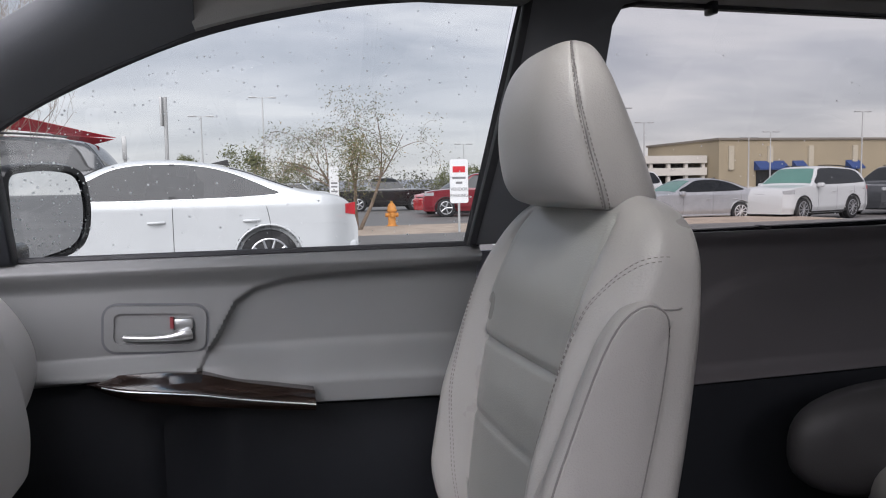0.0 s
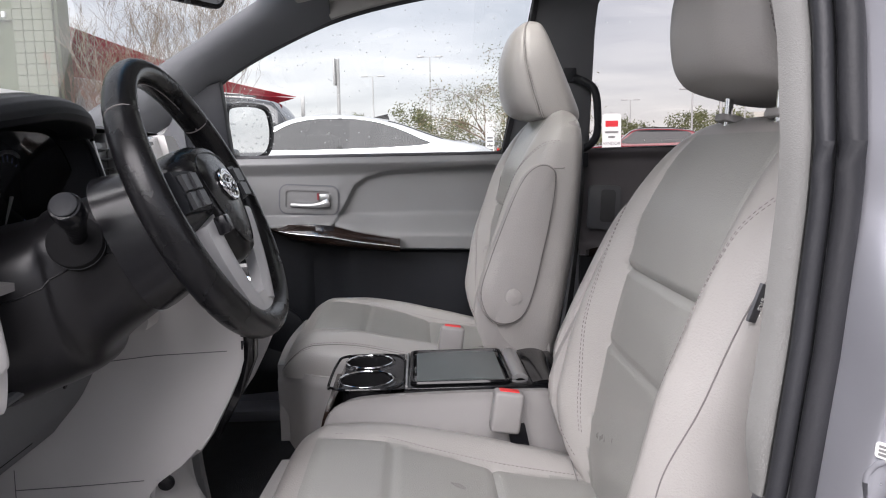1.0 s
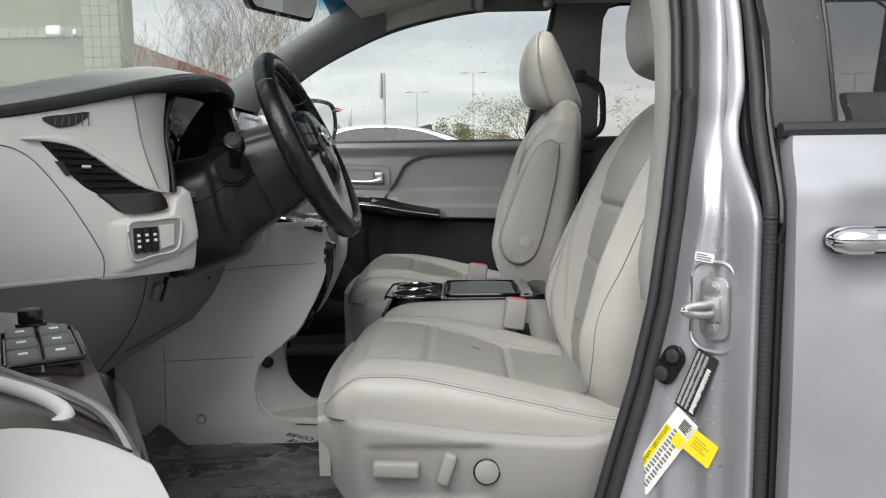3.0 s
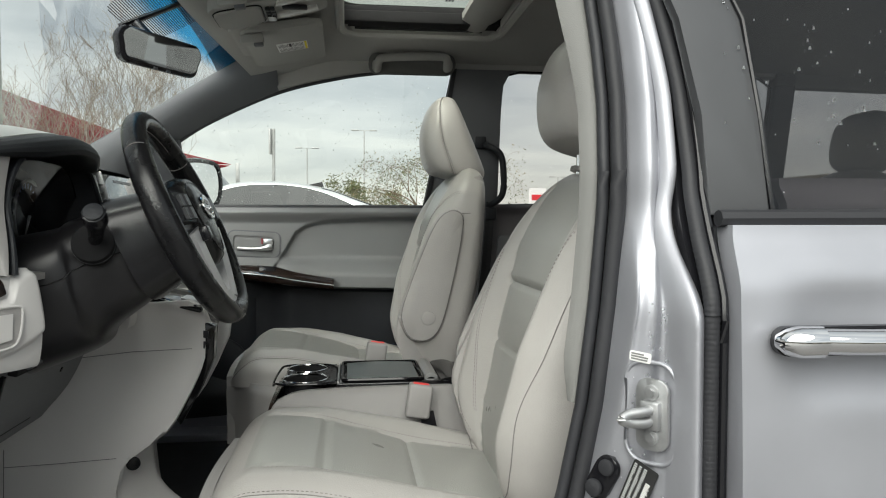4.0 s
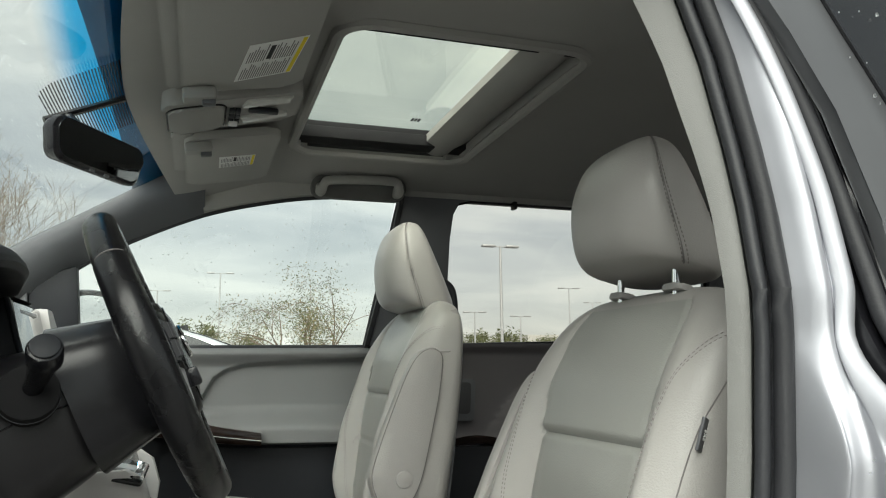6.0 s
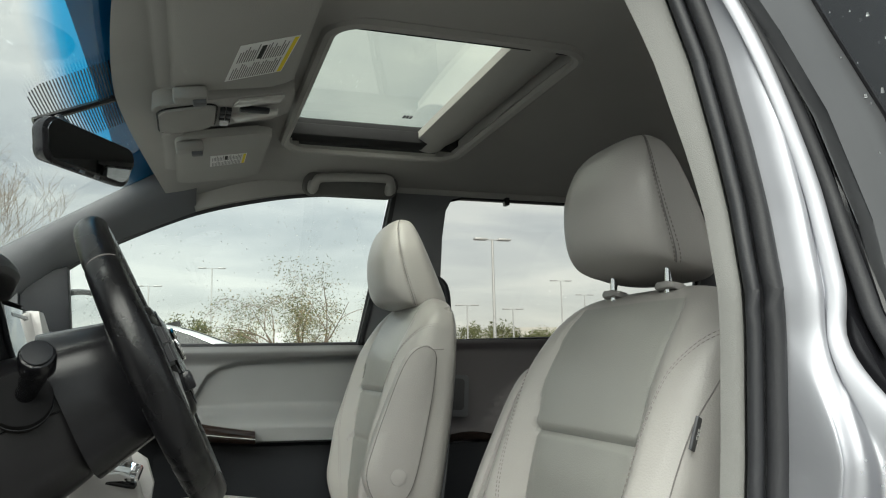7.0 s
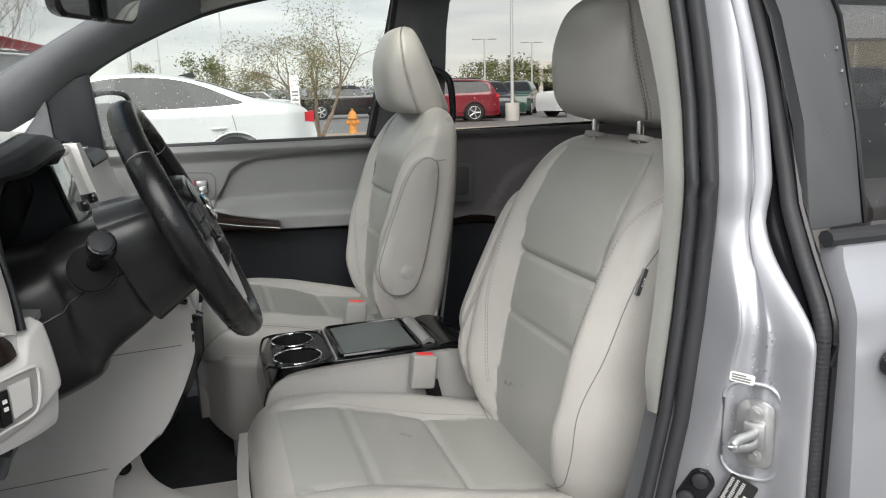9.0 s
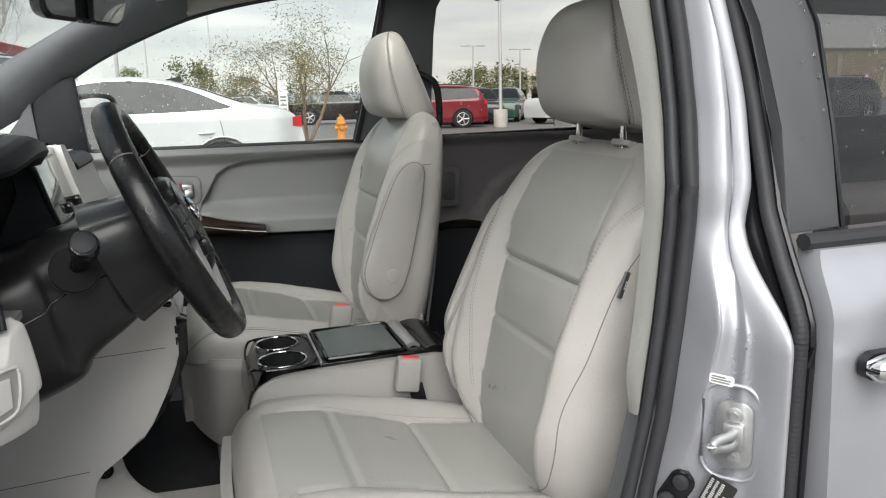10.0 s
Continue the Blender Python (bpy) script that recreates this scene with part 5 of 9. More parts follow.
    def cush_top(x, y):
        """Height of the cushion's cover; x from the front edge, y from its middle line."""
        f = x - x0 + 0.03
        base = lerp_table([(0.0, 0.650), (0.012, 0.680), (0.035, 0.706), (0.08, 0.722), (0.15, 0.716), (0.25, 0.690), (0.36, 0.660), (0.53, 0.630)], f)
        bol = lerp_table([(0.0, 0.650), (0.012, 0.680), (0.035, 0.708), (0.08, 0.729), (0.16, 0.730), (0.28, 0.712), (0.40, 0.682), (0.53, 0.645)], f)
        q = abs(y) / 0.262
        return base + (bol - base) * step(0.52, 0.80, q)

    def outline(f):
        return lerp_table([(0.0, 0.222), (0.012, 0.243), (0.035, 0.262), (0.09, 0.272), (0.20, 0.270), (0.56, 0.260)], f)

    def seam_c(f):
        return 0.148 + 0.012 * step(0.3, 0.05, f)

    def cush(u, v):
        """u round the section from the lower outer edge over the top, v from front to back."""
        f = 0.56 * v
        x = x0 - 0.03 + f
        w = outline(f)
        t = math.pi * u
        n = 2 / 4.2
        y = -w * math.copysign(abs(math.cos(t)) ** n, math.cos(t))
        top = cush_top(x, y)
        low = lerp_table([(0.0, 0.630), (0.05, 0.634), (0.13, 0.626), (0.33, 0.602), (0.45, 0.596), (0.56, 0.60)], f)
        z = low + (top - low) * (abs(math.sin(t)) ** n)
        if math.sin(t) > 0.5:
            g = 0.005 * math.exp(-((abs(y) - seam_c(f)) / 0.005) ** 2) * step(0.05, 0.10, f)
            if abs(y) < seam_c(f):
                g += 0.006 * math.exp(-((f - 0.185) / 0.0055) ** 2) + 0.006 * math.exp(-((f - 0.345) / 0.006) ** 2)
                g -= 0.003 * math.exp(-((f - 0.265) / 0.05) ** 2)
            z -= g
        # creases on the outer bolster
        cr = step(0.20, 0.30, f) * math.exp(-((abs(y) - 0.24) / 0.03) ** 2)
        z -= 0.0050 * cr * max(0, noise.noise(Vector((x * 26 + y * 18, y * 8 + cy * 3, z * 22))))
        wr = 0.0022 * noise.noise(Vector((x * 9, y * 10, cy * 5)))
        return Vector((x, cy + y, z + wr + lift))

    # front face is rounded by closing rings that shrink and drop
    NU, NV2 = 84, 84
    verts, faces = [], []
    for j in range(NV2):
        v = j / (NV2 - 1)
        for i in range(NU):
            verts.append(cush(i / (NU - 1), v))
    for j in range(NV2 - 1):
        for i in range(NU - 1):
            faces.append((j * NU + i, j * NU + i + 1, (j + 1) * NU + i + 1, (j + 1) * NU + i))
        faces.append((j * NU + NU - 1, j * NU, (j + 1) * NU, (j + 1) * NU + NU - 1))
    faces.append(tuple(range(NU)))
    faces.append(tuple((NV2 - 1) * NU + i for i in range(NU)))
    cu = part("cushion", from_lists(verts, faces), LEATHER, root, "grey leather seat cushion with creased bolsters")
    cu.data.materials.append(INSERT)
    for f in cu.data.polygons:
        q = f.center
        fr = q.x - x0 + 0.03
        if f.normal.z > 0.5 and abs(q.y - cy) < seam_c(fr) and fr > 0.06:
            f.material_index = 1

    def on_cush(y, f, up=0.0006):
        x = x0 - 0.03 + f
        w = outline(f)
        q = min(0.9999, abs(y) / w)
        n = 4.2
        top = cush_top(x, y)
        low = 0.585
        zz = low + (top - low) * ((1 - q ** n) ** (1 / n))
        return Vector((x, cy + y, zz + up + lift))
    for sg in (1, -1):
        line = [on_cush(sg * (seam_c(0.09 + 0.42 * i / 50) + 0.009), 0.09 + 0.42 * i / 50) for i in range(51)]
        part("cushion_stitching", stitches(line, 0.0042, 0.003, 0.0006), THREAD, root)
        # seam round the bolster's shoulder, curling down at the front
        sh = []
        for i in range(70):
            f = 0.004 + 0.52 * (i / 69) ** 1.4
            u = lerp_table([(0.0, 0.06), (0.02, 0.11), (0.06, 0.175), (0.12, 0.185), (0.2, 0.170), (0.5, 0.11)], f)
            u = u if sg < 0 else 1 - u
            sh.append(cush(u, f / 0.56))
        part("bolster_seam", tube([q + Vector((0, sg * 0.0002, 0.0002)) for q in sh], 0.0009, 6), SEAM, root)
        part("bolster_stitching", stitches([q + Vector((-0.002, sg * 0.0035, -0.0035)) for q in sh], 0.0042, 0.003, 0.0006), THREAD, root)
        part("bolster_stitching", stitches([q + Vector((0.002, -sg * 0.004, 0.0035)) for q in sh], 0.0042, 0.003, 0.0006), THREAD, root)

    # ---- plastic side shields and base
    for sg in (1, -1):
        def shield(u, v, sg=sg):
            x = x0 - 0.040 + 0.598 * u
            f = x - x0
            top = lerp_table([(-0.04, 0.628), (0.02, 0.645), (0.10, 0.636), (0.30, 0.612), (0.42, 0.606), (0.49, 0.622), (0.56, 0.662)], f)
            bot = lerp_table([(-0.04, 0.535), (-0.01, 0.485), (0.04, 0.452), (0.10, 0.438), (0.4, 0.43), (0.56, 0.46)], f)
            top += lift
            z = bot + (top - bot) * v
            bulge = 0.287 - 0.055 * (1 - step(-0.03, 0.05, f)) - 0.028 * (1 - v) ** 2 - 0.008 * step(0.9, 1.0, v)
            # shallow recess for the switches
            if sg * flip < 0:
                bulge -= 0.008 * step(0.045, 0.07, f) * step(0.29, 0.25, f) * step(0.60, 0.585, z) * step(0.48, 0.50, z)
            return (x, cy + sg * bulge, z)
        part("side_shield", slab(60, 36, shield, (0, -sg * 0.02, 0)), PLASTIC, root, "light grey plastic seat shield")
    part("front_apron", slab(24, 12, lambda u, v: (x0 - 0.040 - 0.012 * math.sin(math.pi * u), cy - 0.225 + 0.45 * u, 0.515 + (0.140 + lift) * v), (0.02, 0, 0)), PLASTIC, root)
    part("seat_frame", box(x0 + 0.05, x1 - 0.06, cy - 0.20, cy + 0.20, 0.425, 0.60, 0.01), BLACK, root)
    for sg in (1, -1):
        part("seat_rail", box(x0 + 0.03, x1 + 0.02, cy + sg * 0.19 - 0.022, cy + sg * 0.19 + 0.022, 0.386, 0.43, 0.006), STEEL, root)
    # power switches on the door side
    oy = cy - flip * 0.281
    if name == "driver_seat":
        part("slide_switch", move(box(-0.041, 0.041, -0.010, 0.010, -0.015, 0.015, 0.007, 3), pose(x0 + 0.105, oy - 0.006, 0.553, 0, 2, 0)), PLASTIC, root)
        part("recline_switch", move(box(-0.012, 0.012, -0.010, 0.010, -0.030, 0.030, 0.008, 3), pose(x0 + 0.193, oy - 0.006, 0.553, 0, 18, 0)), PLASTIC, root)
        k = part("lumbar_knob", disc((x0 + 0.262, oy + 0.010, 0.546), (0, -1, 0), 0.021, 0.018, 32, 0.004), PLASTIC, root)
        part("lumbar_ring", tube([(x0 + 0.262 + 0.0225 * math.cos(t * math.pi / 16), oy - 0.001, 0.546 + 0.0225 * math.sin(t * math.pi / 16)) for t in range(32)], 0.0016, 6, True), BLACK, k)

    # ---- folded-up armrest on the inboard side
    ang = radians(recline + 2)
    pa = curve_pts([(-0.146, 0.195), (-0.137, 0.270), (-0.125, 0.330), (-0.103, 0.424), (-0.083, 0.474), (-0.058, 0.497), (-0.034, 0.498), (-0.017, 0.478), (-0.013, 0.40), (-0.017, 0.30), (-0.024, 0.21), (-0.040, 0.156), (-0.075, 0.132), (-0.118, 0.142)], 5, True)
    k = len(pa)
    yb = flip * 0.240

    def ring_at(sc, off):
        cxm = sum(p[0] for p in pa) / k
        czm = sum(p[1] for p in pa) / k
        return [tilt @ Vector(((p[0] - cxm) * sc[0] + cxm, yb + flip * off, (p[1] - czm) * sc[1] + czm)) for p in pa]
    rings = [ring_at((0.92, 0.97), 0.0), ring_at((1.0, 1.0), 0.006), ring_at((1.0, 1.0), 0.020), ring_at((0.97, 0.988), 0.028), ring_at((0.90, 0.965), 0.033), ring_at((0.5, 0.75), 0.037)]
    vs = [q for r in rings for q in r]
    fs = [(a * k + i, a * k + (i + 1) % k, (a + 1) * k + (i + 1) % k, (a + 1) * k + i) for a in range(len(rings) - 1) for i in range(k)]
    fs += [tuple(range(k)), tuple((len(rings) - 1) * k + i for i in range(k))]
    ar = part("armrest", from_lists(vs, fs), LEATHER_SIDE, root, "folded-up grey vinyl armrest")
    part("armrest_seam", tube(ring_at((0.94, 0.979), 0.0306), 0.0013, 6, True), SEAM, ar)
    cdisc = tilt @ Vector((-0.069, yb + flip * 0.033, 0.200))
    part("pivot_cover", disc(cdisc, (0, flip, 0), 0.019, 0.006, 32, 0.002), LEATHER_SIDE, ar)
    # plastic hinge side below it
    side = curve_pts([(-0.148, 0.155), (-0.118, 0.082), (-0.098, 0.056), (-0.055, 0.070), (-0.012, 0.078), (0.030, 0.060), (0.040, 0.075), (0.026, 0.14), (0.016, 0.26), (0.008, 0.40), (-0.03, 0.44), (-0.08, 0.40), (-0.125, 0.28)], 4, True)
    part("recliner_cover", move(prism([(p[0], p[1]) for p in side], lambda a, b, d: (a, flip * (0.222 + d), b), 0.022, 0.008), tilt), LEATHER_SIDE, root, "grey side cover below the armrest")
    # belt buckle beside the cushion
    bx, by = cx - 0.115, cy + flip * 0.278
    bk = part("belt_buckle", move(box(-0.027, 0.027, -0.017, 0.017, -0.040, 0.036, 0.007, 3), pose(bx, by, 0.712 + lift, 0, 8, 0)), PLASTIC, root, "light grey belt buckle")
    part("release_button", move(box(-0.018, 0.018, -0.009, 0.009, 0.030, 0.0375, 0.002), pose(bx, by, 0.712 + lift, 0, 8, 0)), RED, bk, "red release button")
    part("buckle_strap", move(box(-0.016, 0.016, -0.003, 0.003, -0.12, -0.03), pose(bx + 0.01, by, 0.712 + lift, 0, -12, 0)), BLACK, bk)
    # anchor bits in the gap behind the cushion
    part("child_anchor", tube(curve_pts([(cx - 0.03, cy + flip * 0.19, 0.635), (cx - 0.015, cy + flip * 0.20, 0.65), (cx + 0.0, cy + flip * 0.18, 0.64)], 5), 0.006, 8), PLASTIC, root)
    return root


seat("driver_seat", "light grey leather driver's seat with sewn panels", 0.0, -0.425, 14.0, 1, -1)
seat("passenger_seat", "light grey leather passenger seat with its armrest folded up", -0.084, 0.458, 9.8, -1, 0, 0.042, 0.030)


def rear_seat(name, y, dx=0.0):
    root = tagged(empty(name, (1.1 + dx, y, 0.42)), "grey second-row seat in the dim rear cabin", "car seat", "second-row seats")
    def blob(c, r, n=3.0):
        def fn(u, v):
            t, f = 2 * math.pi * u, math.pi * (v - 0.5)
            e = 2 / n
            k = abs(math.cos(f)) ** e
            return (c[0] + r[0] * k * math.copysign(abs(math.cos(t)) ** e, math.cos(t)), c[1] + r[1] * k * math.copysign(abs(math.sin(t)) ** e, math.sin(t)), c[2] + r[2] * math.copysign(abs(math.sin(f)) ** e, math.sin(f)))
        return grid(36, 22, fn, wrap=True, cap=True)
    part("cushion", blob((1.12 + dx, y, 0.66), (0.28, 0.25, 0.10)), LEATHER, root)
    part("backrest", move(blob((0, 0, 0), (0.09, 0.25, 0.33)), pose(1.42 + dx, y, 0.95, 0, 14, 0)), LEATHER, root)
    part("headrest", move(blob((0, 0, 0), (0.06, 0.13, 0.10)), pose(1.52 + dx, y, 1.36, 0, 10, 0)), LEATHER, root)
    # Armrest colour is darkened to stand for the dim rear cabin.
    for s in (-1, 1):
        part("armrest", blob((1.02 + dx, y + 0.21 * s, 0.755), (0.30, 0.060, 0.118), 2.6), mat("dimmed_grey_leather", (0.045, 0.043, 0.044), 0.5, grain=0.4, grain_size=500), root, "padded grey leather armrest")
    part("base", box(0.90 + dx, 1.34 + dx, y - 0.2, y + 0.2, 0.386, 0.58, 0.02), DARK, root)


rear_seat("second_row_chair", 0.42, -0.14)
rear_seat("second_row_chair", -0.45)


# ---- dashboard ----
dash = tagged(empty("dashboard", (-0.95, 0, 0.9)), "two-tone grey dashboard with a black padded top", "dashboard")


DASH_PLAN = [(-0.90, -1.08), (-0.86, -1.03), (-0.80, -0.955), (-0.70, -0.850), (-0.62, -0.790), (-0.54, -0.765), (-0.40, -0.760), (0.10, -0.760), (0.16, -0.775), (0.52, -0.775), (0.815, -0.975)]
DASH_RAKE = [(0.88, 0.03), (0.90, 0.045), (0.95, 0.05), (1.0, 0.045), (1.16, 0.0), (1.25, -0.02)]
PAD_TOP = [(-0.86, 1.152), (-0.80, 1.167), (-0.735, 1.187), (-0.666, 1.210), (-0.60, 1.230), (-0.50, 1.250), (-0.41, 1.258), (-0.32, 1.252), (-0.255, 1.234), (-0.20, 1.229), (0.205, 1.227), (0.245, 1.185), (0.52, 1.185), (0.76, 1.155), (0.82, 1.15)]


def dash_x(y, z):
    """Where the dashboard's light grey face lies."""
    return lerp_table(DASH_PLAN, y) + lerp_table(DASH_RAKE, z)


def pad_edge(y):
    hump = math.exp(-((y + 0.41) / (0.20 if y < -0.41 else 0.125)) ** 4)
    return lerp_table(DASH_PLAN, y) + 0.004 + 0.030 * hump - 0.050 * over_screen(y), lerp_table(PAD_TOP, y)


def over_screen(y):
    """1 where the pad thins out above the screen and its vents."""
    return step(-0.27, -0.20, y) * step(0.25, 0.215, y)


def pad(u, v):
    y = -0.865 + 1.68 * v
    xe, ze = pad_edge(y)
    th = 1.0 - 0.82 * over_screen(y) - 0.58 * step(-0.52, -0.66, y)
    prof = [(xe - 0.055, ze + 0.000), (xe - 0.040, ze + 0.003), (xe - 0.022, ze + 0.001), (xe - 0.010, ze - 0.005 * th), (xe - 0.002, ze - 0.014 * th), (xe + 0.001, ze - 0.022 * th), (xe - 0.004, ze - 0.031 * th), (xe - 0.04, ze - 0.036 * th)]
    k = u * (len(prof) - 1)
    i = min(int(k), len(prof) - 2)
    f = k - i
    return (prof[i][0] + (prof[i + 1][0] - prof[i][0]) * f, y, prof[i][1] + (prof[i + 1][1] - prof[i][1]) * f)


part("dash_pad", slab(46, 120, pad, (-0.014, 0, -0.001)), mat("black_padding", (0.012, 0.0128, 0.0145), 0.5, grain=0.5, grain_size=500, stain=0.1, ior=1.33), dash, "black stitched dashboard pad")
def upper_deck(u, v):
    y = -0.865 + 1.68 * v
    xe, ze = pad_edge(y)
    x1, z1 = xe - 0.046, ze + 0.005
    x = -1.50 + (x1 + 1.50) * u
    swell = 0.018 * math.sin(math.pi * min(1.0, (1 - u) / 0.22)) * step(-0.30, -0.52, y)
    return (x, y, 1.105 + (z1 - 1.105) * (1 - (1 - u) ** 1.7) + swell)


# Deck colour is lightened to hold the glare of the sky.
part("dash_upper", slab(60, 120, upper_deck, (0, 0, -0.014)), mat("sky_glare_dash_skin", (0.40, 0.41, 0.40), 0.36, grain=0.3, grain_size=600, stain=0.05), dash, "dashboard skin under the glass, pale with sky glare")
part("pad_stitching", stitches([(pad_edge(-0.76 + 0.62 * i / 60)[0] - 0.053, -0.76 + 0.62 * i / 60, pad_edge(-0.76 + 0.62 * i / 60)[1] + 0.0052) for i in range(61)], 0.005, 0.004, 0.001), mat("grey_thread", (0.4, 0.4, 0.4), 0.8), dash)


def face_mesh():
    ny, nz = 210, 50
    verts, faces = [], []
    for s in (0, 1):
        for j in range(nz + 1):
            for i in range(ny + 1):
                y = -0.865 + 1.68 * i / ny
                z0, z1 = 0.893, pad_edge(y)[1] - 0.010
                z = z0 + (z1 - z0) * j / nz
                verts.append((dash_x(y, z) - 0.03 * s, y, z))
    n = (ny + 1) * (nz + 1)
    def hole(i, j):
        y = -0.865 + 1.68 * (i + 0.5) / ny
        z = 0.893 + (pad_edge(y)[1] - 0.010 - 0.893) * (j + 0.5) / nz
        return (-0.625 < y < 0.152 and z > 1.058) or (-0.625 < y < -0.20 and z > 1.030) or (-0.60 < y < -0.215) or (-0.21 < y < 0.152 and z > 1.058)
    idx = lambda i, j, s: s * n + j * (ny + 1) + i
    for j in range(nz):
        for i in range(ny):
            if hole(i, j):
                continue
            faces.append((idx(i, j, 0), idx(i + 1, j, 0), idx(i + 1, j + 1, 0), idx(i, j + 1, 0)))
            faces.append((idx(i, j, 1), idx(i, j + 1, 1), idx(i + 1, j + 1, 1), idx(i + 1, j, 1)))
            for di, dj, a, b in ((1, 0, (i + 1, j), (i + 1, j + 1)), (-1, 0, (i, j), (i, j + 1)), (0, 1, (i, j + 1), (i + 1, j + 1)), (0, -1, (i, j), (i + 1, j))):
                ii, jj = i + di, j + dj
                if not (0 <= ii < ny and 0 <= jj < nz) or hole(ii, jj):
                    faces.append((idx(*a, 0), idx(*b, 0), idx(*b, 1), idx(*a, 1)))
    bm = from_lists(verts, faces)
    bmesh.ops.delete(bm, geom=[v for v in bm.verts if not v.link_faces], context="VERTS")
    return bm


LIGHTFACE = mat("pale_grey_dash", (0.60, 0.585, 0.575), 0.5, grain=0.3, grain_size=900, stain=0.03)
part("dash_face", face_mesh(), LIGHTFACE, dash, "pale grey moulded dashboard face")


def on_face(y, z, lift=0.0):
    e = 0.004
    p = Vector((dash_x(y, z), y, z))
    dy = Vector((dash_x(y + e, z) - dash_x(y - e, z), 2 * e, 0))
    dz = Vector((dash_x(y, z + e) - dash_x(y, z - e), 0, 2 * e))
    n = dy.cross(dz).normalized()
    if n.x < 0:
        n = -n
    return p + n * lift


def face_patch(poly, lift, depth):
    """A panel drawn in y and z on the dashboard face, standing lift metres proud."""
    n = len(poly)
    vs = [on_face(y, z, lift) for y, z in poly] + [on_face(y, z, lift - depth) for y, z in poly]
    fs = [tuple(range(n)), tuple(range(2 * n - 1, n - 1, -1))] + [(i, (i + 1) % n, (i + 1) % n + n, i + n) for i in range(n)]
    return from_lists(vs, fs)


# corner vents
small = curve_pts([(-0.762, 1.157), (-0.735, 1.164), (-0.711, 1.169), (-0.714, 1.160), (-0.728, 1.148), (-0.742, 1.143), (-0.752, 1.143)], 3, True)
v1 = part("defrost_vent", face_patch(small, 0.002, 0.02), BLACK, dash, "black side defrost vent", smooth=False)
for k in range(6):
    y = -0.752 + 0.0072 * k
    part("vent_fin", tube([on_face(y, 1.1455, 0.003), on_face(y + 0.004, 1.158 + 0.0015 * k, 0.003)], 0.0009, 5), MIDGREY, v1)
VENT_L = [(1.034, -0.731), (1.045, -0.742), (1.063, -0.751), (1.094, -0.761), (1.119, -0.770)]
VENT_R = [(1.034, -0.660), (1.049, -0.685), (1.074, -0.708), (1.100, -0.727), (1.113, -0.745), (1.119, -0.768)]


def strip_patch(left, right, z0, z1, lift, depth):
    """A panel that follows the dashboard face between two edges given as rows of (z, y)."""
    def fn(u, v):
        z = z0 + (z1 - z0) * v
        a, b = lerp_table(left, z), lerp_table(right, z)
        return on_face(a + (b - a) * u, z, lift)
    return slab(16, 24, fn, (-depth, 0, 0))


v2 = part("air_vent", strip_patch(VENT_L, VENT_R, 1.034, 1.119, 0.003, 0.02), FELT, dash, "black slatted air vent")
for k in range(6):
    z = 1.107 - 0.0122 * k
    ya, yb = lerp_table(VENT_L, z) + 0.002, lerp_table(VENT_R, z - 0.003) - 0.002
    part("vent_slat", slab(10, 5, lambda u, v: on_face(ya + (yb - ya) * u, z - 0.003 * u + 0.0045 * (v - 0.5), 0.0045 + 0.003 * math.sin(math.pi * v)), (-0.003, 0, 0)), BLACK, v2)
part("vent_tab", tube([on_face(-0.742, 1.078, 0.008), on_face(-0.733, 1.077, 0.011)], 0.0035, 8), CHROME, v2)
WOOD_L = [(0.999, -0.704), (1.006, -0.713), (1.018, -0.721), (1.033, -0.731)]
WOOD_R = [(0.999, -0.676), (1.002, -0.660), (1.008, -0.650), (1.022, -0.651), (1.033, -0.656)]
part("wood_insert", strip_patch(WOOD_L, WOOD_R, 0.999, 1.033, 0.006, 0.014), WOOD, dash, "dark burl trim below the vent")
part("vent_wheel", face_patch([(-0.7655, 1.088), (-0.759, 1.088), (-0.7545, 1.066), (-0.760, 1.065)], 0.004, 0.008), BLACK, dash, smooth=False)
LIP_OUT = curve_pts([(-0.785, 1.126), (-0.765, 1.130), (-0.735, 1.127), (-0.710, 1.098), (-0.682, 1.064), (-0.650, 1.036)], 6)
LIP_IN = curve_pts([(-0.785, 1.121), (-0.766, 1.119), (-0.745, 1.113), (-0.727, 1.100), (-0.685, 1.049), (-0.655, 1.033)], 6)


def between(a, b, lift0, lift1, bulge, nu=8):
    """A moulding across the face from line a to line b."""
    n = len(a)

    def fn(u, v):
        i = round(v * (n - 1))
        y, z = a[i][0] + (b[i][0] - a[i][0]) * u, a[i][1] + (b[i][1] - a[i][1]) * u
        return on_face(y, z, lift0 + (lift1 - lift0) * u + bulge * math.sin(math.pi * u))
    return slab(nu, n, fn, (-0.016, 0, 0))


part("vent_brow", between(LIP_OUT, LIP_IN, 0.0, 0.006, 0.004), LIGHTFACE, dash, "pale brow sweeping over the vent")
# grey flank that turns from the face into the instrument hood
FLANK_A = curve_pts([(-0.645, 1.206), (-0.648, 1.166), (-0.653, 1.127), (-0.656, 1.078), (-0.654, 1.034)], 6)
FLANK_B = curve_pts([(-0.580, 1.222), (-0.604, 1.172), (-0.622, 1.127), (-0.634, 1.077), (-0.646, 1.030)], 6)
part("hood_flank", between(FLANK_A, FLANK_B, 0.001, 0.012, 0.004), PLASTIC, dash, "grey flank beside the instruments")
part("flank_seam", tube([on_face(y, z, 0.001) for y, z in FLANK_A], 0.0012, 5), MIDGREY, dash)


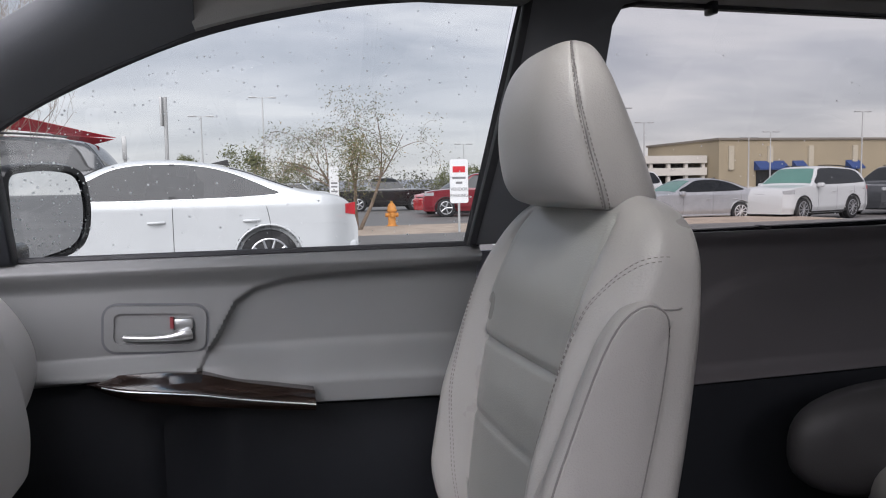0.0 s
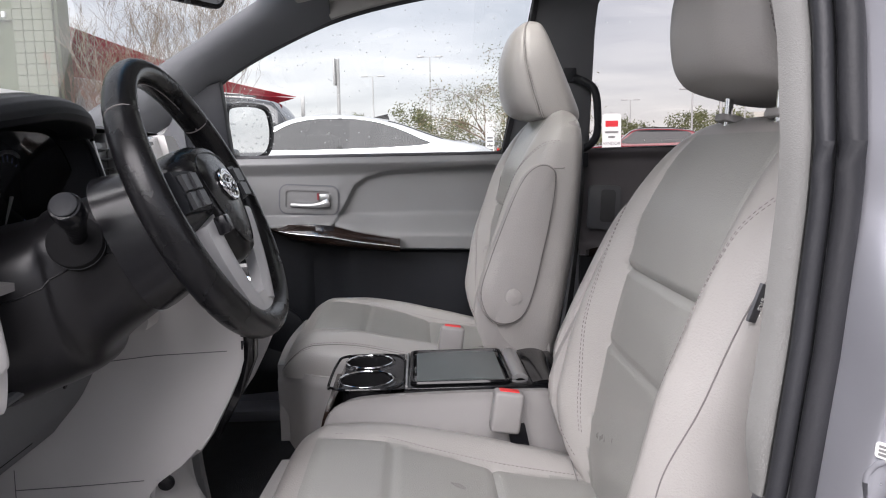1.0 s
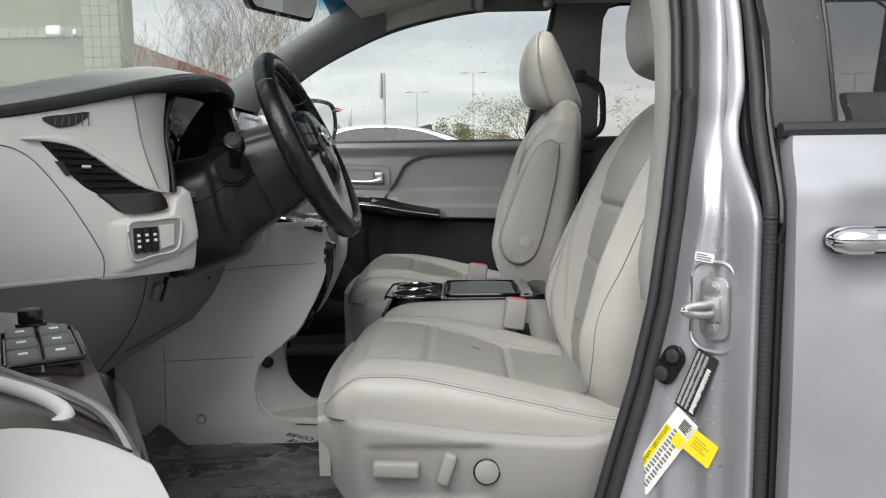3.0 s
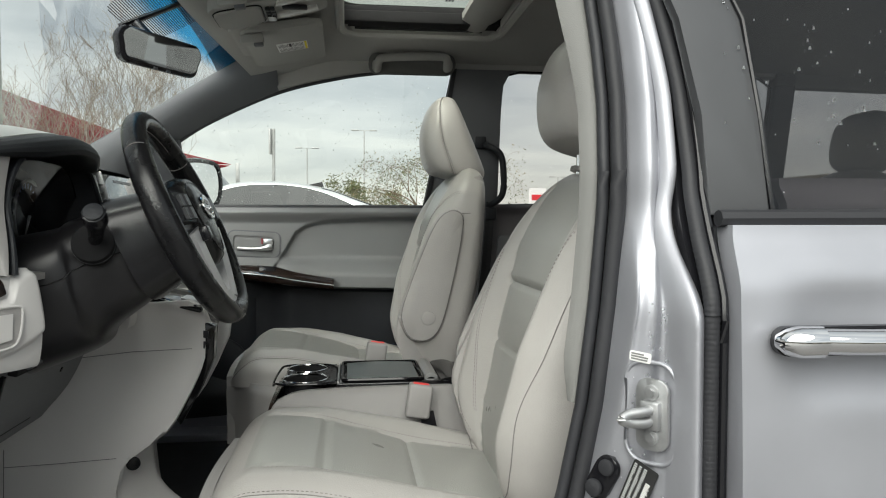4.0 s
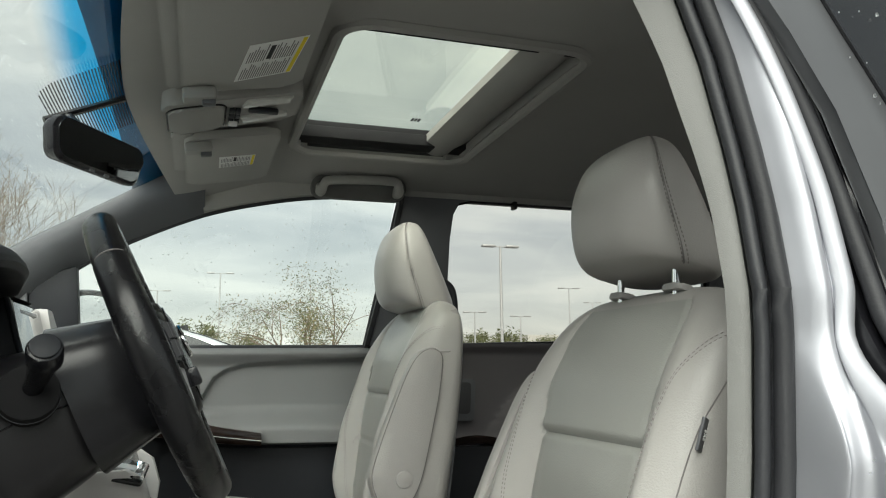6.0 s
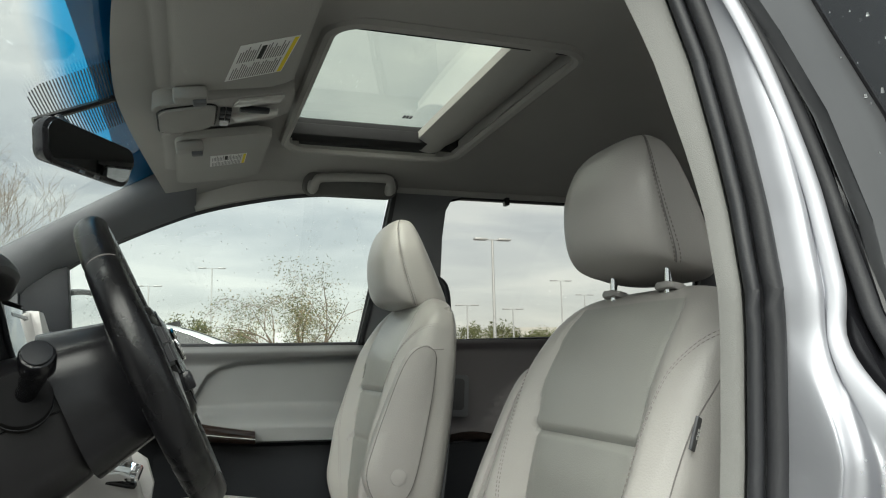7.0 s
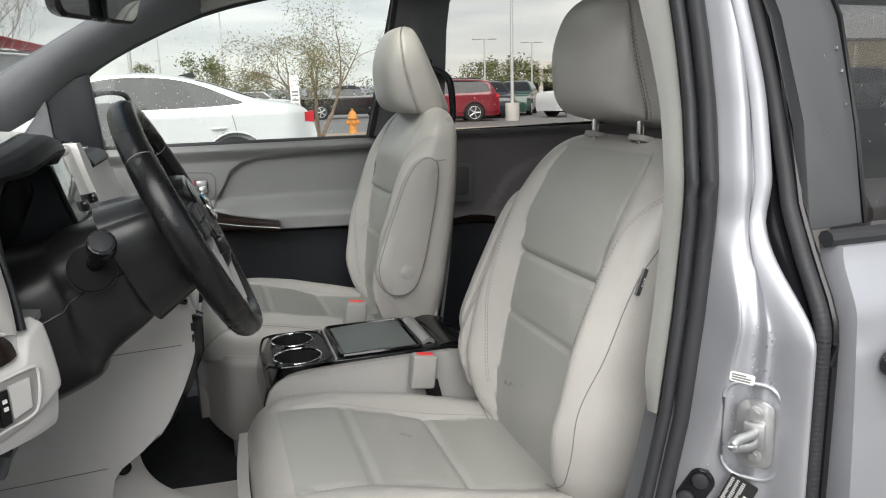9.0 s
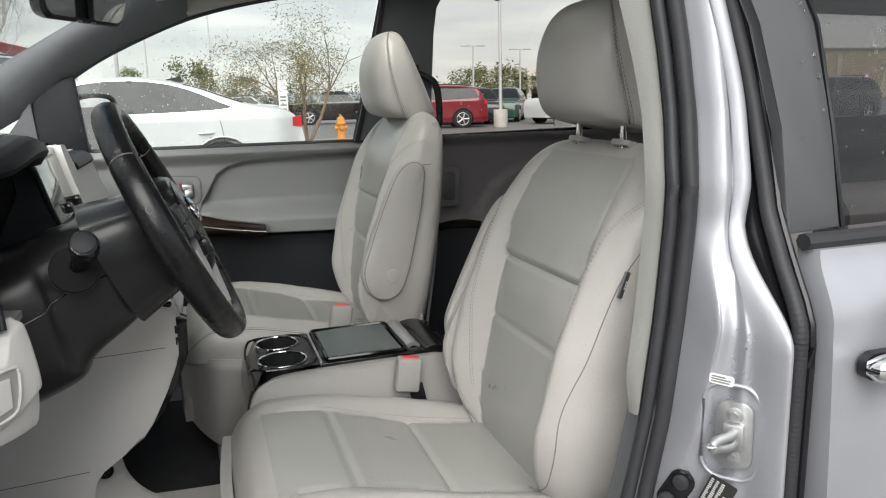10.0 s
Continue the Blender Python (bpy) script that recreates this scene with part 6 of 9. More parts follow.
# switch pod at the knee, rolling round towards the column
def pod_pt(u, v):
    y = -0.735 + 0.157 * u
    top = lerp_table([(-0.735, 0.985), (-0.70, 0.996), (-0.65, 1.000), (-0.635, 1.034), (-0.612, 1.043), (-0.594, 1.030), (-0.578, 0.99)], y)
    bot = lerp_table([(-0.735, 0.895), (-0.71, 0.899), (-0.66, 0.913), (-0.62, 0.930), (-0.594, 0.948), (-0.578, 0.966)], y)
    z = bot + (top - bot) * v
    lift = 0.011 * step(-0.735, -0.712, y) * step(0.0, 0.12, v) * step(1.0, 0.9, v)
    x = on_face(y, z, lift).x - 60.0 * max(0.0, y + 0.612) ** 2
    return Vector((x, y, z))


pod = part("switch_pod", slab(48, 30, pod_pt, (-0.03, 0, 0)), LIGHTFACE, dash, "pale grey moulded switch pod")


def pod_patch(poly, lift, depth):
    """A panel drawn in y and z on the pod."""
    n = len(poly)

    def at(y, z, d):
        return on_face(y, z, 0.011 + d)
    vs = [at(y, z, lift) for y, z in poly] + [at(y, z, lift - depth) for y, z in poly]
    fs = [tuple(range(n)), tuple(range(2 * n - 1, n - 1, -1))] + [(i, (i + 1) % n, (i + 1) % n + n, i + n) for i in range(n)]
    return from_lists(vs, fs)


RECESS = curve_pts([(-0.7095, 0.981), (-0.68, 0.986), (-0.644, 0.988), (-0.638, 0.980), (-0.644, 0.945), (-0.653, 0.932), (-0.68, 0.928), (-0.708, 0.925)], 4, True)
# Darker floor patch and raised rim paint the shade of a recess.
part("pod_recess", pod_patch(RECESS, 0.001, 0.006), PLASTIC, pod, "recessed switch panel", smooth=False)
part("recess_rim", tube([on_face(y, z, 0.012) for y, z in RECESS], 0.0022, 6, True), LIGHTFACE, pod)
for k in range(3):
    y = -0.7055 + 0.0108 * k
    bt = part("dash_button", pod_patch([(y, 0.975), (y + 0.0094, 0.9755), (y + 0.0088, 0.936), (y, 0.934)], 0.005, 0.010), BLACK, pod, smooth=False)
    for q, zz in enumerate((0.965, 0.956, 0.947)):
        if q < 2 or k == 0:
            part("button_mark", pod_patch([(y + 0.0025, zz), (y + 0.0065, zz + 0.0002), (y + 0.0065, zz - 0.004), (y + 0.0025, zz - 0.0042)], 0.0056, 0.002), WHITE_PAPER, bt, smooth=False)
part("blank_button", pod_patch([(-0.6715, 0.977), (-0.650, 0.978), (-0.653, 0.943), (-0.672, 0.938)], 0.003, 0.006), LIGHTFACE, pod, smooth=False)
# end cap and its joint
part("cap_line", tube([on_face(y, z, 0.0006) for y, z in curve_pts([(-0.850, 1.117), (-0.818, 1.115), (-0.804, 1.112), (-0.793, 1.103), (-0.783, 1.085), (-0.770, 1.042), (-0.757, 0.993), (-0.746, 0.954), (-0.739, 0.930), (-0.737, 0.897)], 5)], 0.0010, 6), MIDGREY, dash)
part("face_bottom_roll", tube([on_face(-0.86 + 0.155 * i / 20, 0.899, -0.009) for i in range(21)], 0.010, 10), LIGHTFACE, dash)
part("end_panel", box(-1.30, -1.03, -0.875, -0.84, 0.60, 1.10, 0.01), LIGHTFACE, dash)
part("end_panel", box(-1.30, -0.93, 0.77, 0.815, 0.60, 1.10, 0.01), LIGHTFACE, dash)

# instrument bowl
clus = part("instrument_bowl", slab(30, 20, lambda u, v: (-0.885 + 0.06 * abs(2 * u - 1) ** 4 + 0.03 * v ** 3, -0.615 + 0.41 * u, 1.00 + (0.238 - 0.06 * abs(2 * u - 1) ** 5) * v), (-0.01, 0, 0)), GLOSSBLACK, dash, "black instrument panel")
arch = curve_pts([(-0.640, 1.034), (-0.630, 1.077), (-0.618, 1.127), (-0.598, 1.172), (-0.560, 1.212), (-0.50, 1.232), (-0.41, 1.238), (-0.315, 1.228), (-0.266, 1.206), (-0.248, 1.170), (-0.243, 1.10), (-0.238, 1.03)], 6)


def hood(u, v):
    k = u * (len(arch) - 1)
    i = min(int(k), len(arch) - 2)
    f = k - i
    y = arch[i][0] + (arch[i + 1][0] - arch[i][0]) * f
    z = arch[i][1] + (arch[i + 1][1] - arch[i][1]) * f
    x0 = dash_x(y, z) + 0.010 * step(-0.27, -0.36, y)
    b = (1 - v) ** 1.3
    return (-0.885 + (x0 + 0.885) * v, y + 0.035 * b * (1 if y < -0.4 else -1) * min(1, abs(y + 0.41) / 0.15), z - 0.028 * b * step(1.05, 1.15, z))


part("instrument_hood", slab(66, 12, hood, (0.0, 0, 0.006)), DARK, clus)
part("instrument_rim", tube([(hood(i / 60, 1)) for i in range(61)], 0.0045, 8), DARK, clus)
# Dial ticks get a pale blue colour in place of their blue lighting.
DIALBLUE = mat("pale_blue_lit_mark", (0.45, 0.55, 0.85), 0.5)
for cyd, r in ((-0.495, 0.066), (-0.315, 0.066)):
    c = Vector((-0.862, cyd, 1.122))
    part("dial_ring", tube([c + Vector((0, r * math.cos(t * math.pi / 20), r * math.sin(t * math.pi / 20))) for t in range(40)], 0.003, 6, True), SATIN, clus)
    part("dial_face", disc(c + Vector((-0.010, 0, 0)), (1, 0, 0), r, 0.004, 40), BLACK, clus)
    for t in range(22):
        a = radians(225 - 270 * t / 21)
        d = Vector((0, math.cos(a), math.sin(a)))
        part("dial_tick", tube([c + d * r * 0.78 + Vector((-0.004, 0, 0)), c + d * r * (0.92) + Vector((-0.004, 0, 0))], 0.0011, 4), DIALBLUE, clus)
    part("dial_needle", tube([c, c + Vector((0.002, -0.030, -0.042))], [0.003, 0.001], 6), WHITE_PAPER, clus)
part("trip_display", box(-0.878, -0.868, -0.430, -0.380, 1.075, 1.165, 0.003), mat("grey_display", (0.10, 0.11, 0.11), 0.2), clus)
part("dash_lower_lip", slab(20, 6, lambda u, v: (-0.885 + 0.13 * v, -0.635 + 0.42 * u, 1.030 + 0.020 * (1 - v)), (0, 0, -0.01)), PLASTIC, clus, "pale lip under the instruments")
lens = part("instrument_lens", slab(24, 12, lambda u, v: (-0.848 + 0.050 * v + 0.012 * math.sin(math.pi * u), -0.600 + 0.345 * u, 1.048 + (0.165 - 0.055 * abs(2 * u - 1) ** 4) * v), (-0.003, 0, 0)), glass_mat("clear_lens", (0.90, 0.91, 0.92), 0.02), clus, "clear lens over the dials")
lens.visible_shadow = False

# vent column beside the screen, and the screen
col = part("centre_vent", box(-0.85, -0.800, -0.236, -0.105, 1.04, 1.202, 0.006), BLACK, dash, "black centre air vent")
for k in range(9):
    part("vent_slat", box(-0.806, -0.792, -0.232, -0.108, 1.056 + 0.0165 * k, 1.0585 + 0.0165 * k), DARK, col)
part("vent_edge", tube([(-0.748, -0.238, 1.09), (-0.756, -0.240, 1.15), (-0.768, -0.242, 1.202)], 0.0022, 6), SATIN, col)
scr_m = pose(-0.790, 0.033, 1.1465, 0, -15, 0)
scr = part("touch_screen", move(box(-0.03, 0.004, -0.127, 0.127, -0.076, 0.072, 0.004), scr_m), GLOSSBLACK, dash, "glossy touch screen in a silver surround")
# Screen base is lightened metal, so its colour carries the bright reflection.
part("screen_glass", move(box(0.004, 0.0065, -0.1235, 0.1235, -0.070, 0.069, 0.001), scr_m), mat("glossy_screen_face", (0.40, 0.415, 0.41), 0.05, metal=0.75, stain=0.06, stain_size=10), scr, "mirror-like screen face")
part("disc_slot", move(box(0.0060, 0.0075, -0.058, 0.078, 0.052, 0.058), scr_m), BLACK, scr)
for yk, zk in ((-0.018, -0.052), (0.104, -0.050)):
    part("screen_knob", move(disc((0.004, yk, zk), (1, 0, 0), 0.011, 0.016, 24, 0.003), scr_m), GLOSSBLACK, scr)
part("screen_surround", move(join(box(-0.02, 0.009, -0.134, -0.127, -0.104, 0.074, 0.003), box(-0.02, 0.010, 0.129, 0.158, -0.104, 0.074, 0.004), box(-0.02, 0.010, -0.127, 0.129, -0.104, -0.078, 0.004)), scr_m), mat("pale_silver_plastic", (0.34, 0.345, 0.345), 0.30, metal=0.5, stain=0.03), scr, "pale silver surround")
# passenger side: rounded airbag face and glove box
part("passenger_face", slab(40, 26, lambda u, v: (-0.86 + 0.100 * math.sin(math.pi * min(1, 0.12 + 0.88 * v)) ** 0.8 - 0.25 * max(0, u - 0.75) ** 2, 0.16 + 0.625 * u, 0.88 + 0.28 * v), (-0.02, 0, 0)), LIGHTFACE, dash, "pale grey airbag panel")
part("glove_box", slab(20, 14, lambda u, v: (-0.86 - 0.10 * (1 - v), 0.18 + 0.58 * u, 0.62 + 0.26 * v), (-0.02, 0, 0)), MIDGREY, dash, "mid grey glove box")

# lower panels under the column
KNEE_PLAN = [(-0.86, -0.17), (-0.80, -0.105), (-0.74, -0.050), (-0.69, -0.018), (-0.64, -0.004), (-0.55, 0.0), (-0.20, 0.0)]
KNEE_RAKE = [(0.60, -0.955), (0.70, -0.905), (0.78, -0.842), (0.84, -0.812), (0.897, -0.795)]


def knee_at(y, z, lift=0.0):
    return Vector((lerp_table(KNEE_RAKE, z) + lerp_table(KNEE_PLAN, y) + lift, y, z))


def knee(u, v):
    y = -0.855 + 0.668 * u
    z0 = lerp_table([(-0.86, 0.60), (-0.70, 0.655), (-0.60, 0.705), (-0.19, 0.712)], y)
    return knee_at(y, z0 + (0.897 - z0) * v)


KNEE = mat("knee_grey_plastic", (0.135, 0.137, 0.145), 0.5, grain=0.4, grain_size=800, stain=0.05)
part("knee_panel", slab(70, 30, knee, (-0.02, 0, 0)), KNEE, dash, "mid grey knee panel")
for pts in ([(-0.60, 0.735), (-0.45, 0.738), (-0.30, 0.738)], [(-0.655, 0.886), (-0.648, 0.80), (-0.655, 0.70)]):
    part("panel_seam", tube([knee_at(y, z, 0.0008) for y, z in curve_pts(pts, 6)], 0.0008, 5), BLACK, dash)
part("hood_lever", move(box(-0.006, 0.008, -0.010, 0.010, -0.017, 0.017, 0.004), pose(*knee_at(-0.615, 0.852, 0.005), 0, 20, 0)), MIDGREY, dash, "grey hood release lever")
part("lever_slot", move(box(-0.004, 0.004, -0.005, 0.005, -0.024, 0.024, 0.001), pose(*knee_at(-0.575, 0.850, 0.002), 10, 20, 0)), BLACK, dash)
part("panel_hole", disc(knee_at(-0.30, 0.83, -0.002), (1, 0, -0.4), 0.005, 0.004, 14), BLACK, dash)
part("column_slot", move(box(-0.01, 0.006, -0.075, 0.075, -0.016, 0.016, 0.003), pose(-0.790, -0.485, 0.884, 0, 10, 0)), FELT, dash)
part("slot_rod", tube([(-0.782, -0.53, 0.880), (-0.778, -0.46, 0.886)], 0.007, 8), MIDGREY, dash)
# Charcoal sheet stands in for the dark depth of the footwell.
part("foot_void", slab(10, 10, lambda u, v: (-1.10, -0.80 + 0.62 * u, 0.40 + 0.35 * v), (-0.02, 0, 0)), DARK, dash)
part("kick_side", box(-1.25, -1.02, -0.86, -0.835, 0.385, 0.88, 0.01), MIDGREY, dash)
part("kick_side", box(-1.25, -0.90, 0.815, 0.84, 0.385, 0.92, 0.01), DARK, dash)
br = part("brake_pedal", move(box(-0.012, 0.012, -0.055, 0.055, -0.03, 0.03, 0.008), pose(-1.070, -0.40, 0.545, 0, -40, 0)), RUBBER, dash)
part("pedal_arm", tube([(-1.078, -0.40, 0.555), (-1.11, -0.40, 0.70), (-1.12, -0.40, 0.80)], 0.010, 8), BLACK, br)
part("gas_pedal", move(box(-0.010, 0.010, -0.028, 0.028, -0.07, 0.07, 0.008), pose(-1.12, -0.255, 0.50, 0, -30, 0)), RUBBER, dash)

# centre stack
SIDE = [(-1.10, 0.93), (-0.82, 0.935), (-0.606, 0.944), (-0.580, 0.925), (-0.566, 0.879), (-0.574, 0.816), (-0.604, 0.750), (-0.635, 0.690), (-0.655, 0.662), (-0.690, 0.638), (-0.738, 0.614), (-0.756, 0.590), (-0.767, 0.540), (-0.764, 0.500), (-0.752, 0.468), (-0.722, 0.446), (-0.66, 0.438), (-0.54, 0.432), (-0.49, 0.425), (-0.49, 0.376), (-1.02, 0.384), (-1.07, 0.398), (-1.12, 0.43)]
stack = part("stack_flank", prism(SIDE, lambda a, b, d: (a, -0.172 + 0.03 * step(-0.62, -0.57, a) + d, b), 0.03, 0.008), LIGHTFACE, dash, "pale grey side of the centre stack")
part("stack_core", prism([(-1.05, 0.93), (-0.61, 0.94), (-0.590, 0.87), (-0.660, 0.71), (-0.76, 0.65), (-1.05, 0.65)], lambda a, b, d: (a, -0.125 + d, b), 0.27, 0.006), BLACK, dash)
part("stack_flank", prism(SIDE[:15] + [(-0.74, 0.384), (-1.10, 0.384)], lambda a, b, d: (a, 0.15 + d, b), 0.025, 0.006), LIGHTFACE, dash)
for pts in (((-0.978, 0.603), (-0.87, 0.607), (-0.757, 0.613)), ((-0.978, 0.640), (-0.981, 0.52), (-0.985, 0.388)), ((-0.84, 0.826), (-0.72, 0.838), (-0.60, 0.842))):
    part("panel_seam", tube([(a, -0.1722, b) for a, b in pts], 0.0007, 5), MIDGREY, dash)
part("panel_fastener", disc((-0.894, -0.170, 0.456), (0, -1, 0), 0.013, 0.005, 24, 0.002), PLASTIC, dash)
part("fastener_core", disc((-0.894, -0.175, 0.456), (0, -1, 0), 0.008, 0.002, 20, 0.0008), LIGHTFACE, dash)
part("power_socket", disc((-0.738, -0.118, 0.585), (0.3, -1, 0), 0.015, 0.008, 24, 0.003), BLACK, dash)
part("tray_side", slab(18, 14, lambda u, v: (-0.762 + 0.045 * u + 0.10 * (1 - v) ** 3 * u, -0.142 + 0.10 * u, 0.446 + 0.16 * v), (0.0, 0.012, 0)), LIGHTFACE, dash, "pale grey inner wall of the stack")
part("foot_tray", slab(16, 10, lambda u, v: (-0.758 + 0.30 * u, -0.145 + 0.16 * v, 0.444 + 0.012 * (1 - u) ** 2), (0, 0, -0.03)), LIGHTFACE, dash, "pale grey foot tray")
inset = part("climate_side", prism([(-0.597, 0.905), (-0.557, 0.885), (-0.561, 0.815), (-0.590, 0.748), (-0.632, 0.672), (-0.646, 0.690), (-0.612, 0.770), (-0.590, 0.830)], lambda a, b, d: (a, -0.146 + d, b), 0.04, 0.004), GLOSSBLACK, dash, "gloss black control panel on the stack")
for k in range(4):
    part("climate_key", move(box(-0.006, 0.006, -0.002, 0.002, -0.008, 0.008, 0.001), pose(-0.577 - 0.006 * k, -0.147, 0.868 - 0.022 * k, 0, 12, 0)), DARK, inset)
# climate panel on the stack's rear face
for k in range(5):
    z = 0.86 - 0.036 * k
    x = -0.592 - 0.42 * (0.87 - z)
    part("climate_button", move(box(-0.006, 0.006, -0.07, -0.005, -0.012, 0.012, 0.003), pose(x + 0.006, -0.06, z, 0, -24, 0)), GLOSSBLACK, dash)
    part("climate_mark", move(box(0.0055, 0.007, -0.055, -0.035, -0.003, 0.003), pose(x + 0.006, -0.06, z, 0, -24, 0)), WHITE_PAPER, dash)
part("shift_plate", move(box(-0.065, 0.065, -0.10, 0.10, -0.006, 0.006, 0.005), pose(-0.645, -0.058, 0.936, 0, 14, 0)), GLOSSBLACK, dash, "gloss black shifter plate")
part("shift_rim", move(tube([(a, b, 0.006) for a, b in rounded_rect(0.122, 0.19, 0.02, 5)], 0.0042, 6, True), pose(-0.645, -0.058, 0.936, 0, 14, 0)), CHROME, dash)
part("shift_button", move(box(-0.02, 0.02, -0.03, 0.03, 0.004, 0.010, 0.003), pose(-0.617, -0.085, 0.932, 0, 14, 0)), SATIN, dash)

# ---- steering wheel and column ----
wheel = tagged(empty("steering_wheel", (-0.60, -0.40, 1.08)), "black leather steering wheel with silver lower spokes", "steering wheel")
WC = Vector((-0.556, -0.402, 1.117))
WU = Vector((-0.415, 0, 0.910)).normalized()
WN = Vector((0.910, 0, 0.415)).normalized()
WY = Vector((0, 1, 0))


def wpt(a, b, c=0.0):
    """a across to the passenger, b up the wheel, c towards the driver."""
    return WC + WY * a + WU * b + WN * c


RR = 0.187
SPOKE = mat("silver_plastic", (0.66, 0.66, 0.67), 0.38, metal=0.45, stain=0.03)


def rim(u, v):
    t = 2 * math.pi * u
    c = 2 * math.pi * v
    fat = 0.0190 + 0.0018 * abs(math.sin(t)) ** 4 + 0.0015 * max(0, -math.cos(t))
    r = RR + fat * 0.92 * math.cos(c)
    h = fat * 1.08 * math.sin(c)
    # rim seams at the four leather joints
    for s in (0.142, 0.858, 0.36, 0.64):
        if abs(u - s) < 0.002:
            r = RR + (r - RR) * 0.95
            h *= 0.95
    return wpt(r * math.sin(t), r * math.cos(t), h)


nu, nv = 220, 18
verts = [rim(i / nu, j / nv) for i in range(nu) for j in range(nv)]
faces = [(i * nv + j, i * nv + (j + 1) % nv, ((i + 1) % nu) * nv + (j + 1) % nv, ((i + 1) % nu) * nv + j) for i in range(nu) for j in range(nv)]
part("rim", from_lists(verts, faces), WHEEL_LEATHER, wheel, "black leather rim")
inner = [wpt((RR - 0.0165) * math.sin(2 * math.pi * i / 90), (RR - 0.0165) * math.cos(2 * math.pi * i / 90), 0.001) for i in range(91)]
part("rim_stitching", stitches(inner[4:36], 0.006, 0.004, 0.0013), THREAD, wheel)
part("rim_stitching", stitches(inner[55:87], 0.006, 0.004, 0.0013), THREAD, wheel)
part("rim_thread", tube(inner, 0.0011, 5, True), mat("pale_thread", (0.35, 0.33, 0.31), 0.7), wheel)
for s in (0.142, 0.858):
    t = 2 * math.pi * s
    part("rim_joint", tube([wpt((RR + 0.0178 * math.cos(k * math.pi / 10)) * math.sin(t), (RR + 0.0178 * math.cos(k * math.pi / 10)) * math.cos(t), 0.0192 * math.sin(k * math.pi / 10)) for k in range(20)], 0.0009, 5, True), THREAD, wheel)
hub = curve_pts([(-0.088, 0.042), (-0.055, 0.066), (0.0, 0.072), (0.055, 0.066), (0.088, 0.042), (0.083, -0.005), (0.060, -0.055), (0.030, -0.088), (0.0, -0.095), (-0.030, -0.088), (-0.060, -0.055), (-0.083, -0.005)], 4, True)
k = len(hub)
lay = [(1.02, -0.030), (1.03, -0.006), (1.0, 0.014), (0.90, 0.026), (0.55, 0.034), (0.15, 0.036)]
vs = [wpt(a * s, b * s, c) for s, c in lay for a, b in hub]
fs = [(m * k + i, m * k + (i + 1) % k, (m + 1) * k + (i + 1) % k, (m + 1) * k + i) for m in range(len(lay) - 1) for i in range(k)] + [tuple(range(k)), tuple((len(lay) - 1) * k + i for i in range(k))]
hubo = part("hub_cover", from_lists(vs, fs), WHEEL_LEATHER, wheel, "black airbag cover")
part("hub_seam", tube([wpt(a * 0.80, b * 0.80, 0.0292) for a, b in hub], 0.0009, 5, True), BLACK, hubo)
# plain round badge in chrome
ex = lambda a, r1, r2: [wpt(r1 * math.cos(t * math.pi / 18), 0.006 + r2 * math.sin(t * math.pi / 18), 0.0365 + a) for t in range(36)]
bd = part("badge_ring", tube(ex(0.0015, 0.029, 0.021), 0.0030, 8, True), CHROME, hubo, "chrome oval badge")
part("badge_oval", tube(ex(0.0015, 0.0095, 0.019), 0.0024, 8, True), CHROME, bd)
part("badge_oval", tube([wpt(0.022 * math.cos(t * math.pi / 18), 0.014 + 0.0075 * math.sin(t * math.pi / 18), 0.0380) for t in range(36)], 0.0024, 8, True), CHROME, bd)
for sg in (1, -1):
    # side spokes with a button pod
    sp = slab(10, 8, lambda u, v: wpt(sg * (0.070 + 0.105 * u), -0.040 + 0.070 * v + 0.008 * (1 - u), 0.016 - 0.014 * u + 0.004 * math.sin(math.pi * v)), -WN * 0.026)
    part("spoke", sp, BLACK, wheel)
    pod = part("button_pod", slab(10, 10, lambda u, v: wpt(sg * (0.088 + 0.062 * u), -0.018 + 0.052 * v + 0.004 * u, 0.026 - 0.006 * u + 0.003 * math.sin(math.pi * v)), -WN * 0.014), DARK, wheel)
    for i in range(2):
        for j in range(2):
            part("wheel_button", slab(4, 4, lambda u, v: wpt(sg * (0.094 + 0.027 * i + 0.023 * u), -0.013 + 0.023 * j + 0.020 * v, 0.0315 - 0.003 * i), -WN * 0.006), mat("grey_button", (0.045, 0.046, 0.05), 0.4, grain=0.2), pod)
    # silver lower spokes
    part("silver_spoke", slab(20, 10, lambda u, v: wpt(sg * (0.088 - 0.012 * u - 0.052 * u ** 2 + (0.056 - 0.014 * u) * (v - 0.35)), -0.030 - 0.132 * u - 0.012 * (v - 0.5), 0.020 - 0.012 * u + 0.005 * math.sin(math.pi * v)), -WN * 0.016), SPOKE, wheel, "satin silver lower spoke")
part("cruise_switch", move(box(-0.012, 0.012, -0.012, 0.012, -0.009, 0.009, 0.004), framed(wpt(-0.088, -0.042, 0.030), WY, WU)), BLACK, wheel)
part("lower_spoke_web", slab(14, 6, lambda u, v: wpt(-0.052 + 0.104 * u, -0.172 + 0.026 * v, 0.010), -WN * 0.018), SPOKE, wheel)
# boss and column shroud
part("wheel_boss", grid(40, 10, lambda u, v: wpt((0.100 - 0.018 * v) * math.copysign(abs(math.cos(2 * math.pi * u)) ** 0.6, math.cos(2 * math.pi * u)), -0.012 + (0.098 - 0.020 * v) * math.copysign(abs(math.sin(2 * math.pi * u)) ** 0.6, math.sin(2 * math.pi * u)), -0.105 + 0.085 * v), wrap=True, cap=True), BLACK, wheel, "black plastic wheel back cover")


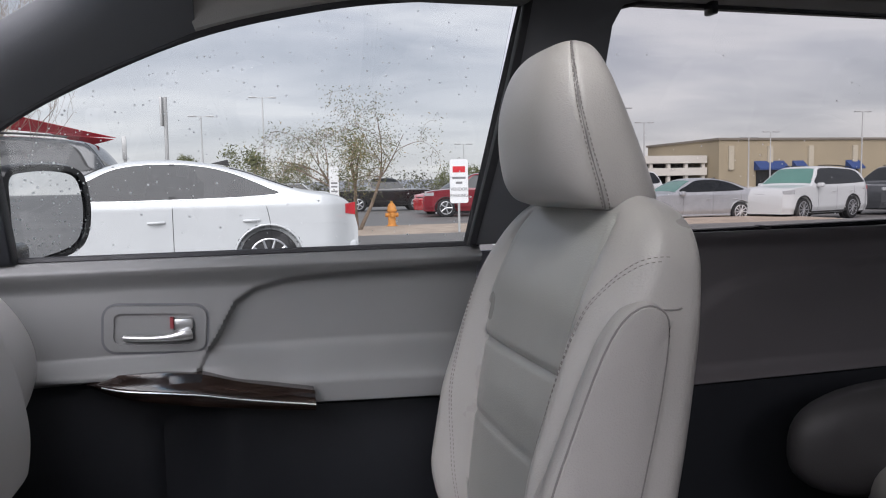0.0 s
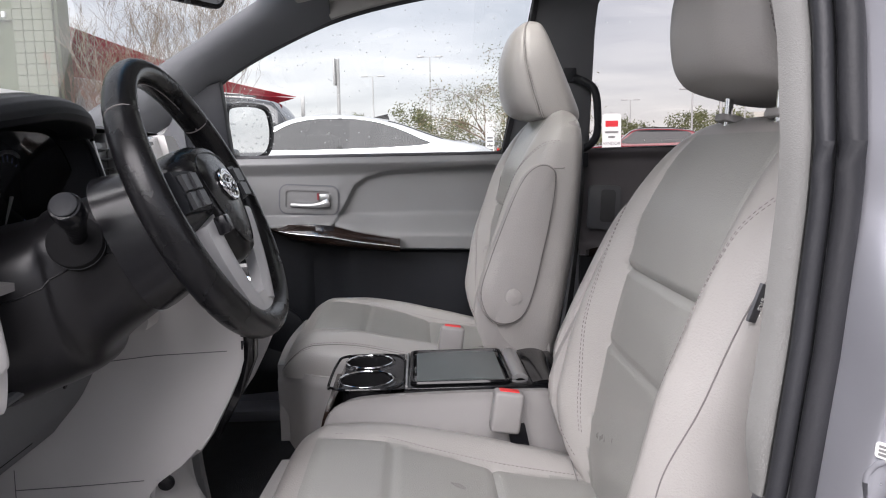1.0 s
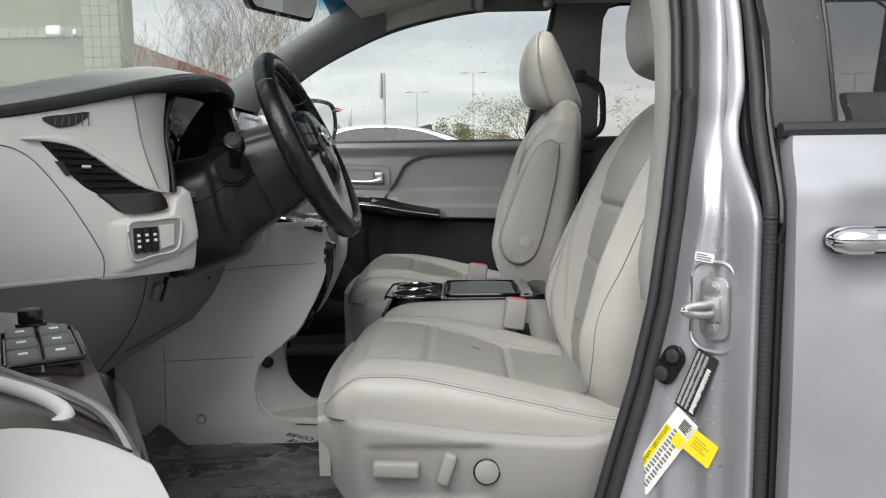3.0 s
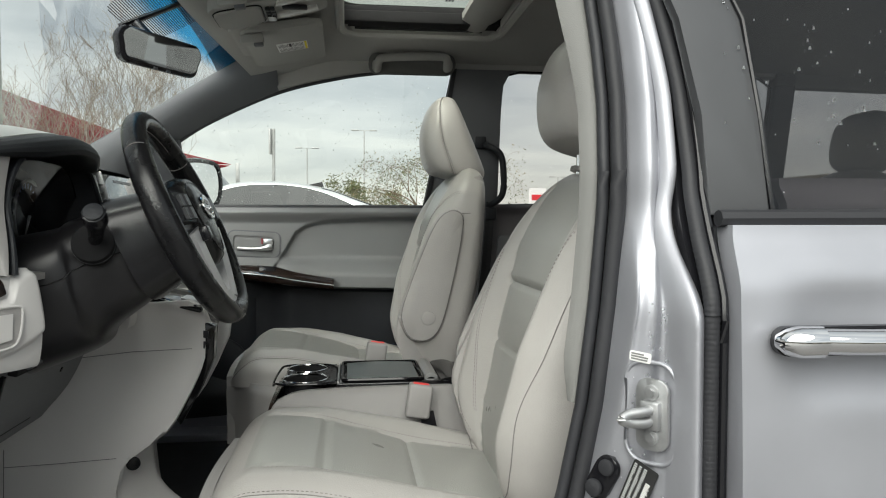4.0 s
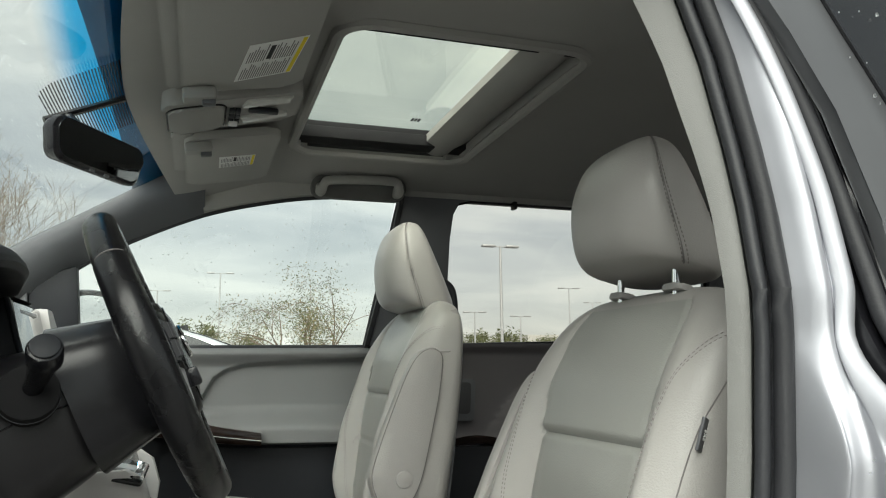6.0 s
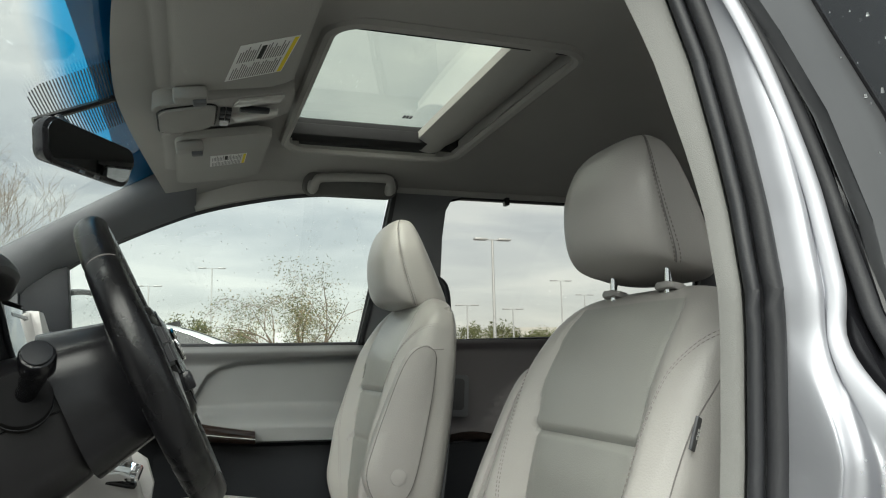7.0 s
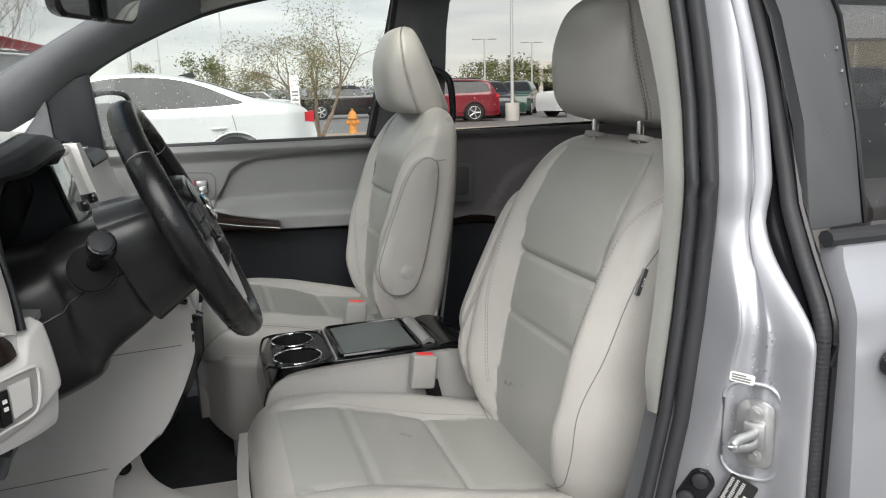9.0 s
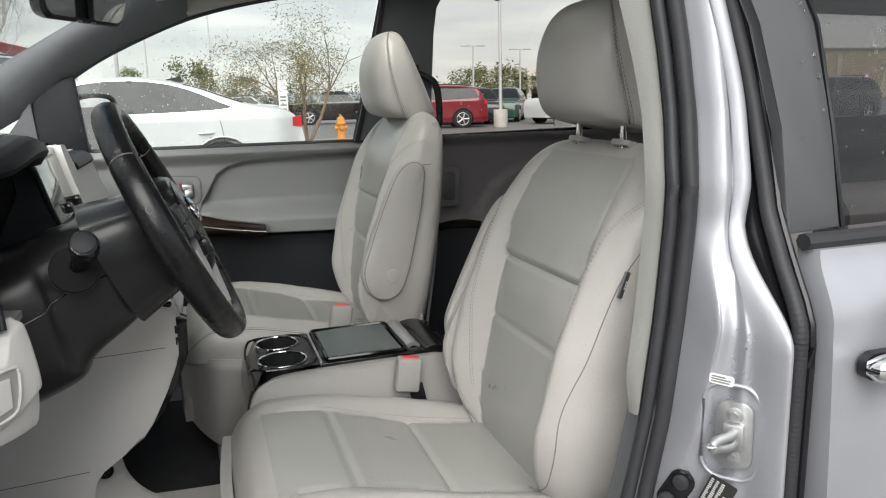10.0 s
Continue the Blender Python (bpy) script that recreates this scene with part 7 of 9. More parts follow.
def shroud(u, v):
    """v from the dashboard out to the wheel."""
    x = ease_table([(0, -0.875), (0.55, -0.725), (1.0, -0.640)], v)
    zc = ramp_table([(0, 0.970), (0.5, 1.020), (1.0, 1.070)], v)
    ry = ramp_table([(0, 0.175), (0.4, 0.125), (0.7, 0.095), (1.0, 0.080)], v)
    rz = ramp_table([(0, 0.098), (0.5, 0.085), (1.0, 0.070)], v)
    t = 2 * math.pi * u
    n = 2 / 2.8
    return (x + 0.03 * math.sin(t) * -1, -0.402 + ry * math.copysign(abs(math.cos(t)) ** n, math.cos(t)), zc + rz * (1.0 if math.sin(t) > 0 else ramp_table([(0, 1.5), (0.6, 1.45), (1.0, 1.1)], v)) * math.copysign(abs(math.sin(t)) ** n, math.sin(t)))


colm = tagged(empty("steering_column", (-0.72, -0.40, 1.02)), "charcoal steering column shroud with control stalks", "steering column")
part("shroud", grid(48, 30, shroud, wrap=True, cap=True), mat("warm_charcoal_plastic", (0.014, 0.0135, 0.015), 0.31, grain=0.08, grain_size=800, stain=0.08), colm, "charcoal column shroud")
part("shroud_seam", tube([Vector(shroud(0.5, i / 10)) + Vector((0, -0.001, 0)) for i in range(11)], 0.0012, 5), BLACK, colm)
part("stalk_boot", disc((-0.691, -0.486, 1.068), (0.18, -1, 0.35), 0.033, 0.03, 30, 0.003), FELT, colm)
BA = Vector((0.18, -1, 0.35)).normalized()
BU = BA.cross(Vector((0, 0, 1))).normalized()
BV = BA.cross(BU)
part("boot_ring", tube([Vector((-0.691, -0.486, 1.068)) + BA * 0.0155 + (BU * math.cos(k * math.pi / 20) + BV * math.sin(k * math.pi / 20)) * 0.0325 for k in range(40)], 0.0012, 6, True), MIDGREY, colm)
st = part("turn_stalk", tube(curve_pts([(-0.684, -0.505, 1.080), (-0.673, -0.535, 1.096), (-0.662, -0.568, 1.115)], 5), [0.012, 0.0115, 0.011, 0.011, 0.012, 0.013, 0.0135, 0.014, 0.0145, 0.015, 0.015], 16), BLACK, colm, "black turn signal stalk")
part("stalk_knob", disc((-0.664, -0.560, 1.110), (0.12, -0.85, 0.5), 0.0185, 0.032, 28, 0.005), BLACK, st)
part("stalk_cap", disc((-0.660, -0.588, 1.126), (0.12, -0.85, 0.5), 0.0150, 0.003, 28, 0.0012), DARK, st)
part("wiper_stalk", tube([(-0.684, -0.31, 1.078), (-0.672, -0.235, 1.108)], [0.010, 0.014], 14), BLACK, colm)

# ---- centre console between the seats ----
con = tagged(empty("centre_console", (-0.2, 0.01, 0.40)), "grey centre console with cup holders and a sliding lid", "console")
CHEEK = curve_pts([(-0.445, 0.69), (-0.40, 0.726), (-0.30, 0.735), (-0.10, 0.737), (0.0, 0.730), (0.03, 0.68), (0.02, 0.45), (0.0, 0.39), (-0.20, 0.388), (-0.36, 0.39), (-0.43, 0.45), (-0.455, 0.60)], 4, True)
part("console_body", prism([(-0.440, 0.60), (-0.432, 0.655), (-0.305, 0.660), (-0.300, 0.733), (-0.02, 0.733), (0.015, 0.68), (0.0, 0.39), (-0.36, 0.39), (-0.43, 0.46)], lambda a, b, d: (a, -0.104 + d, b), 0.228, 0.004), PLASTIC, con, "light grey console body")
for y in (-0.120, 0.124):
    part("console_cheek", prism(CHEEK, lambda a, b, d: (a, y + d, b), 0.016, 0.006), PLASTIC, con, "light grey side of the console")
part("console_seam", tube([(-0.297, -0.1185, 0.735), (-0.299, -0.1185, 0.66), (-0.30, -0.1185, 0.50)], 0.0012, 5), DARK, con)
part("console_deck", box(-0.30, 0.01, -0.105, 0.122, 0.730, 0.744, 0.004), GLOSSBLACK, con, "gloss black console top")
lid = part("console_lid", slab(14, 14, lambda u, v: (-0.275 + 0.165 * u, -0.080 + 0.19 * v, 0.7485 + 0.003 * math.sin(math.pi * u)), (0, 0, -0.008)), mat("dark_pewter", (0.11, 0.125, 0.125), 0.3, stain=0.1, grain=0.1), con, "pewter grey sliding lid")
part("lid_frame", tube([(-0.1925 + a, 0.015 + b, 0.748) for a, b in rounded_rect(0.185, 0.215, 0.012, 4)], 0.0042, 6, True), GLOSSBLACK, lid)
part("lid_line", tube([(-0.295, -0.10, 0.746), (-0.293, 0.118, 0.746)], 0.0028, 6), SATIN, lid)
part("lid_handle", slab(8, 10, lambda u, v: (-0.095 + 0.03 * u, -0.075 + 0.18 * v, 0.7495 + 0.008 * math.sin(math.pi * u)), (0, 0, -0.01)), SATIN, lid)
part("rear_flap", slab(10, 12, lambda u, v: (-0.06 + 0.085 * u, -0.10 + 0.22 * v, 0.747 + 0.006 * math.sin(math.pi * u) - 0.03 * u ** 3), (0, 0, -0.02)), GLOSSBLACK, con, "gloss black rear flap")


def deck_with_cups():
    """Front tray: a plate with two joined round wells."""
    nx, ny = 64, 96
    x0, x1, y0, y1 = -0.445, -0.300, -0.108, 0.124
    wells = [((-0.372, -0.052), 0.050), ((-0.372, 0.066), 0.046)]
    verts, faces = [], []
    for j in range(ny + 1):
        for i in range(nx + 1):
            x = x0 + (x1 - x0) * i / nx
            y = y0 + (y1 - y0) * j / ny
            z = 0.744 - 0.045 * step(-0.415, -0.445, x)
            d = min(math.hypot(x - c[0], y - c[1]) - r for c, r in wells)
            d = min(d, max(abs(x + 0.372) - 0.022, abs(y - 0.007) - 0.03))
            z += 0.004 * math.exp(-((d - 0.003) / 0.003) ** 2)
            z -= 0.075 * step(0.0, -0.006, d)
            verts.append((x, y, z))
    for j in range(ny):
        for i in range(nx):
            a = j * (nx + 1) + i
            faces.append((a, a + 1, a + nx + 2, a + nx + 1))
    return verts, faces


vv, ff = deck_with_cups()
TRAY = mat("gloss_tray", (0.02, 0.02, 0.022), 0.14, stain=0.1)
cup = part("cup_tray", from_lists(vv, ff), TRAY, con, "gloss black cup holder tray")
part("tray_rim", tube([(-0.372 + 0.074 * math.copysign(abs(math.cos(t * math.pi / 24)) ** 0.5, math.cos(t * math.pi / 24)), 0.007 + 0.116 * math.copysign(abs(math.sin(t * math.pi / 24)) ** 0.5, math.sin(t * math.pi / 24)), 0.7445 - 0.012 * step(0.05, 0.075, -0.074 * math.cos(t * math.pi / 24))) for t in range(48)], 0.0028, 8, True), GLOSSBLACK, cup)
for c, r in (((-0.372, -0.052), 0.0505), ((-0.372, 0.066), 0.0465)):
    part("cup_liner", grid(40, 4, lambda u, v: (c[0] + (r - 0.0045) * math.cos(2 * math.pi * u), c[1] + (r - 0.0045) * math.sin(2 * math.pi * u), 0.7435 - 0.076 * v), wrap=True), FELT, cup)
    part("cup_ring", tube([(c[0] + (r + 0.001) * math.cos(t * math.pi / 20), c[1] + (r + 0.001) * math.sin(t * math.pi / 20), 0.7465) for t in range(40)], 0.0022, 8, True), CHROME, cup)
    part("cup_floor", disc((c[0], c[1], 0.668), (0, 0, 1), r - 0.004, 0.004, 32), FELT, cup)
part("well_link", box(-0.394, -0.350, -0.02, 0.034, 0.668, 0.700, 0.003), FELT, cup)
part("tray_skirt", slab(20, 8, lambda u, v: (-0.446 - 0.010 * math.sin(math.pi * v), -0.108 + 0.232 * u, 0.60 + 0.105 * v), (0.012, 0, 0)), WOOD, con, "dark burl console nose")

# ---- floor mat under its clear film ----
matob = tagged(part("floor_mat", slab(26, 26, lambda u, v: (-0.98 + 0.62 * u, -0.78 + 0.56 * v, 0.392 + 0.06 * step(-0.90, -0.98, -0.98 + 0.62 * u)), (0, 0, 0.008)), mat("grey_mat", (0.075, 0.075, 0.08), 0.9, grain=0.9, grain_size=350, stain=0.15, stain_size=20)), "dark grey carpet mat in the driver's footwell", "floor mat")
film_m = glass_mat("clear_film", (0.93, 0.94, 0.94), 0.22)
film = tagged(empty("floor_film", (-0.68, -0.5, 0.40)), "crinkled clear plastic floor film with black print", "plastic film")
fo = part("film_sheet", slab(70, 70, lambda u, v: (-0.97 + 0.58 * u, -0.77 + 0.54 * v, 0.408 + 0.016 * noise.noise(Vector((u * 7, v * 9, 1.3))) + 0.011 * noise.noise(Vector((u * 19, v * 15, 5.3))) + 0.05 * step(-0.90, -0.98, -0.97 + 0.58 * u)), (0, 0, 0.0006)), film_m, film)
fo.visible_shadow = False


def lettering(text, size, m, material, parent, extrude=0.0004):
    cu = bpy.data.curves.new("lettering", "FONT")
    cu.body = text
    cu.size = size
    cu.align_x = "CENTER"
    cu.align_y = "CENTER"
    cu.extrude = extrude
    to = new("lettering", cu)
    me = bpy.data.meshes.new_from_object(to.evaluated_get(bpy.context.evaluated_depsgraph_get()))
    bpy.data.objects.remove(to)
    bm = bmesh.new()
    bm.from_mesh(me)
    bpy.data.meshes.remove(me)
    return part("lettering", move(bm, m), material, parent, smooth=False)


for k, (x, y, a) in enumerate(((-0.80, -0.42, 188), (-0.60, -0.32, 150), (-0.70, -0.62, 185), (-0.52, -0.60, 200))):
    for q, tx in enumerate(("DEALER", "MUST REMOVE", "PROTECTIVE COVER")):
        r = radians(a)
        lettering(tx, 0.026, pose(x + 0.030 * q * math.sin(r), y - 0.030 * q * math.cos(r), 0.431, 0, 0, a), INK, film)

# ---- things under the roof ----
def sun_visor(y0, y1, sg, label):
    v = tagged(empty("sun_visor", (-0.48, (y0 + y1) / 2, 1.64)), label, "sun visor", "sun visors")
    def z_at(x):
        return 1.600 + (x + 0.55) * 0.17
    w = y1 - y0
    poly = [((-0.445 + b), (y0 + y1) / 2 + a) for a, b in rounded_rect(w, 0.215, 0.035, 6)]
    part("visor_panel", prism(poly, lambda a, b, d: (a, b, z_at(a) + d), 0.020, 0.007), mat("visor_cloth", (0.36, 0.355, 0.335), 0.9, grain=0.5, grain_size=500, stain=0.03), v, "pale grey visor")
    part("visor_recess", prism([((-0.555 + b), (y0 + y1) / 2 + a) for a, b in rounded_rect(w + 0.02, 0.05, 0.02, 6)], lambda a, b, d: (a, b, z_at(a) + 0.012 + d), 0.02, 0.006), HEADLINER, v)
    if sg < 0:
        cn = ((-0.462, -0.130), (-0.366, -0.168), (-0.352, -0.325), (-0.444, -0.290))
    else:
        cn = ((-0.470, 0.490), (-0.385, 0.480), (-0.385, 0.385), (-0.472, 0.385))

    def sheet(a, b):
        """a across the label, b along it, both 0 to 1."""
        x = (cn[0][0] * (1 - a) + cn[1][0] * a) * (1 - b) + (cn[3][0] * (1 - a) + cn[2][0] * a) * b
        y = (cn[0][1] * (1 - a) + cn[1][1] * a) * (1 - b) + (cn[3][1] * (1 - a) + cn[2][1] * a) * b
        return x, y

    def patch(a, b, c, d, lift):
        q = [sheet(a, b), sheet(c, b), sheet(c, d), sheet(a, d)]
        return prism(q, lambda x, y, dd: (x, y, z_at(x) - lift + dd), 0.0006)
    lab = part("warning_label", patch(0, 0, 1, 1, 0.0012), WHITE_PAPER, v, "white warning label with grey print", smooth=False)
    rnd = random.Random(4)
    grey = mat("grey_ink", (0.2, 0.2, 0.2), 0.7)
    bms = []
    for r in range(20):
        a = 0.06 + 0.041 * r
        for b0, b1 in ((0.04, 0.48), (0.52, 0.96)):
            if r in (8, 9) and b0 > 0.3:
                continue
            bms.append(patch(a, b0, a + 0.017, b0 + (b1 - b0) * (0.6 + 0.4 * rnd.random()), 0.0018))
    part("label_print", join(*bms), grey, lab, smooth=False)
    part("label_heading", patch(0.40, 0.55, 0.48, 0.90, 0.0018), INK, lab, smooth=False)
    part("label_stripe", patch(0.91, 0.03, 0.98, 0.97, 0.0018), YELLOW, lab, smooth=False)
    cyp = y1 - 0.02 if sg < 0 else y0 + 0.02
    part("visor_clip", move(box(-0.03, 0.03, -0.018, 0.018, -0.012, 0.012, 0.006), pose(-0.52, cyp, 1.592, 0, -8, 0)), HEADLINER, v)
    part("clip_hook", move(box(-0.012, 0.012, -0.010, 0.010, -0.018, 0.0, 0.003), pose(-0.505, cyp, 1.592, 0, -8, 0)), MIDGREY, v)


sun_visor(-0.56, -0.085, -1, "pale grey driver's sun visor folded up")
sun_visor(0.225, 0.66, 1, "pale grey passenger sun visor folded up")

oc = tagged(empty("overhead_console", (-0.45, 0.02, 1.64)), "grey overhead console with a glasses holder and lamps", "overhead console")
ocz = lambda x: 1.588 + (x + 0.57) * 0.22
part("console_base", prism([(-0.455 + a, 0.055 + b) for a, b in rounded_rect(0.27, 0.175, 0.03, 6)], lambda a, b, d: (a, b, ocz(a) + 0.004 + d), 0.06, 0.010), HEADLINER, oc)
part("glasses_holder", prism([(-0.525 + a, 0.06 + b) for a, b in rounded_rect(0.105, 0.145, 0.022, 6)], lambda a, b, d: (a, b, ocz(a) - 0.004 + d), 0.02, 0.008), mat("visor_cloth", (0.36, 0.355, 0.335), 0.9), oc, "pale grey glasses holder lid")
part("holder_gap", tube([(-0.525 + a, 0.06 + b, ocz(-0.525 + a) + 0.002) for a, b in rounded_rect(0.110, 0.150, 0.024, 6)], 0.002, 5, True), BLACK, oc)
for k in range(3):
    for j in range(2):
        part("roof_button", box(-0.463 + 0.012 * j, -0.453 + 0.012 * j, 0.018 + 0.028 * k, 0.040 + 0.028 * k, ocz(-0.455) - 0.004, ocz(-0.455) + 0.004, 0.001), DARK, oc)
part("silver_switch", box(-0.462, -0.444, 0.082, 0.112, ocz(-0.455) - 0.007, ocz(-0.455) + 0.002, 0.002), SATIN, oc)
lens = mat("lamp_lens", (0.55, 0.55, 0.53), 0.15, stain=0.1, stain_size=40)
for sg in (1, -1):
    part("reading_lamp", prism([(-0.440, 0.045 + sg * 0.03), (-0.345, 0.045 + sg * 0.025), (-0.340, 0.045 + sg * 0.06), (-0.43, 0.05 + sg * 0.07)], lambda a, b, d: (a, b, ocz(a) - 0.002 + d), 0.01, 0.003), lens, oc, "clear reading lamp lens")
part("sunroof_switch", box(-0.425, -0.365, 0.032, 0.052, ocz(-0.40) - 0.006, ocz(-0.40) + 0.004, 0.003), DARK, oc)

gh = tagged(empty("grab_handle", (-0.055, 0.70, 1.66)), "grey ceiling grab handle above the passenger window", "grab handle")
part("handle_bar", tube(curve_pts([(-0.172, 0.715, 1.618), (-0.174, 0.672, 1.614), (-0.168, 0.658, 1.632), (-0.150, 0.652, 1.642), (-0.055, 0.648, 1.648), (0.040, 0.652, 1.650), (0.056, 0.658, 1.640), (0.062, 0.672, 1.620), (0.060, 0.715, 1.624)], 6), 0.0135, 10), HEADLINER, gh)
# Plate in darkened headliner colour paints the shade behind the handle.
part("handle_recess", prism([(-0.055 + a, 1.634 + b) for a, b in rounded_rect(0.29, 0.060, 0.026, 6)], lambda a, b, d: (a, 0.694 - (b - 1.634) * 0.55 + d, b), 0.03, 0.004), mat("shadow_grey_cloth", (0.11, 0.11, 0.105), 0.95, grain=0.4), gh, "dark recess behind the handle")
part("handle_foot", box(-0.188, -0.158, 0.672, 0.72, 1.608, 1.64, 0.008), HEADLINER, gh)
part("handle_foot", box(0.048, 0.078, 0.672, 0.72, 1.612, 1.644, 0.008), HEADLINER, gh)

mir = tagged(empty("rear_view_mirror", (-0.72, 0.0, 1.56)), "black rear-view mirror hung from the windshield", "mirror")
mm = framed((-0.685, -0.02, 1.492), (math.sin(radians(30)), math.cos(radians(30)), 0.0), (0, 0, 1))
mm = mm @ pose(0, 0, 0, 8, 0, 0)
mo = [(a * (1 - 0.06 * (b < 0)), b) for a, b in rounded_rect(0.255, 0.078, 0.028, 8)]
k = len(mo)
lay = [(0.93, 0.0), (1.0, -0.004), (1.0, -0.016), (0.92, -0.032), (0.6, -0.044)]
sgn = 1 if (mm.to_3x3() @ Vector((0, 0, 1))).x > 0 else -1
vs = [mm @ Vector((a * s, b * s, sgn * c)) for s, c in lay for a, b in mo]
fs = [(m * k + i, m * k + (i + 1) % k, (m + 1) * k + (i + 1) % k, (m + 1) * k + i) for m in range(4) for i in range(k)] + [tuple(range(k)), tuple(4 * k + i for i in range(k))]
mh = part("mirror_shell", from_lists(vs, fs), BLACK, mir, "black mirror shell")
part("mirror_glass", from_lists([mm @ Vector((a * 0.93, b * 0.86 + 0.003, sgn * 0.0015)) for a, b in mo] + [mm @ Vector((a * 0.93, b * 0.86 + 0.003, sgn * -0.002)) for a, b in mo], [tuple(range(k)), tuple(range(2 * k - 1, k - 1, -1))] + [(i, (i + 1) % k, (i + 1) % k + k, i + k) for i in range(k)]), mat("dim_mirror", (0.30, 0.32, 0.33), 0.02, metal=1.0, stain=0.0), mh, "dim mirror glass", smooth=False)
for q in (-0.02, 0.02):
    part("mirror_button", move(box(-0.006, 0.006, -0.0025, 0.0025, -0.002, 0.002), mm @ pose(q, -0.0365, 0)), MIDGREY, mh)
part("mirror_stem", tube(curve_pts([(-0.70, 0.0, 1.50), (-0.725, 0.015, 1.535), (-0.755, 0.03, 1.570)], 5), 0.012, 10), BLACK, mir)
part("wire_cover", tube([(-0.795, 0.031, 1.562), (-0.72, 0.050, 1.600), (-0.640, 0.071, 1.642)], 0.012, 8, flat=0.6), BLACK, mir, "black wire cover along the glass")


# ---- outside: ground, cars, trees, poles and buildings ----
ASPHALT = mat("damp_asphalt", (0.13, 0.125, 0.12), 0.6, grain=0.6, grain_size=40, stain=0.2, stain_size=0.35, fleck=(0.2, 0.19, 0.18))
ROWS = [-900, -40] + [2 + 0.5 * i for i in range(40)] + [60, 900]


def rise(y):
    """The lot is crowned a little under the opposite row."""
    return 0.18 * step(3.0, 7.0, y) * step(17.2, 15.8, y) + 0.042 * step(12.6, 13.6, y) * step(17.2, 15.8, y)


tagged(part("ground", slab(3, len(ROWS), lambda u, v: (-900 + 1800 * u, ROWS[round(v * (len(ROWS) - 1))], rise(ROWS[round(v * (len(ROWS) - 1))])), (0, 0, -0.3)), ASPHALT), "damp grey asphalt parking lot", "ground", kind="structure")
LINE = mat("white_road_paint", (0.6, 0.6, 0.58), 0.7, stain=0.25, stain_size=3)
for k, x in enumerate((-4.2, -1.45, 1.30, 4.05)):
    tagged(part("parking_line", slab(2, 20, lambda u, v: (x - 0.05 + 0.1 * u, 9.5 + 5.0 * v, rise(9.5 + 5.0 * v) + 0.004), (0, 0, -0.02)), LINE), "worn white parking line on the asphalt", "road marking", "parking lines", "structure")

TAN = mat("tan_gravel", (0.36, 0.29, 0.23), 0.9, grain=1.0, grain_size=30, stain=0.2, stain_size=2, fleck=(0.5, 0.42, 0.34))
KERB = mat("concrete_kerb", (0.42, 0.40, 0.37), 0.85, grain=0.6, grain_size=60, stain=0.15, stain_size=2)
tagged(part("kerb", prism([(-6.0 + 14 + a, 18.6 + b) for a, b in rounded_rect(16.4, 5.2, 1.2, 6)], lambda a, b, d: (a, b, -0.05 + d), 0.20, 0.03), KERB), "pale concrete kerb round the planted island", "kerb", kind="structure")
tagged(part("island_gravel", prism([(-6.0 + 14 + a, 18.6 + b) for a, b in rounded_rect(15.9, 4.7, 1.0, 6)], lambda a, b, d: (a, b, 0.10 + d), 0.065), TAN), "tan gravel planting island", "gravel bed", kind="structure")

CARGLASS = mat("dark_car_glass", (0.012, 0.014, 0.016), 0.05, stain=0.1)
TYRE = mat("car_tyre", (0.02, 0.02, 0.021), 0.85, grain=0.4)
ALLOY = mat("alloy_wheel", (0.55, 0.55, 0.56), 0.3, metal=0.9)
TAILRED = mat("tail_lamp_red", (0.55, 0.02, 0.03), 0.15, coat=0.6)
HEADLAMP = mat("head_lamp_clear", (0.6, 0.62, 0.64), 0.08, metal=0.5)
PLASTIC_TRIM = mat("black_car_trim", (0.02, 0.02, 0.021), 0.6)

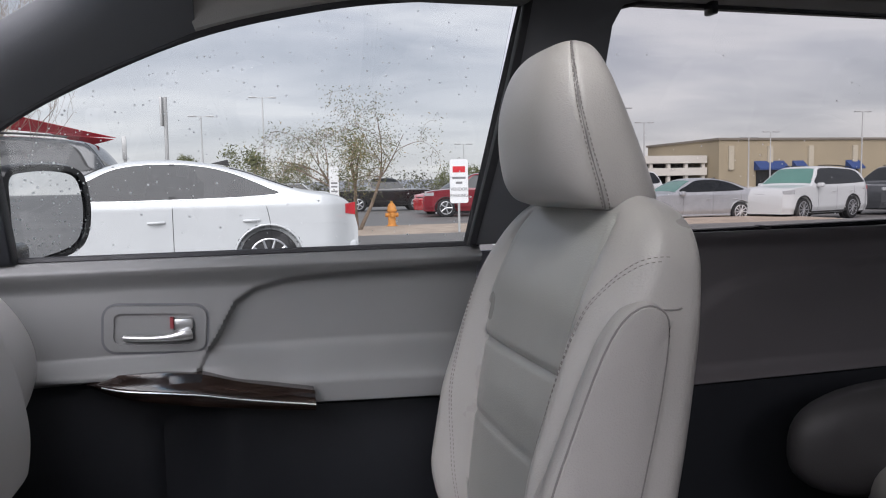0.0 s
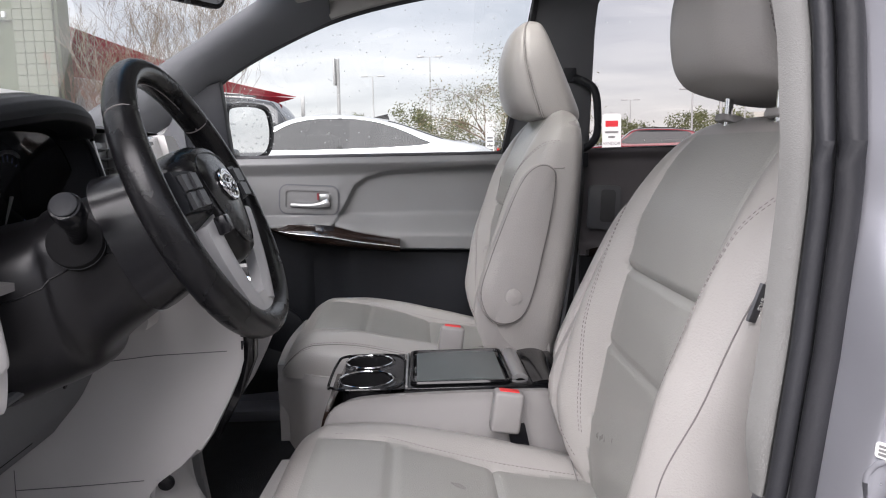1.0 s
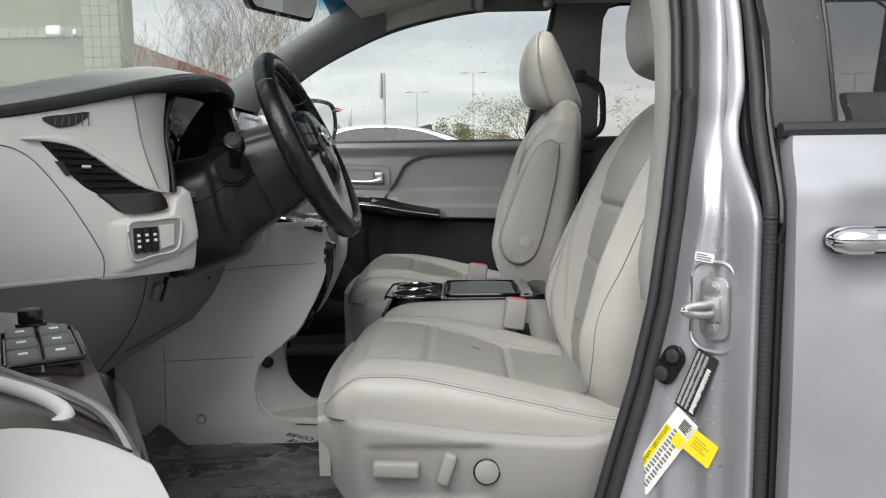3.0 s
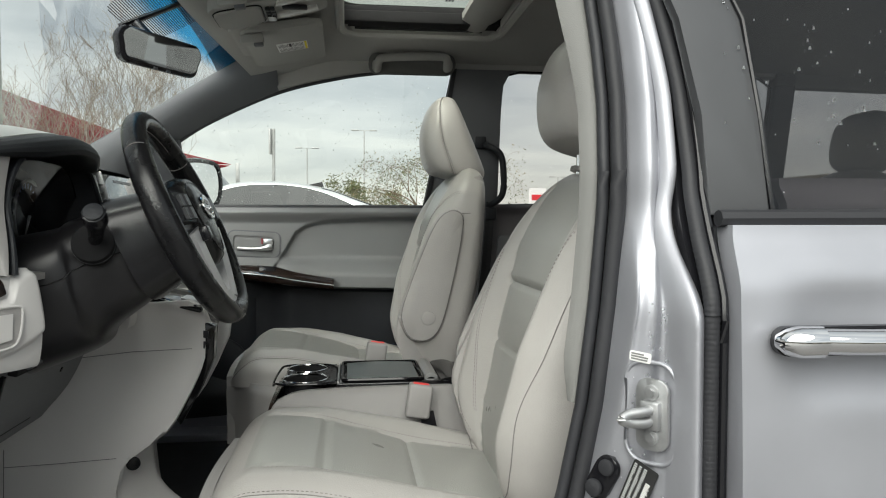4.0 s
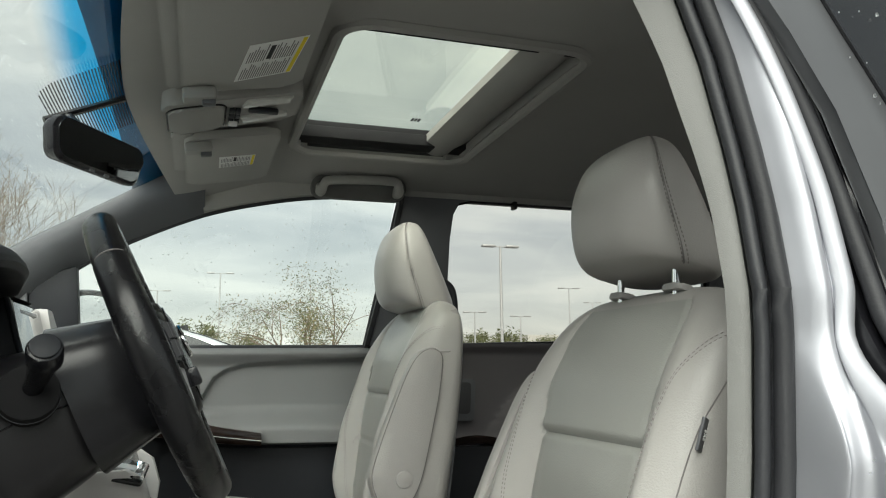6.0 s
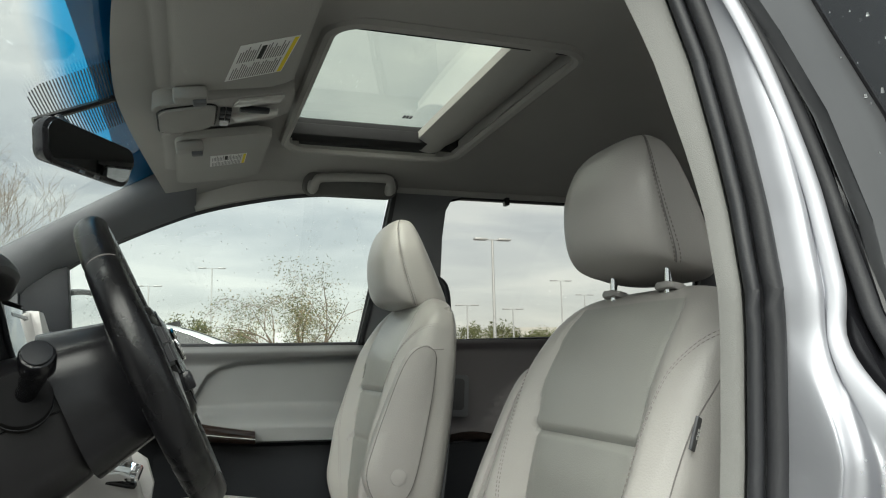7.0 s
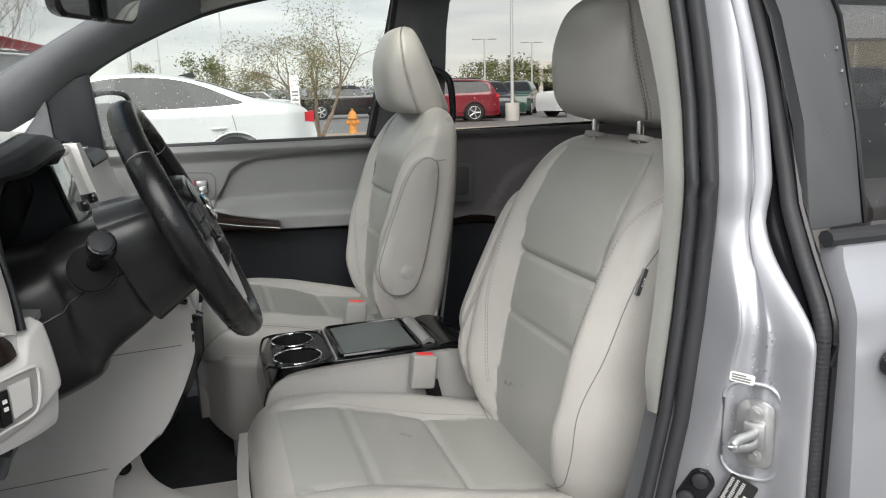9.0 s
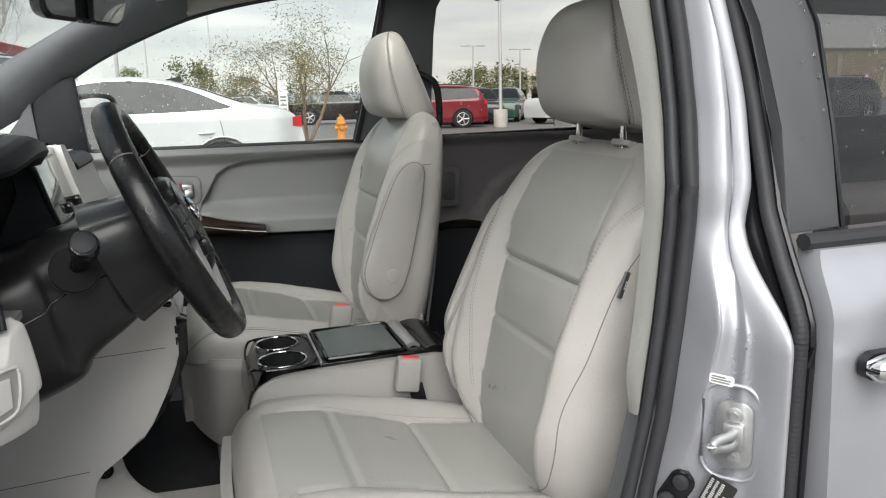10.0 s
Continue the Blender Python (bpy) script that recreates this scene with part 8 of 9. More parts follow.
KINDS = {
    # length, half width, height, belt, ground clearance, wheel radius, axles, roofline (share of length from the front, share of height), pillars
    "sedan": (4.85, 0.92, 1.47, 0.92, 0.20, 0.325, (0.185, 0.785), [(0.0, 0.44), (0.03, 0.53), (0.10, 0.60), (0.25, 0.665), (0.29, 0.69), (0.36, 0.84), (0.44, 0.965), (0.52, 1.0), (0.62, 0.985), (0.72, 0.92), (0.80, 0.825), (0.86, 0.760), (0.92, 0.725), (0.962, 0.690), (0.987, 0.62), (1.0, 0.46)], [(0.335, 0.70), (0.40, 0.84), (0.455, 0.925), (0.53, 0.955), (0.62, 0.945), (0.70, 0.89), (0.785, 0.77), (0.80, 0.715), (0.60, 0.69)]),
    "suv": (4.70, 0.94, 1.74, 1.08, 0.24, 0.365, (0.19, 0.775), [(0.0, 0.45), (0.02, 0.56), (0.06, 0.61), (0.24, 0.655), (0.28, 0.67), (0.36, 0.85), (0.42, 0.97), (0.50, 1.0), (0.70, 0.995), (0.88, 0.95), (0.93, 0.86), (0.975, 0.66), (0.99, 0.60), (1.0, 0.40)], [(0.335, 0.68), (0.395, 0.84), (0.44, 0.935), (0.52, 0.955), (0.72, 0.945), (0.86, 0.90), (0.905, 0.74), (0.90, 0.69), (0.6, 0.665)]),
    "pickup": (5.35, 0.96, 1.82, 1.12, 0.30, 0.39, (0.175, 0.765), [(0.0, 0.46), (0.015, 0.60), (0.05, 0.635), (0.24, 0.675), (0.28, 0.69), (0.34, 0.86), (0.39, 0.975), (0.46, 1.0), (0.58, 0.99), (0.625, 0.95), (0.655, 0.72), (0.67, 0.66), (0.98, 0.655), (0.992, 0.60), (1.0, 0.40)], [(0.315, 0.70), (0.365, 0.86), (0.41, 0.94), (0.48, 0.955), (0.585, 0.945), (0.615, 0.88), (0.63, 0.70), (0.5, 0.68), (0.4, 0.68)]),
    "hatch": (4.40, 0.90, 1.55, 0.97, 0.20, 0.33, (0.19, 0.785), [(0.0, 0.44), (0.03, 0.54), (0.10, 0.61), (0.24, 0.67), (0.28, 0.70), (0.36, 0.86), (0.43, 0.97), (0.52, 1.0), (0.70, 0.975), (0.86, 0.90), (0.93, 0.78), (0.975, 0.66), (1.0, 0.42)], [(0.33, 0.71), (0.40, 0.86), (0.45, 0.93), (0.53, 0.955), (0.70, 0.925), (0.82, 0.85), (0.865, 0.74), (0.80, 0.70), (0.6, 0.69)]),
}


def car(kind, label, paint, m, scale=1.0, detail=True, group="parked cars"):
    """A parked car, nose towards its own -x, standing on z = 0, moved by the pose m."""
    L, W, H, belt, clear, wr, axles, roof, glass = KINDS[kind]
    name = {"sedan": "sedan_car", "suv": "suv_car", "pickup": "pickup_truck", "hatch": "hatchback_car"}[kind]
    root = new(name)
    tagged(root, label, "car" if kind != "pickup" else "pickup truck", group)
    roof = curve_pts([(a * L, b * H) for a, b in roof], 5)

    def top(x):
        return ramp_table(roof, x)

    def half(x, z):
        f = x / L
        plan = 1 - 0.16 * step(0.10, 0.0, f) ** 1.5 - (0.24 if kind == "sedan" else 0.12) * step(0.90, 1.0, f) ** 1.5
        body = W * plan
        side = body * (0.93 + 0.07 * step(clear, clear + 0.22, z))
        if z > belt:
            side -= 0.30 * (z - belt) + 0.35 * max(0, z - belt) ** 2
        return max(side, 0.02)

    def place(bm):
        for v in bm.verts:
            v.co = (v.co.x * scale - L * scale / 2, v.co.y * scale, v.co.z * scale)
        return bm

    def p(nm, bm, material, parent=root, lab="", smooth=True):
        return part(nm, place(bm), material, parent, lab, smooth)
    nx, nr = 90, 26

    def ring(u, v):
        x = L * v
        zt = top(x)
        t = u
        # u: 0..1 from the lower near side over the roof to the far side
        s = abs(2 * t - 1)
        sg = 1 if t < 0.5 else -1
        if s > 0.28:
            q = (s - 0.28) / 0.72
            z = zt - 0.035 - (zt - 0.035 - clear) * q
            y = half(x, z)
        else:
            q = s / 0.28
            z = zt - 0.035 * q ** 3
            y = half(x, zt - 0.035) * q ** 0.9
        # wheel arches
        for ax in axles:
            d = math.hypot(x - ax * L, z - wr)
            if s > 0.28 and d < wr * 1.16 and y > 0.5 * W:
                y -= 0.10
        return (x, sg * y, z)
    body = p("body", grid(nr * 4 + 1, nx * 2, ring, cap=True), paint, root)
    # sill underside
    p("underbody", box(0.10 * L, 0.95 * L, -W * 0.85, W * 0.85, clear * 0.75, clear + 0.08, 0.02), PLASTIC_TRIM)

    def side_glass(sg, pts, lift, nm, material, parent, inset=0.0):
        pts = [(a * L, b * H) for a, b in pts]
        cx = sum(a for a, b in pts) / len(pts)
        cz = sum(b for a, b in pts) / len(pts)
        pts = [(cx + (a - cx) * (1 - inset), cz + (b - cz) * (1 - inset)) for a, b in pts]
        q = curve_pts(pts, 4, True)
        xa, xb = min(a for a, b in q), max(a for a, b in q)

        def span(x):
            zs = []
            for (a, b), (c, d) in zip(q, q[1:] + q[:1]):
                if (a - x) * (c - x) <= 0 and a != c:
                    zs.append(b + (d - b) * (x - a) / (c - a))
            return (min(zs), max(zs)) if zs else (cz, cz)

        def pane(u, v):
            x = xa + (xb - xa) * (0.002 + 0.996 * (0.5 - 0.5 * math.cos(math.pi * u)))
            z0, z1 = span(x)
            z = z0 + (z1 - z0) * v
            return (x, sg * (half(x, z) + lift), z)
        return p(nm, slab(40, 12, pane, (0, -sg * 0.012, 0)), material, parent, smooth=True)
    for sg in (1, -1):
        trim = side_glass(sg, glass, 0.004, "window_trim", CHROME if kind in ("sedan",) else PLASTIC_TRIM, root, -0.03)
        side_glass(sg, glass, 0.009, "side_window", CARGLASS, trim, 0.0)
        # pillar between the doors
        bx = 0.575 * L if kind != "pickup" else 0.475 * L
        p("door_pillar", prism([(bx - 0.035, belt + 0.10), (bx + 0.035, belt + 0.10), (bx + 0.02, top(bx) - 0.06), (bx - 0.03, top(bx) - 0.06)], lambda a, b, d: (a, sg * (half(a, b) + 0.012 - d), b), 0.01), PLASTIC_TRIM, root, smooth=False)
        if detail:
            for x, z1 in ((0.355 * L, 1.0), (bx, 1.0), (0.78 * L if kind != "pickup" else 0.64 * L, 0.9)):
                zs = [clear + 0.10 + (belt - clear - 0.10) * q / 10 for q in range(11)]
                p("door_seam", tube([(x + 0.05 * math.sin(q * 0.3) * (x > 0.7 * L), sg * (half(x, z) + 0.001), z) for q, z in enumerate(zs)], 0.0035, 5), PLASTIC_TRIM, root)
            for x in (bx - 0.17, (0.78 * L - 0.16) if kind != "pickup" else 0.64 * L - 0.14):
                p("car_door_handle", tube(curve_pts([(x - 0.09, sg * (half(x, belt - 0.16) + 0.004), belt - 0.16), (x, sg * (half(x, belt - 0.16) + 0.030), belt - 0.158), (x + 0.09, sg * (half(x, belt - 0.16) + 0.004), belt - 0.156)], 5), 0.014, 8), paint, root)
            x = 0.34 * L
            p("wing_mirror", move(box(-0.07, 0.07, -0.10, 0.10, -0.07, 0.07, 0.04, 3), pose(x, sg * (half(x, belt) + 0.12), belt + 0.05)), paint, root)
            p("rocker", tube([(0.29 * L + 0.42 * L * q / 8, sg * (half(0.5 * L, clear + 0.05) + 0.004), clear + 0.04) for q in range(9)], 0.03, 6), PLASTIC_TRIM if kind != "sedan" else paint, root)
        for ax in axles:
            x = ax * L
            arch = [(x + (wr * 1.19) * math.cos(t * math.pi / 14), wr + wr * 1.19 * math.sin(t * math.pi / 14)) for t in range(-2, 17)]
            p("wheel_arch", tube([(a, sg * (half(a, max(b, clear)) + 0.002), b) for a, b in arch if b > clear * 0.9], 0.022 if kind != "sedan" else 0.012, 6), PLASTIC_TRIM if kind in ("suv", "pickup") else paint, root)
            p("wheel_well", disc((x, sg * (W - 0.26), wr), (0, sg, 0), wr * 1.14, 0.10, 28), PLASTIC_TRIM, root)
            wh = p("tyre", disc((x, sg * (W - 0.23), wr), (0, sg, 0), wr, 0.22, 40, 0.03), TYRE, root)
            p("rim", disc((x, sg * (W - 0.035), wr), (0, sg, 0), wr * 0.70, 0.028, 32, 0.006), PLASTIC_TRIM, wh)
            p("rim_ring", tube([(x + wr * 0.68 * math.cos(t * math.pi / 16), sg * (W - 0.006), wr + wr * 0.68 * math.sin(t * math.pi / 16)) for t in range(32)], 0.013, 6, True), ALLOY, wh)
            for t in range(10 if detail else 5):
                a = 2 * math.pi * t / (10 if detail else 5)
                p("spoke", tube([(x + wr * 0.12 * math.cos(a), sg * (W + 0.002), wr + wr * 0.12 * math.sin(a)), (x + wr * 0.67 * math.cos(a), sg * (W - 0.002), wr + wr * 0.67 * math.sin(a))], 0.016 if detail else 0.03, 6), ALLOY, wh)
            p("hub_cap", disc((x, sg * (W - 0.01), wr), (0, sg, 0), wr * 0.16, 0.02, 16, 0.004), ALLOY, wh)
        # lamps
        hz = H * 0.52
        p("head_lamp", slab(8, 6, lambda u, v: (0.012 * L + 0.075 * L * u, sg * (half(0.012 * L + 0.075 * L * u, hz) + 0.006), hz - 0.05 + (0.11 + 0.03 * u) * v), (0, -sg * 0.05, 0)), HEADLAMP, root)
        tz = H * (0.585 if kind == "sedan" else 0.58)
        p("tail_lamp", slab(8, 8, lambda u, v: (L * (0.968 + 0.026 * u), sg * (half(L * (0.968 + 0.026 * u), tz) + 0.006), tz - 0.07 + 0.02 * (1 - u) + (0.15 - 0.04 * (1 - u)) * v), (0, -sg * 0.06, 0)), TAILRED, root, "red tail lamp")
    # windshield and rear glass
    def screen(f0, f1, w):
        return slab(10, 10, lambda u, v: (L * (f0 + (f1 - f0) * v), (2 * u - 1) * (half(L * (f0 + (f1 - f0) * v), top(L * (f0 + (f1 - f0) * v)) - 0.04) - 0.07), top(L * (f0 + (f1 - f0) * v)) + 0.006 - 0.02 * abs(2 * u - 1) ** 3), (0, 0, -0.012))
    fr = {"sedan": (0.30, 0.425, 0.70, 0.845), "suv": (0.29, 0.41, 0.90, 0.965), "pickup": (0.285, 0.38, 0.63, 0.652), "hatch": (0.29, 0.42, 0.865, 0.955)}[kind]
    tint = mat("green_windscreen", (0.10, 0.22, 0.19), 0.08, stain=0.1)
    p("windscreen", screen(fr[0], fr[1], 0), tint if detail and group == "parked cars" and kind in ("suv", "sedan") and m.translation.x > 10 else CARGLASS, root)
    p("rear_screen", screen(fr[2], fr[3], 0), CARGLASS, root)
    # face: grille, bumper mouth, plate
    p("grille", slab(14, 6, lambda u, v: (0.012 * L - 0.02 * math.sin(math.pi * u) - 0.006, (2 * u - 1) * W * 0.62, H * 0.30 + H * (0.20 if kind != "sedan" else 0.14) * v), (0.04, 0, 0)), PLASTIC_TRIM, root, "black grille")
    if detail:
        for q in range(3):
            p("grille_bar", box(-0.035 + 0.012 * L, -0.01 + 0.012 * L, -W * 0.45, W * 0.45, H * 0.335 + q * 0.05, H * 0.335 + q * 0.05 + 0.016, 0.004), CHROME, root)
    p("rear_bumper", box(0.955 * L, 0.998 * L, -W * 0.80, W * 0.80, clear, clear + 0.30, 0.05, 3), paint if kind in ("sedan", "hatch") else PLASTIC_TRIM, root)
    if kind == "pickup":
        p("load_bed", box(0.69 * L, 0.97 * L, -W * 0.80, W * 0.80, H * 0.60, H * 0.662, 0.005), PLASTIC_TRIM, root)
    if kind == "suv":
        for sg in (1, -1):
            p("roof_rail", tube([(0.47 * L + 0.38 * L * q / 8, sg * 0.58, top(0.47 * L + 0.38 * L * q / 8) + 0.02) for q in range(9)], 0.018, 6), PLASTIC_TRIM, root)
    if kind == "sedan" and detail:
        p("roof_fin", prism([(0.655 * L, H * 0.975), (0.695 * L, H * 1.005), (0.70 * L, H * 0.95)], lambda a, b, d: (a, -0.015 + d, b), 0.03, 0.004), PLASTIC_TRIM, root)
    root.matrix_world = m
    return root


WHITE = mat("white_car_paint", (0.55, 0.565, 0.57), 0.3, coat=0.6, stain=0.02)
car("sedan", "white sedan with tinted windows, wet with rain", WHITE, pose(-1.57, 8.95, 0.18), 1.0)
car("suv", "dark grey SUV parked beyond the white sedan", mat("graphite_paint", (0.05, 0.053, 0.058), 0.25, coat=0.8), pose(-5.35, 14.35, 0.222), 1.2)
car("hatch", "red hatchback across the lane", mat("red_car_paint", (0.50, 0.015, 0.02), 0.25, coat=0.8), pose(9.7, 33.6, 0, 0, 0, 4), 1.05, False)
car("pickup", "black pickup across the lane", mat("black_car_paint", (0.012, 0.011, 0.012), 0.2, coat=0.8), pose(7.0, 40.5, 0, 0, 0, 176), 1.0, False)
car("suv", "small white SUV far across the lot", WHITE, pose(3.6, 58, 0, 0, 0, 170), 1.0, False)
car("suv", "dark red SUV under the light pole", mat("dark_red_paint", (0.17, 0.012, 0.02), 0.25, coat=0.8), pose(9.35, 30.0, 0, 0, 0, -12), 1.05, False)
car("suv", "black SUV beside the light pole", mat("black_blue_paint", (0.012, 0.014, 0.02), 0.2, coat=0.8), pose(12.9, 33.5, 0, 0, 0, 80), 1.0, False)
car("suv", "dark green SUV among parked cars", mat("dark_green_paint", (0.02, 0.06, 0.045), 0.25, coat=0.8), pose(15.3, 35.5, 0, 0, 0, 60), 1.0, False)
car("pickup", "white pickup facing the lane", WHITE, pose(17.0, 30.5, 0, 0, 0, 12), 1.0, True)
car("sedan", "silver sedan with a green-tinted windscreen", mat("silver_blue_paint", (0.42, 0.43, 0.45), 0.3, metal=0.5, coat=0.6), pose(13.4, 20.6, 0, 0, 0, -4), 0.95, True)
car("suv", "white compact SUV with a black grille", WHITE, pose(17.2, 19.9, 0, 0, 0, 17), 0.98, True)
car("suv", "dark SUV at the end of the row", mat("graphite_paint", (0.05, 0.053, 0.058), 0.25), pose(22.8, 21.5, 0, 0, 0, 12), 1.0, False)

# ---- trees ----
LEAF = mat("olive_leaf", (0.12, 0.13, 0.05), 0.7, stain=0.3, stain_size=3)
LEAF2 = mat("tan_leaf", (0.30, 0.24, 0.12), 0.75, stain=0.3, stain_size=3)
BARK = mat("brown_bark", (0.20, 0.15, 0.11), 0.9, grain=0.8, grain_size=60, stain=0.25, stain_size=10)
PALEBARK = mat("pale_twig", (0.30, 0.25, 0.20), 0.85, stain=0.2, stain_size=8)


def limb_set(rnd, base, height, spread, stems, levels, droop=0.0, rise_bias=0.0, girth=0.0125):
    """Branch polylines with radii, growing from base."""
    out, tips = [], []

    def grow(p, d, ln, r, lv):
        pts, rs = [p.copy()], [r]
        n = 5
        for i in range(n):
            d = (d + Vector((rnd.uniform(-1, 1), rnd.uniform(-1, 1), rnd.uniform(-0.5, 0.7))) * 0.17 + Vector((0, 0, -droop * lv * 0.06))).normalized()
            p = p + d * ln / n
            pts.append(p.copy())
            rs.append(r * (1 - 0.55 * (i + 1) / n))
        out.append((pts, rs))
        if lv >= levels:
            tips.append((p.copy(), d.copy()))
            return
        for k in range(rnd.choice((2, 3, 3)) + (1 if lv == 0 else 0)):
            i = rnd.randint(2, n)
            side = Vector((rnd.uniform(-1, 1), rnd.uniform(-1, 1), rnd.uniform(-0.1, 0.9) + rise_bias))
            grow(pts[i].copy(), (d * 0.75 + side * spread).normalized(), ln * rnd.uniform(0.55, 0.8), rs[i] * 0.7, lv + 1)
            tips.append((pts[i].copy(), d.copy()))
    for s in range(stems):
        a = 2 * math.pi * s / stems + rnd.uniform(-0.4, 0.4)
        grow(Vector(base) + Vector((0.08 * math.cos(a), 0.08 * math.sin(a), 0)), Vector((0.35 * math.cos(a), 0.35 * math.sin(a), 1)).normalized(), height * 0.42, height * girth, 0)
    return out, tips


def leaves(rnd, points, per, radius, size):
    verts, faces = [], []
    for p, d in points:
        for _ in range(per):
            c = p + Vector((rnd.gauss(0, radius), rnd.gauss(0, radius), rnd.gauss(0, radius * 0.8)))
            a = Vector((rnd.uniform(-1, 1), rnd.uniform(-1, 1), rnd.uniform(-1, 0.4))).normalized()
            b = a.cross(Vector((rnd.uniform(-1, 1), rnd.uniform(-1, 1), rnd.uniform(-1, 1)))).normalized()
            s = size * rnd.uniform(0.6, 1.3)
            k = len(verts)
            verts += [c - a * s, c + b * s * 0.35, c + a * s, c - b * s * 0.35]
            faces.append((k, k + 1, k + 2, k + 3))
    return from_lists(verts, faces)


def tree(name, label, base, height, seed, spread, stems, levels, per, radius, size, leaf, bark, droop=0.0, second=None, rise_bias=0.0):
    rnd = random.Random(seed)
    root = tagged(empty(name, base), label, "tree")
    limbs, tips = limb_set(rnd, base, height, spread, stems, levels, droop, rise_bias, 0.0085 if rise_bias else 0.0125)
    part("trunk", join(*[tube(pts, rs, 7) for pts, rs in limbs if rs[0] > height * 0.005]), bark, root)
    part("branches", join(*[tube(pts, [max(r, 0.003) for r in rs], 4) for pts, rs in limbs if rs[0] <= height * 0.005]), bark, root)
    if per:
        part("crown", leaves(rnd, tips, per, radius, size), leaf, root, smooth=False)
        if second:
            part("dry_leaves", leaves(rnd, tips[::2], per // 2 + 1, radius, size), second, root, smooth=False)
    return root


tree("mesquite_tree", "thin desert tree with sparse drooping foliage", (2.45, 19.3, 0.15), 4.6, 23, 1.0, 3, 4, 12, 0.17, 0.034, LEAF, BARK, 1.3, LEAF2)
tree("bare_tree", "leafless tree with many fine upright twigs", (-5.5, 14.2, 0.0), 5.2, 5, 0.85, 7, 5, 2, 0.05, 0.016, LEAF2, PALEBARK, 0.0, None, 0.30)
tree("bare_shrub", "low reddish shrub of bare twigs", (-6.5, 14.8, 0.0), 3.5, 8, 0.85, 6, 5, 1, 0.06, 0.016, LEAF2, mat("reddish_twig", (0.26, 0.15, 0.11), 0.85, stain=0.2, stain_size=8), 0.0, None, 0.4)


def bush(base, w, h, seed, name="shade_tree", label="round green tree at the edge of the lot"):
    rnd = random.Random(seed)
    root = tagged(empty(name, base), label, "tree", "far trees")
    part("trunk", tube([Vector(base), Vector(base) + Vector((0.1, 0, h * 0.25)), Vector(base) + Vector((0.0, 0.1, h * 0.5))], [h * 0.03, h * 0.025, h * 0.015], 7), BARK, root)
    pts = []
    for _ in range(46):
        a, b = rnd.uniform(0, 6.283), rnd.uniform(-0.5, 1.0)
        r = w / 2 * math.sqrt(max(0, 1 - b * b * 0.85)) * rnd.uniform(0.35, 1.0)
        pts.append((Vector(base) + Vector((r * math.cos(a), r * math.sin(a), h * 0.62 + b * h * 0.36)), Vector((0, 0, 1))))
    part("crown", leaves(rnd, pts, 42, w * 0.075, w * 0.035), LEAF, root, smooth=False)


for k, (x, y, w, h) in enumerate(((-0.6, 56, 3.9, 4.3), (3.4, 60, 2.4, 3.3), (17.2, 62, 3.0, 3.2), (20.0, 66, 3.0, 3.0), (23.5, 62, 4.2, 3.8), (28.0, 64, 4.6, 4.0), (33.0, 66, 4.0, 3.6), (-4.8, 60, 2.6, 3.9))):
    bush((x, y, 0), w, h, 20 + k)


def hedge_run():
    rnd = random.Random(77)
    pts = []
    for i in range(420):
        x = rnd.uniform(-12, 62)
        pts.append((Vector((x, 92 + rnd.uniform(-2, 2), rnd.uniform(0.2, 2.4 + 0.8 * math.sin(x * 0.7)))), Vector((0, 0, 1))))
    return leaves(rnd, pts, 26, 0.55, 0.24)


tagged(part("far_woods", hedge_run(), mat("far_leaf", (0.10, 0.10, 0.06), 0.8, stain=0.3, stain_size=0.5), smooth=False), "low line of distant desert trees", "trees", kind="stuff")
hills = [(-900 + 1800 * i / 60, 760, 14 + 10 * noise.noise(Vector((i * 0.21, 3, 0))) + 5 * noise.noise(Vector((i * 0.7, 9, 0)))) for i in range(61)]
# Haze is mixed into the hills' pale blue-grey colour.
tagged(part("far_hills", slab(61, 2, lambda u, v: (hills[round(u * 60)][0], 760, 0 if v < 0.5 else max(3, hills[round(u * 60)][2] * 0.6)), (0, 40, 0)), mat("hazy_hill", (0.30, 0.32, 0.36), 1.0, stain=0.05, stain_size=0.02)), "pale hills on the horizon", "hills", kind="structure")

# ---- poles, signs and the hydrant ----
POLE = mat("galvanised_pole", (0.50, 0.50, 0.49), 0.5, metal=0.4, stain=0.08)


def lamp_post(x, y, h, arm, turn=0):
    r = tagged(empty("light_pole", (x, y, 0)), "tall grey parking lot light pole with twin heads", "light pole", "light poles")
    part("pole_base", disc((x, y, 0), (0, 0, 1), 0.30, 0.75, 24, 0.02), KERB, r)
    part("pole", tube([(x, y, 0.7), (x, y, h)], [0.075, 0.05], 10), POLE, r)
    c, s = math.cos(radians(turn)), math.sin(radians(turn))
    part("arm", tube([(x - arm * c, y - arm * s, h - 0.02), (x + arm * c, y + arm * s, h - 0.02)], 0.025, 6), POLE, r)
    for sg in (1, -1):
        part("lamp_head", move(box(-0.30, 0.30, -0.14, 0.14, -0.05, 0.05, 0.03), pose(x + sg * arm * c, y + sg * arm * s, h, 0, 0, turn)), POLE, r)


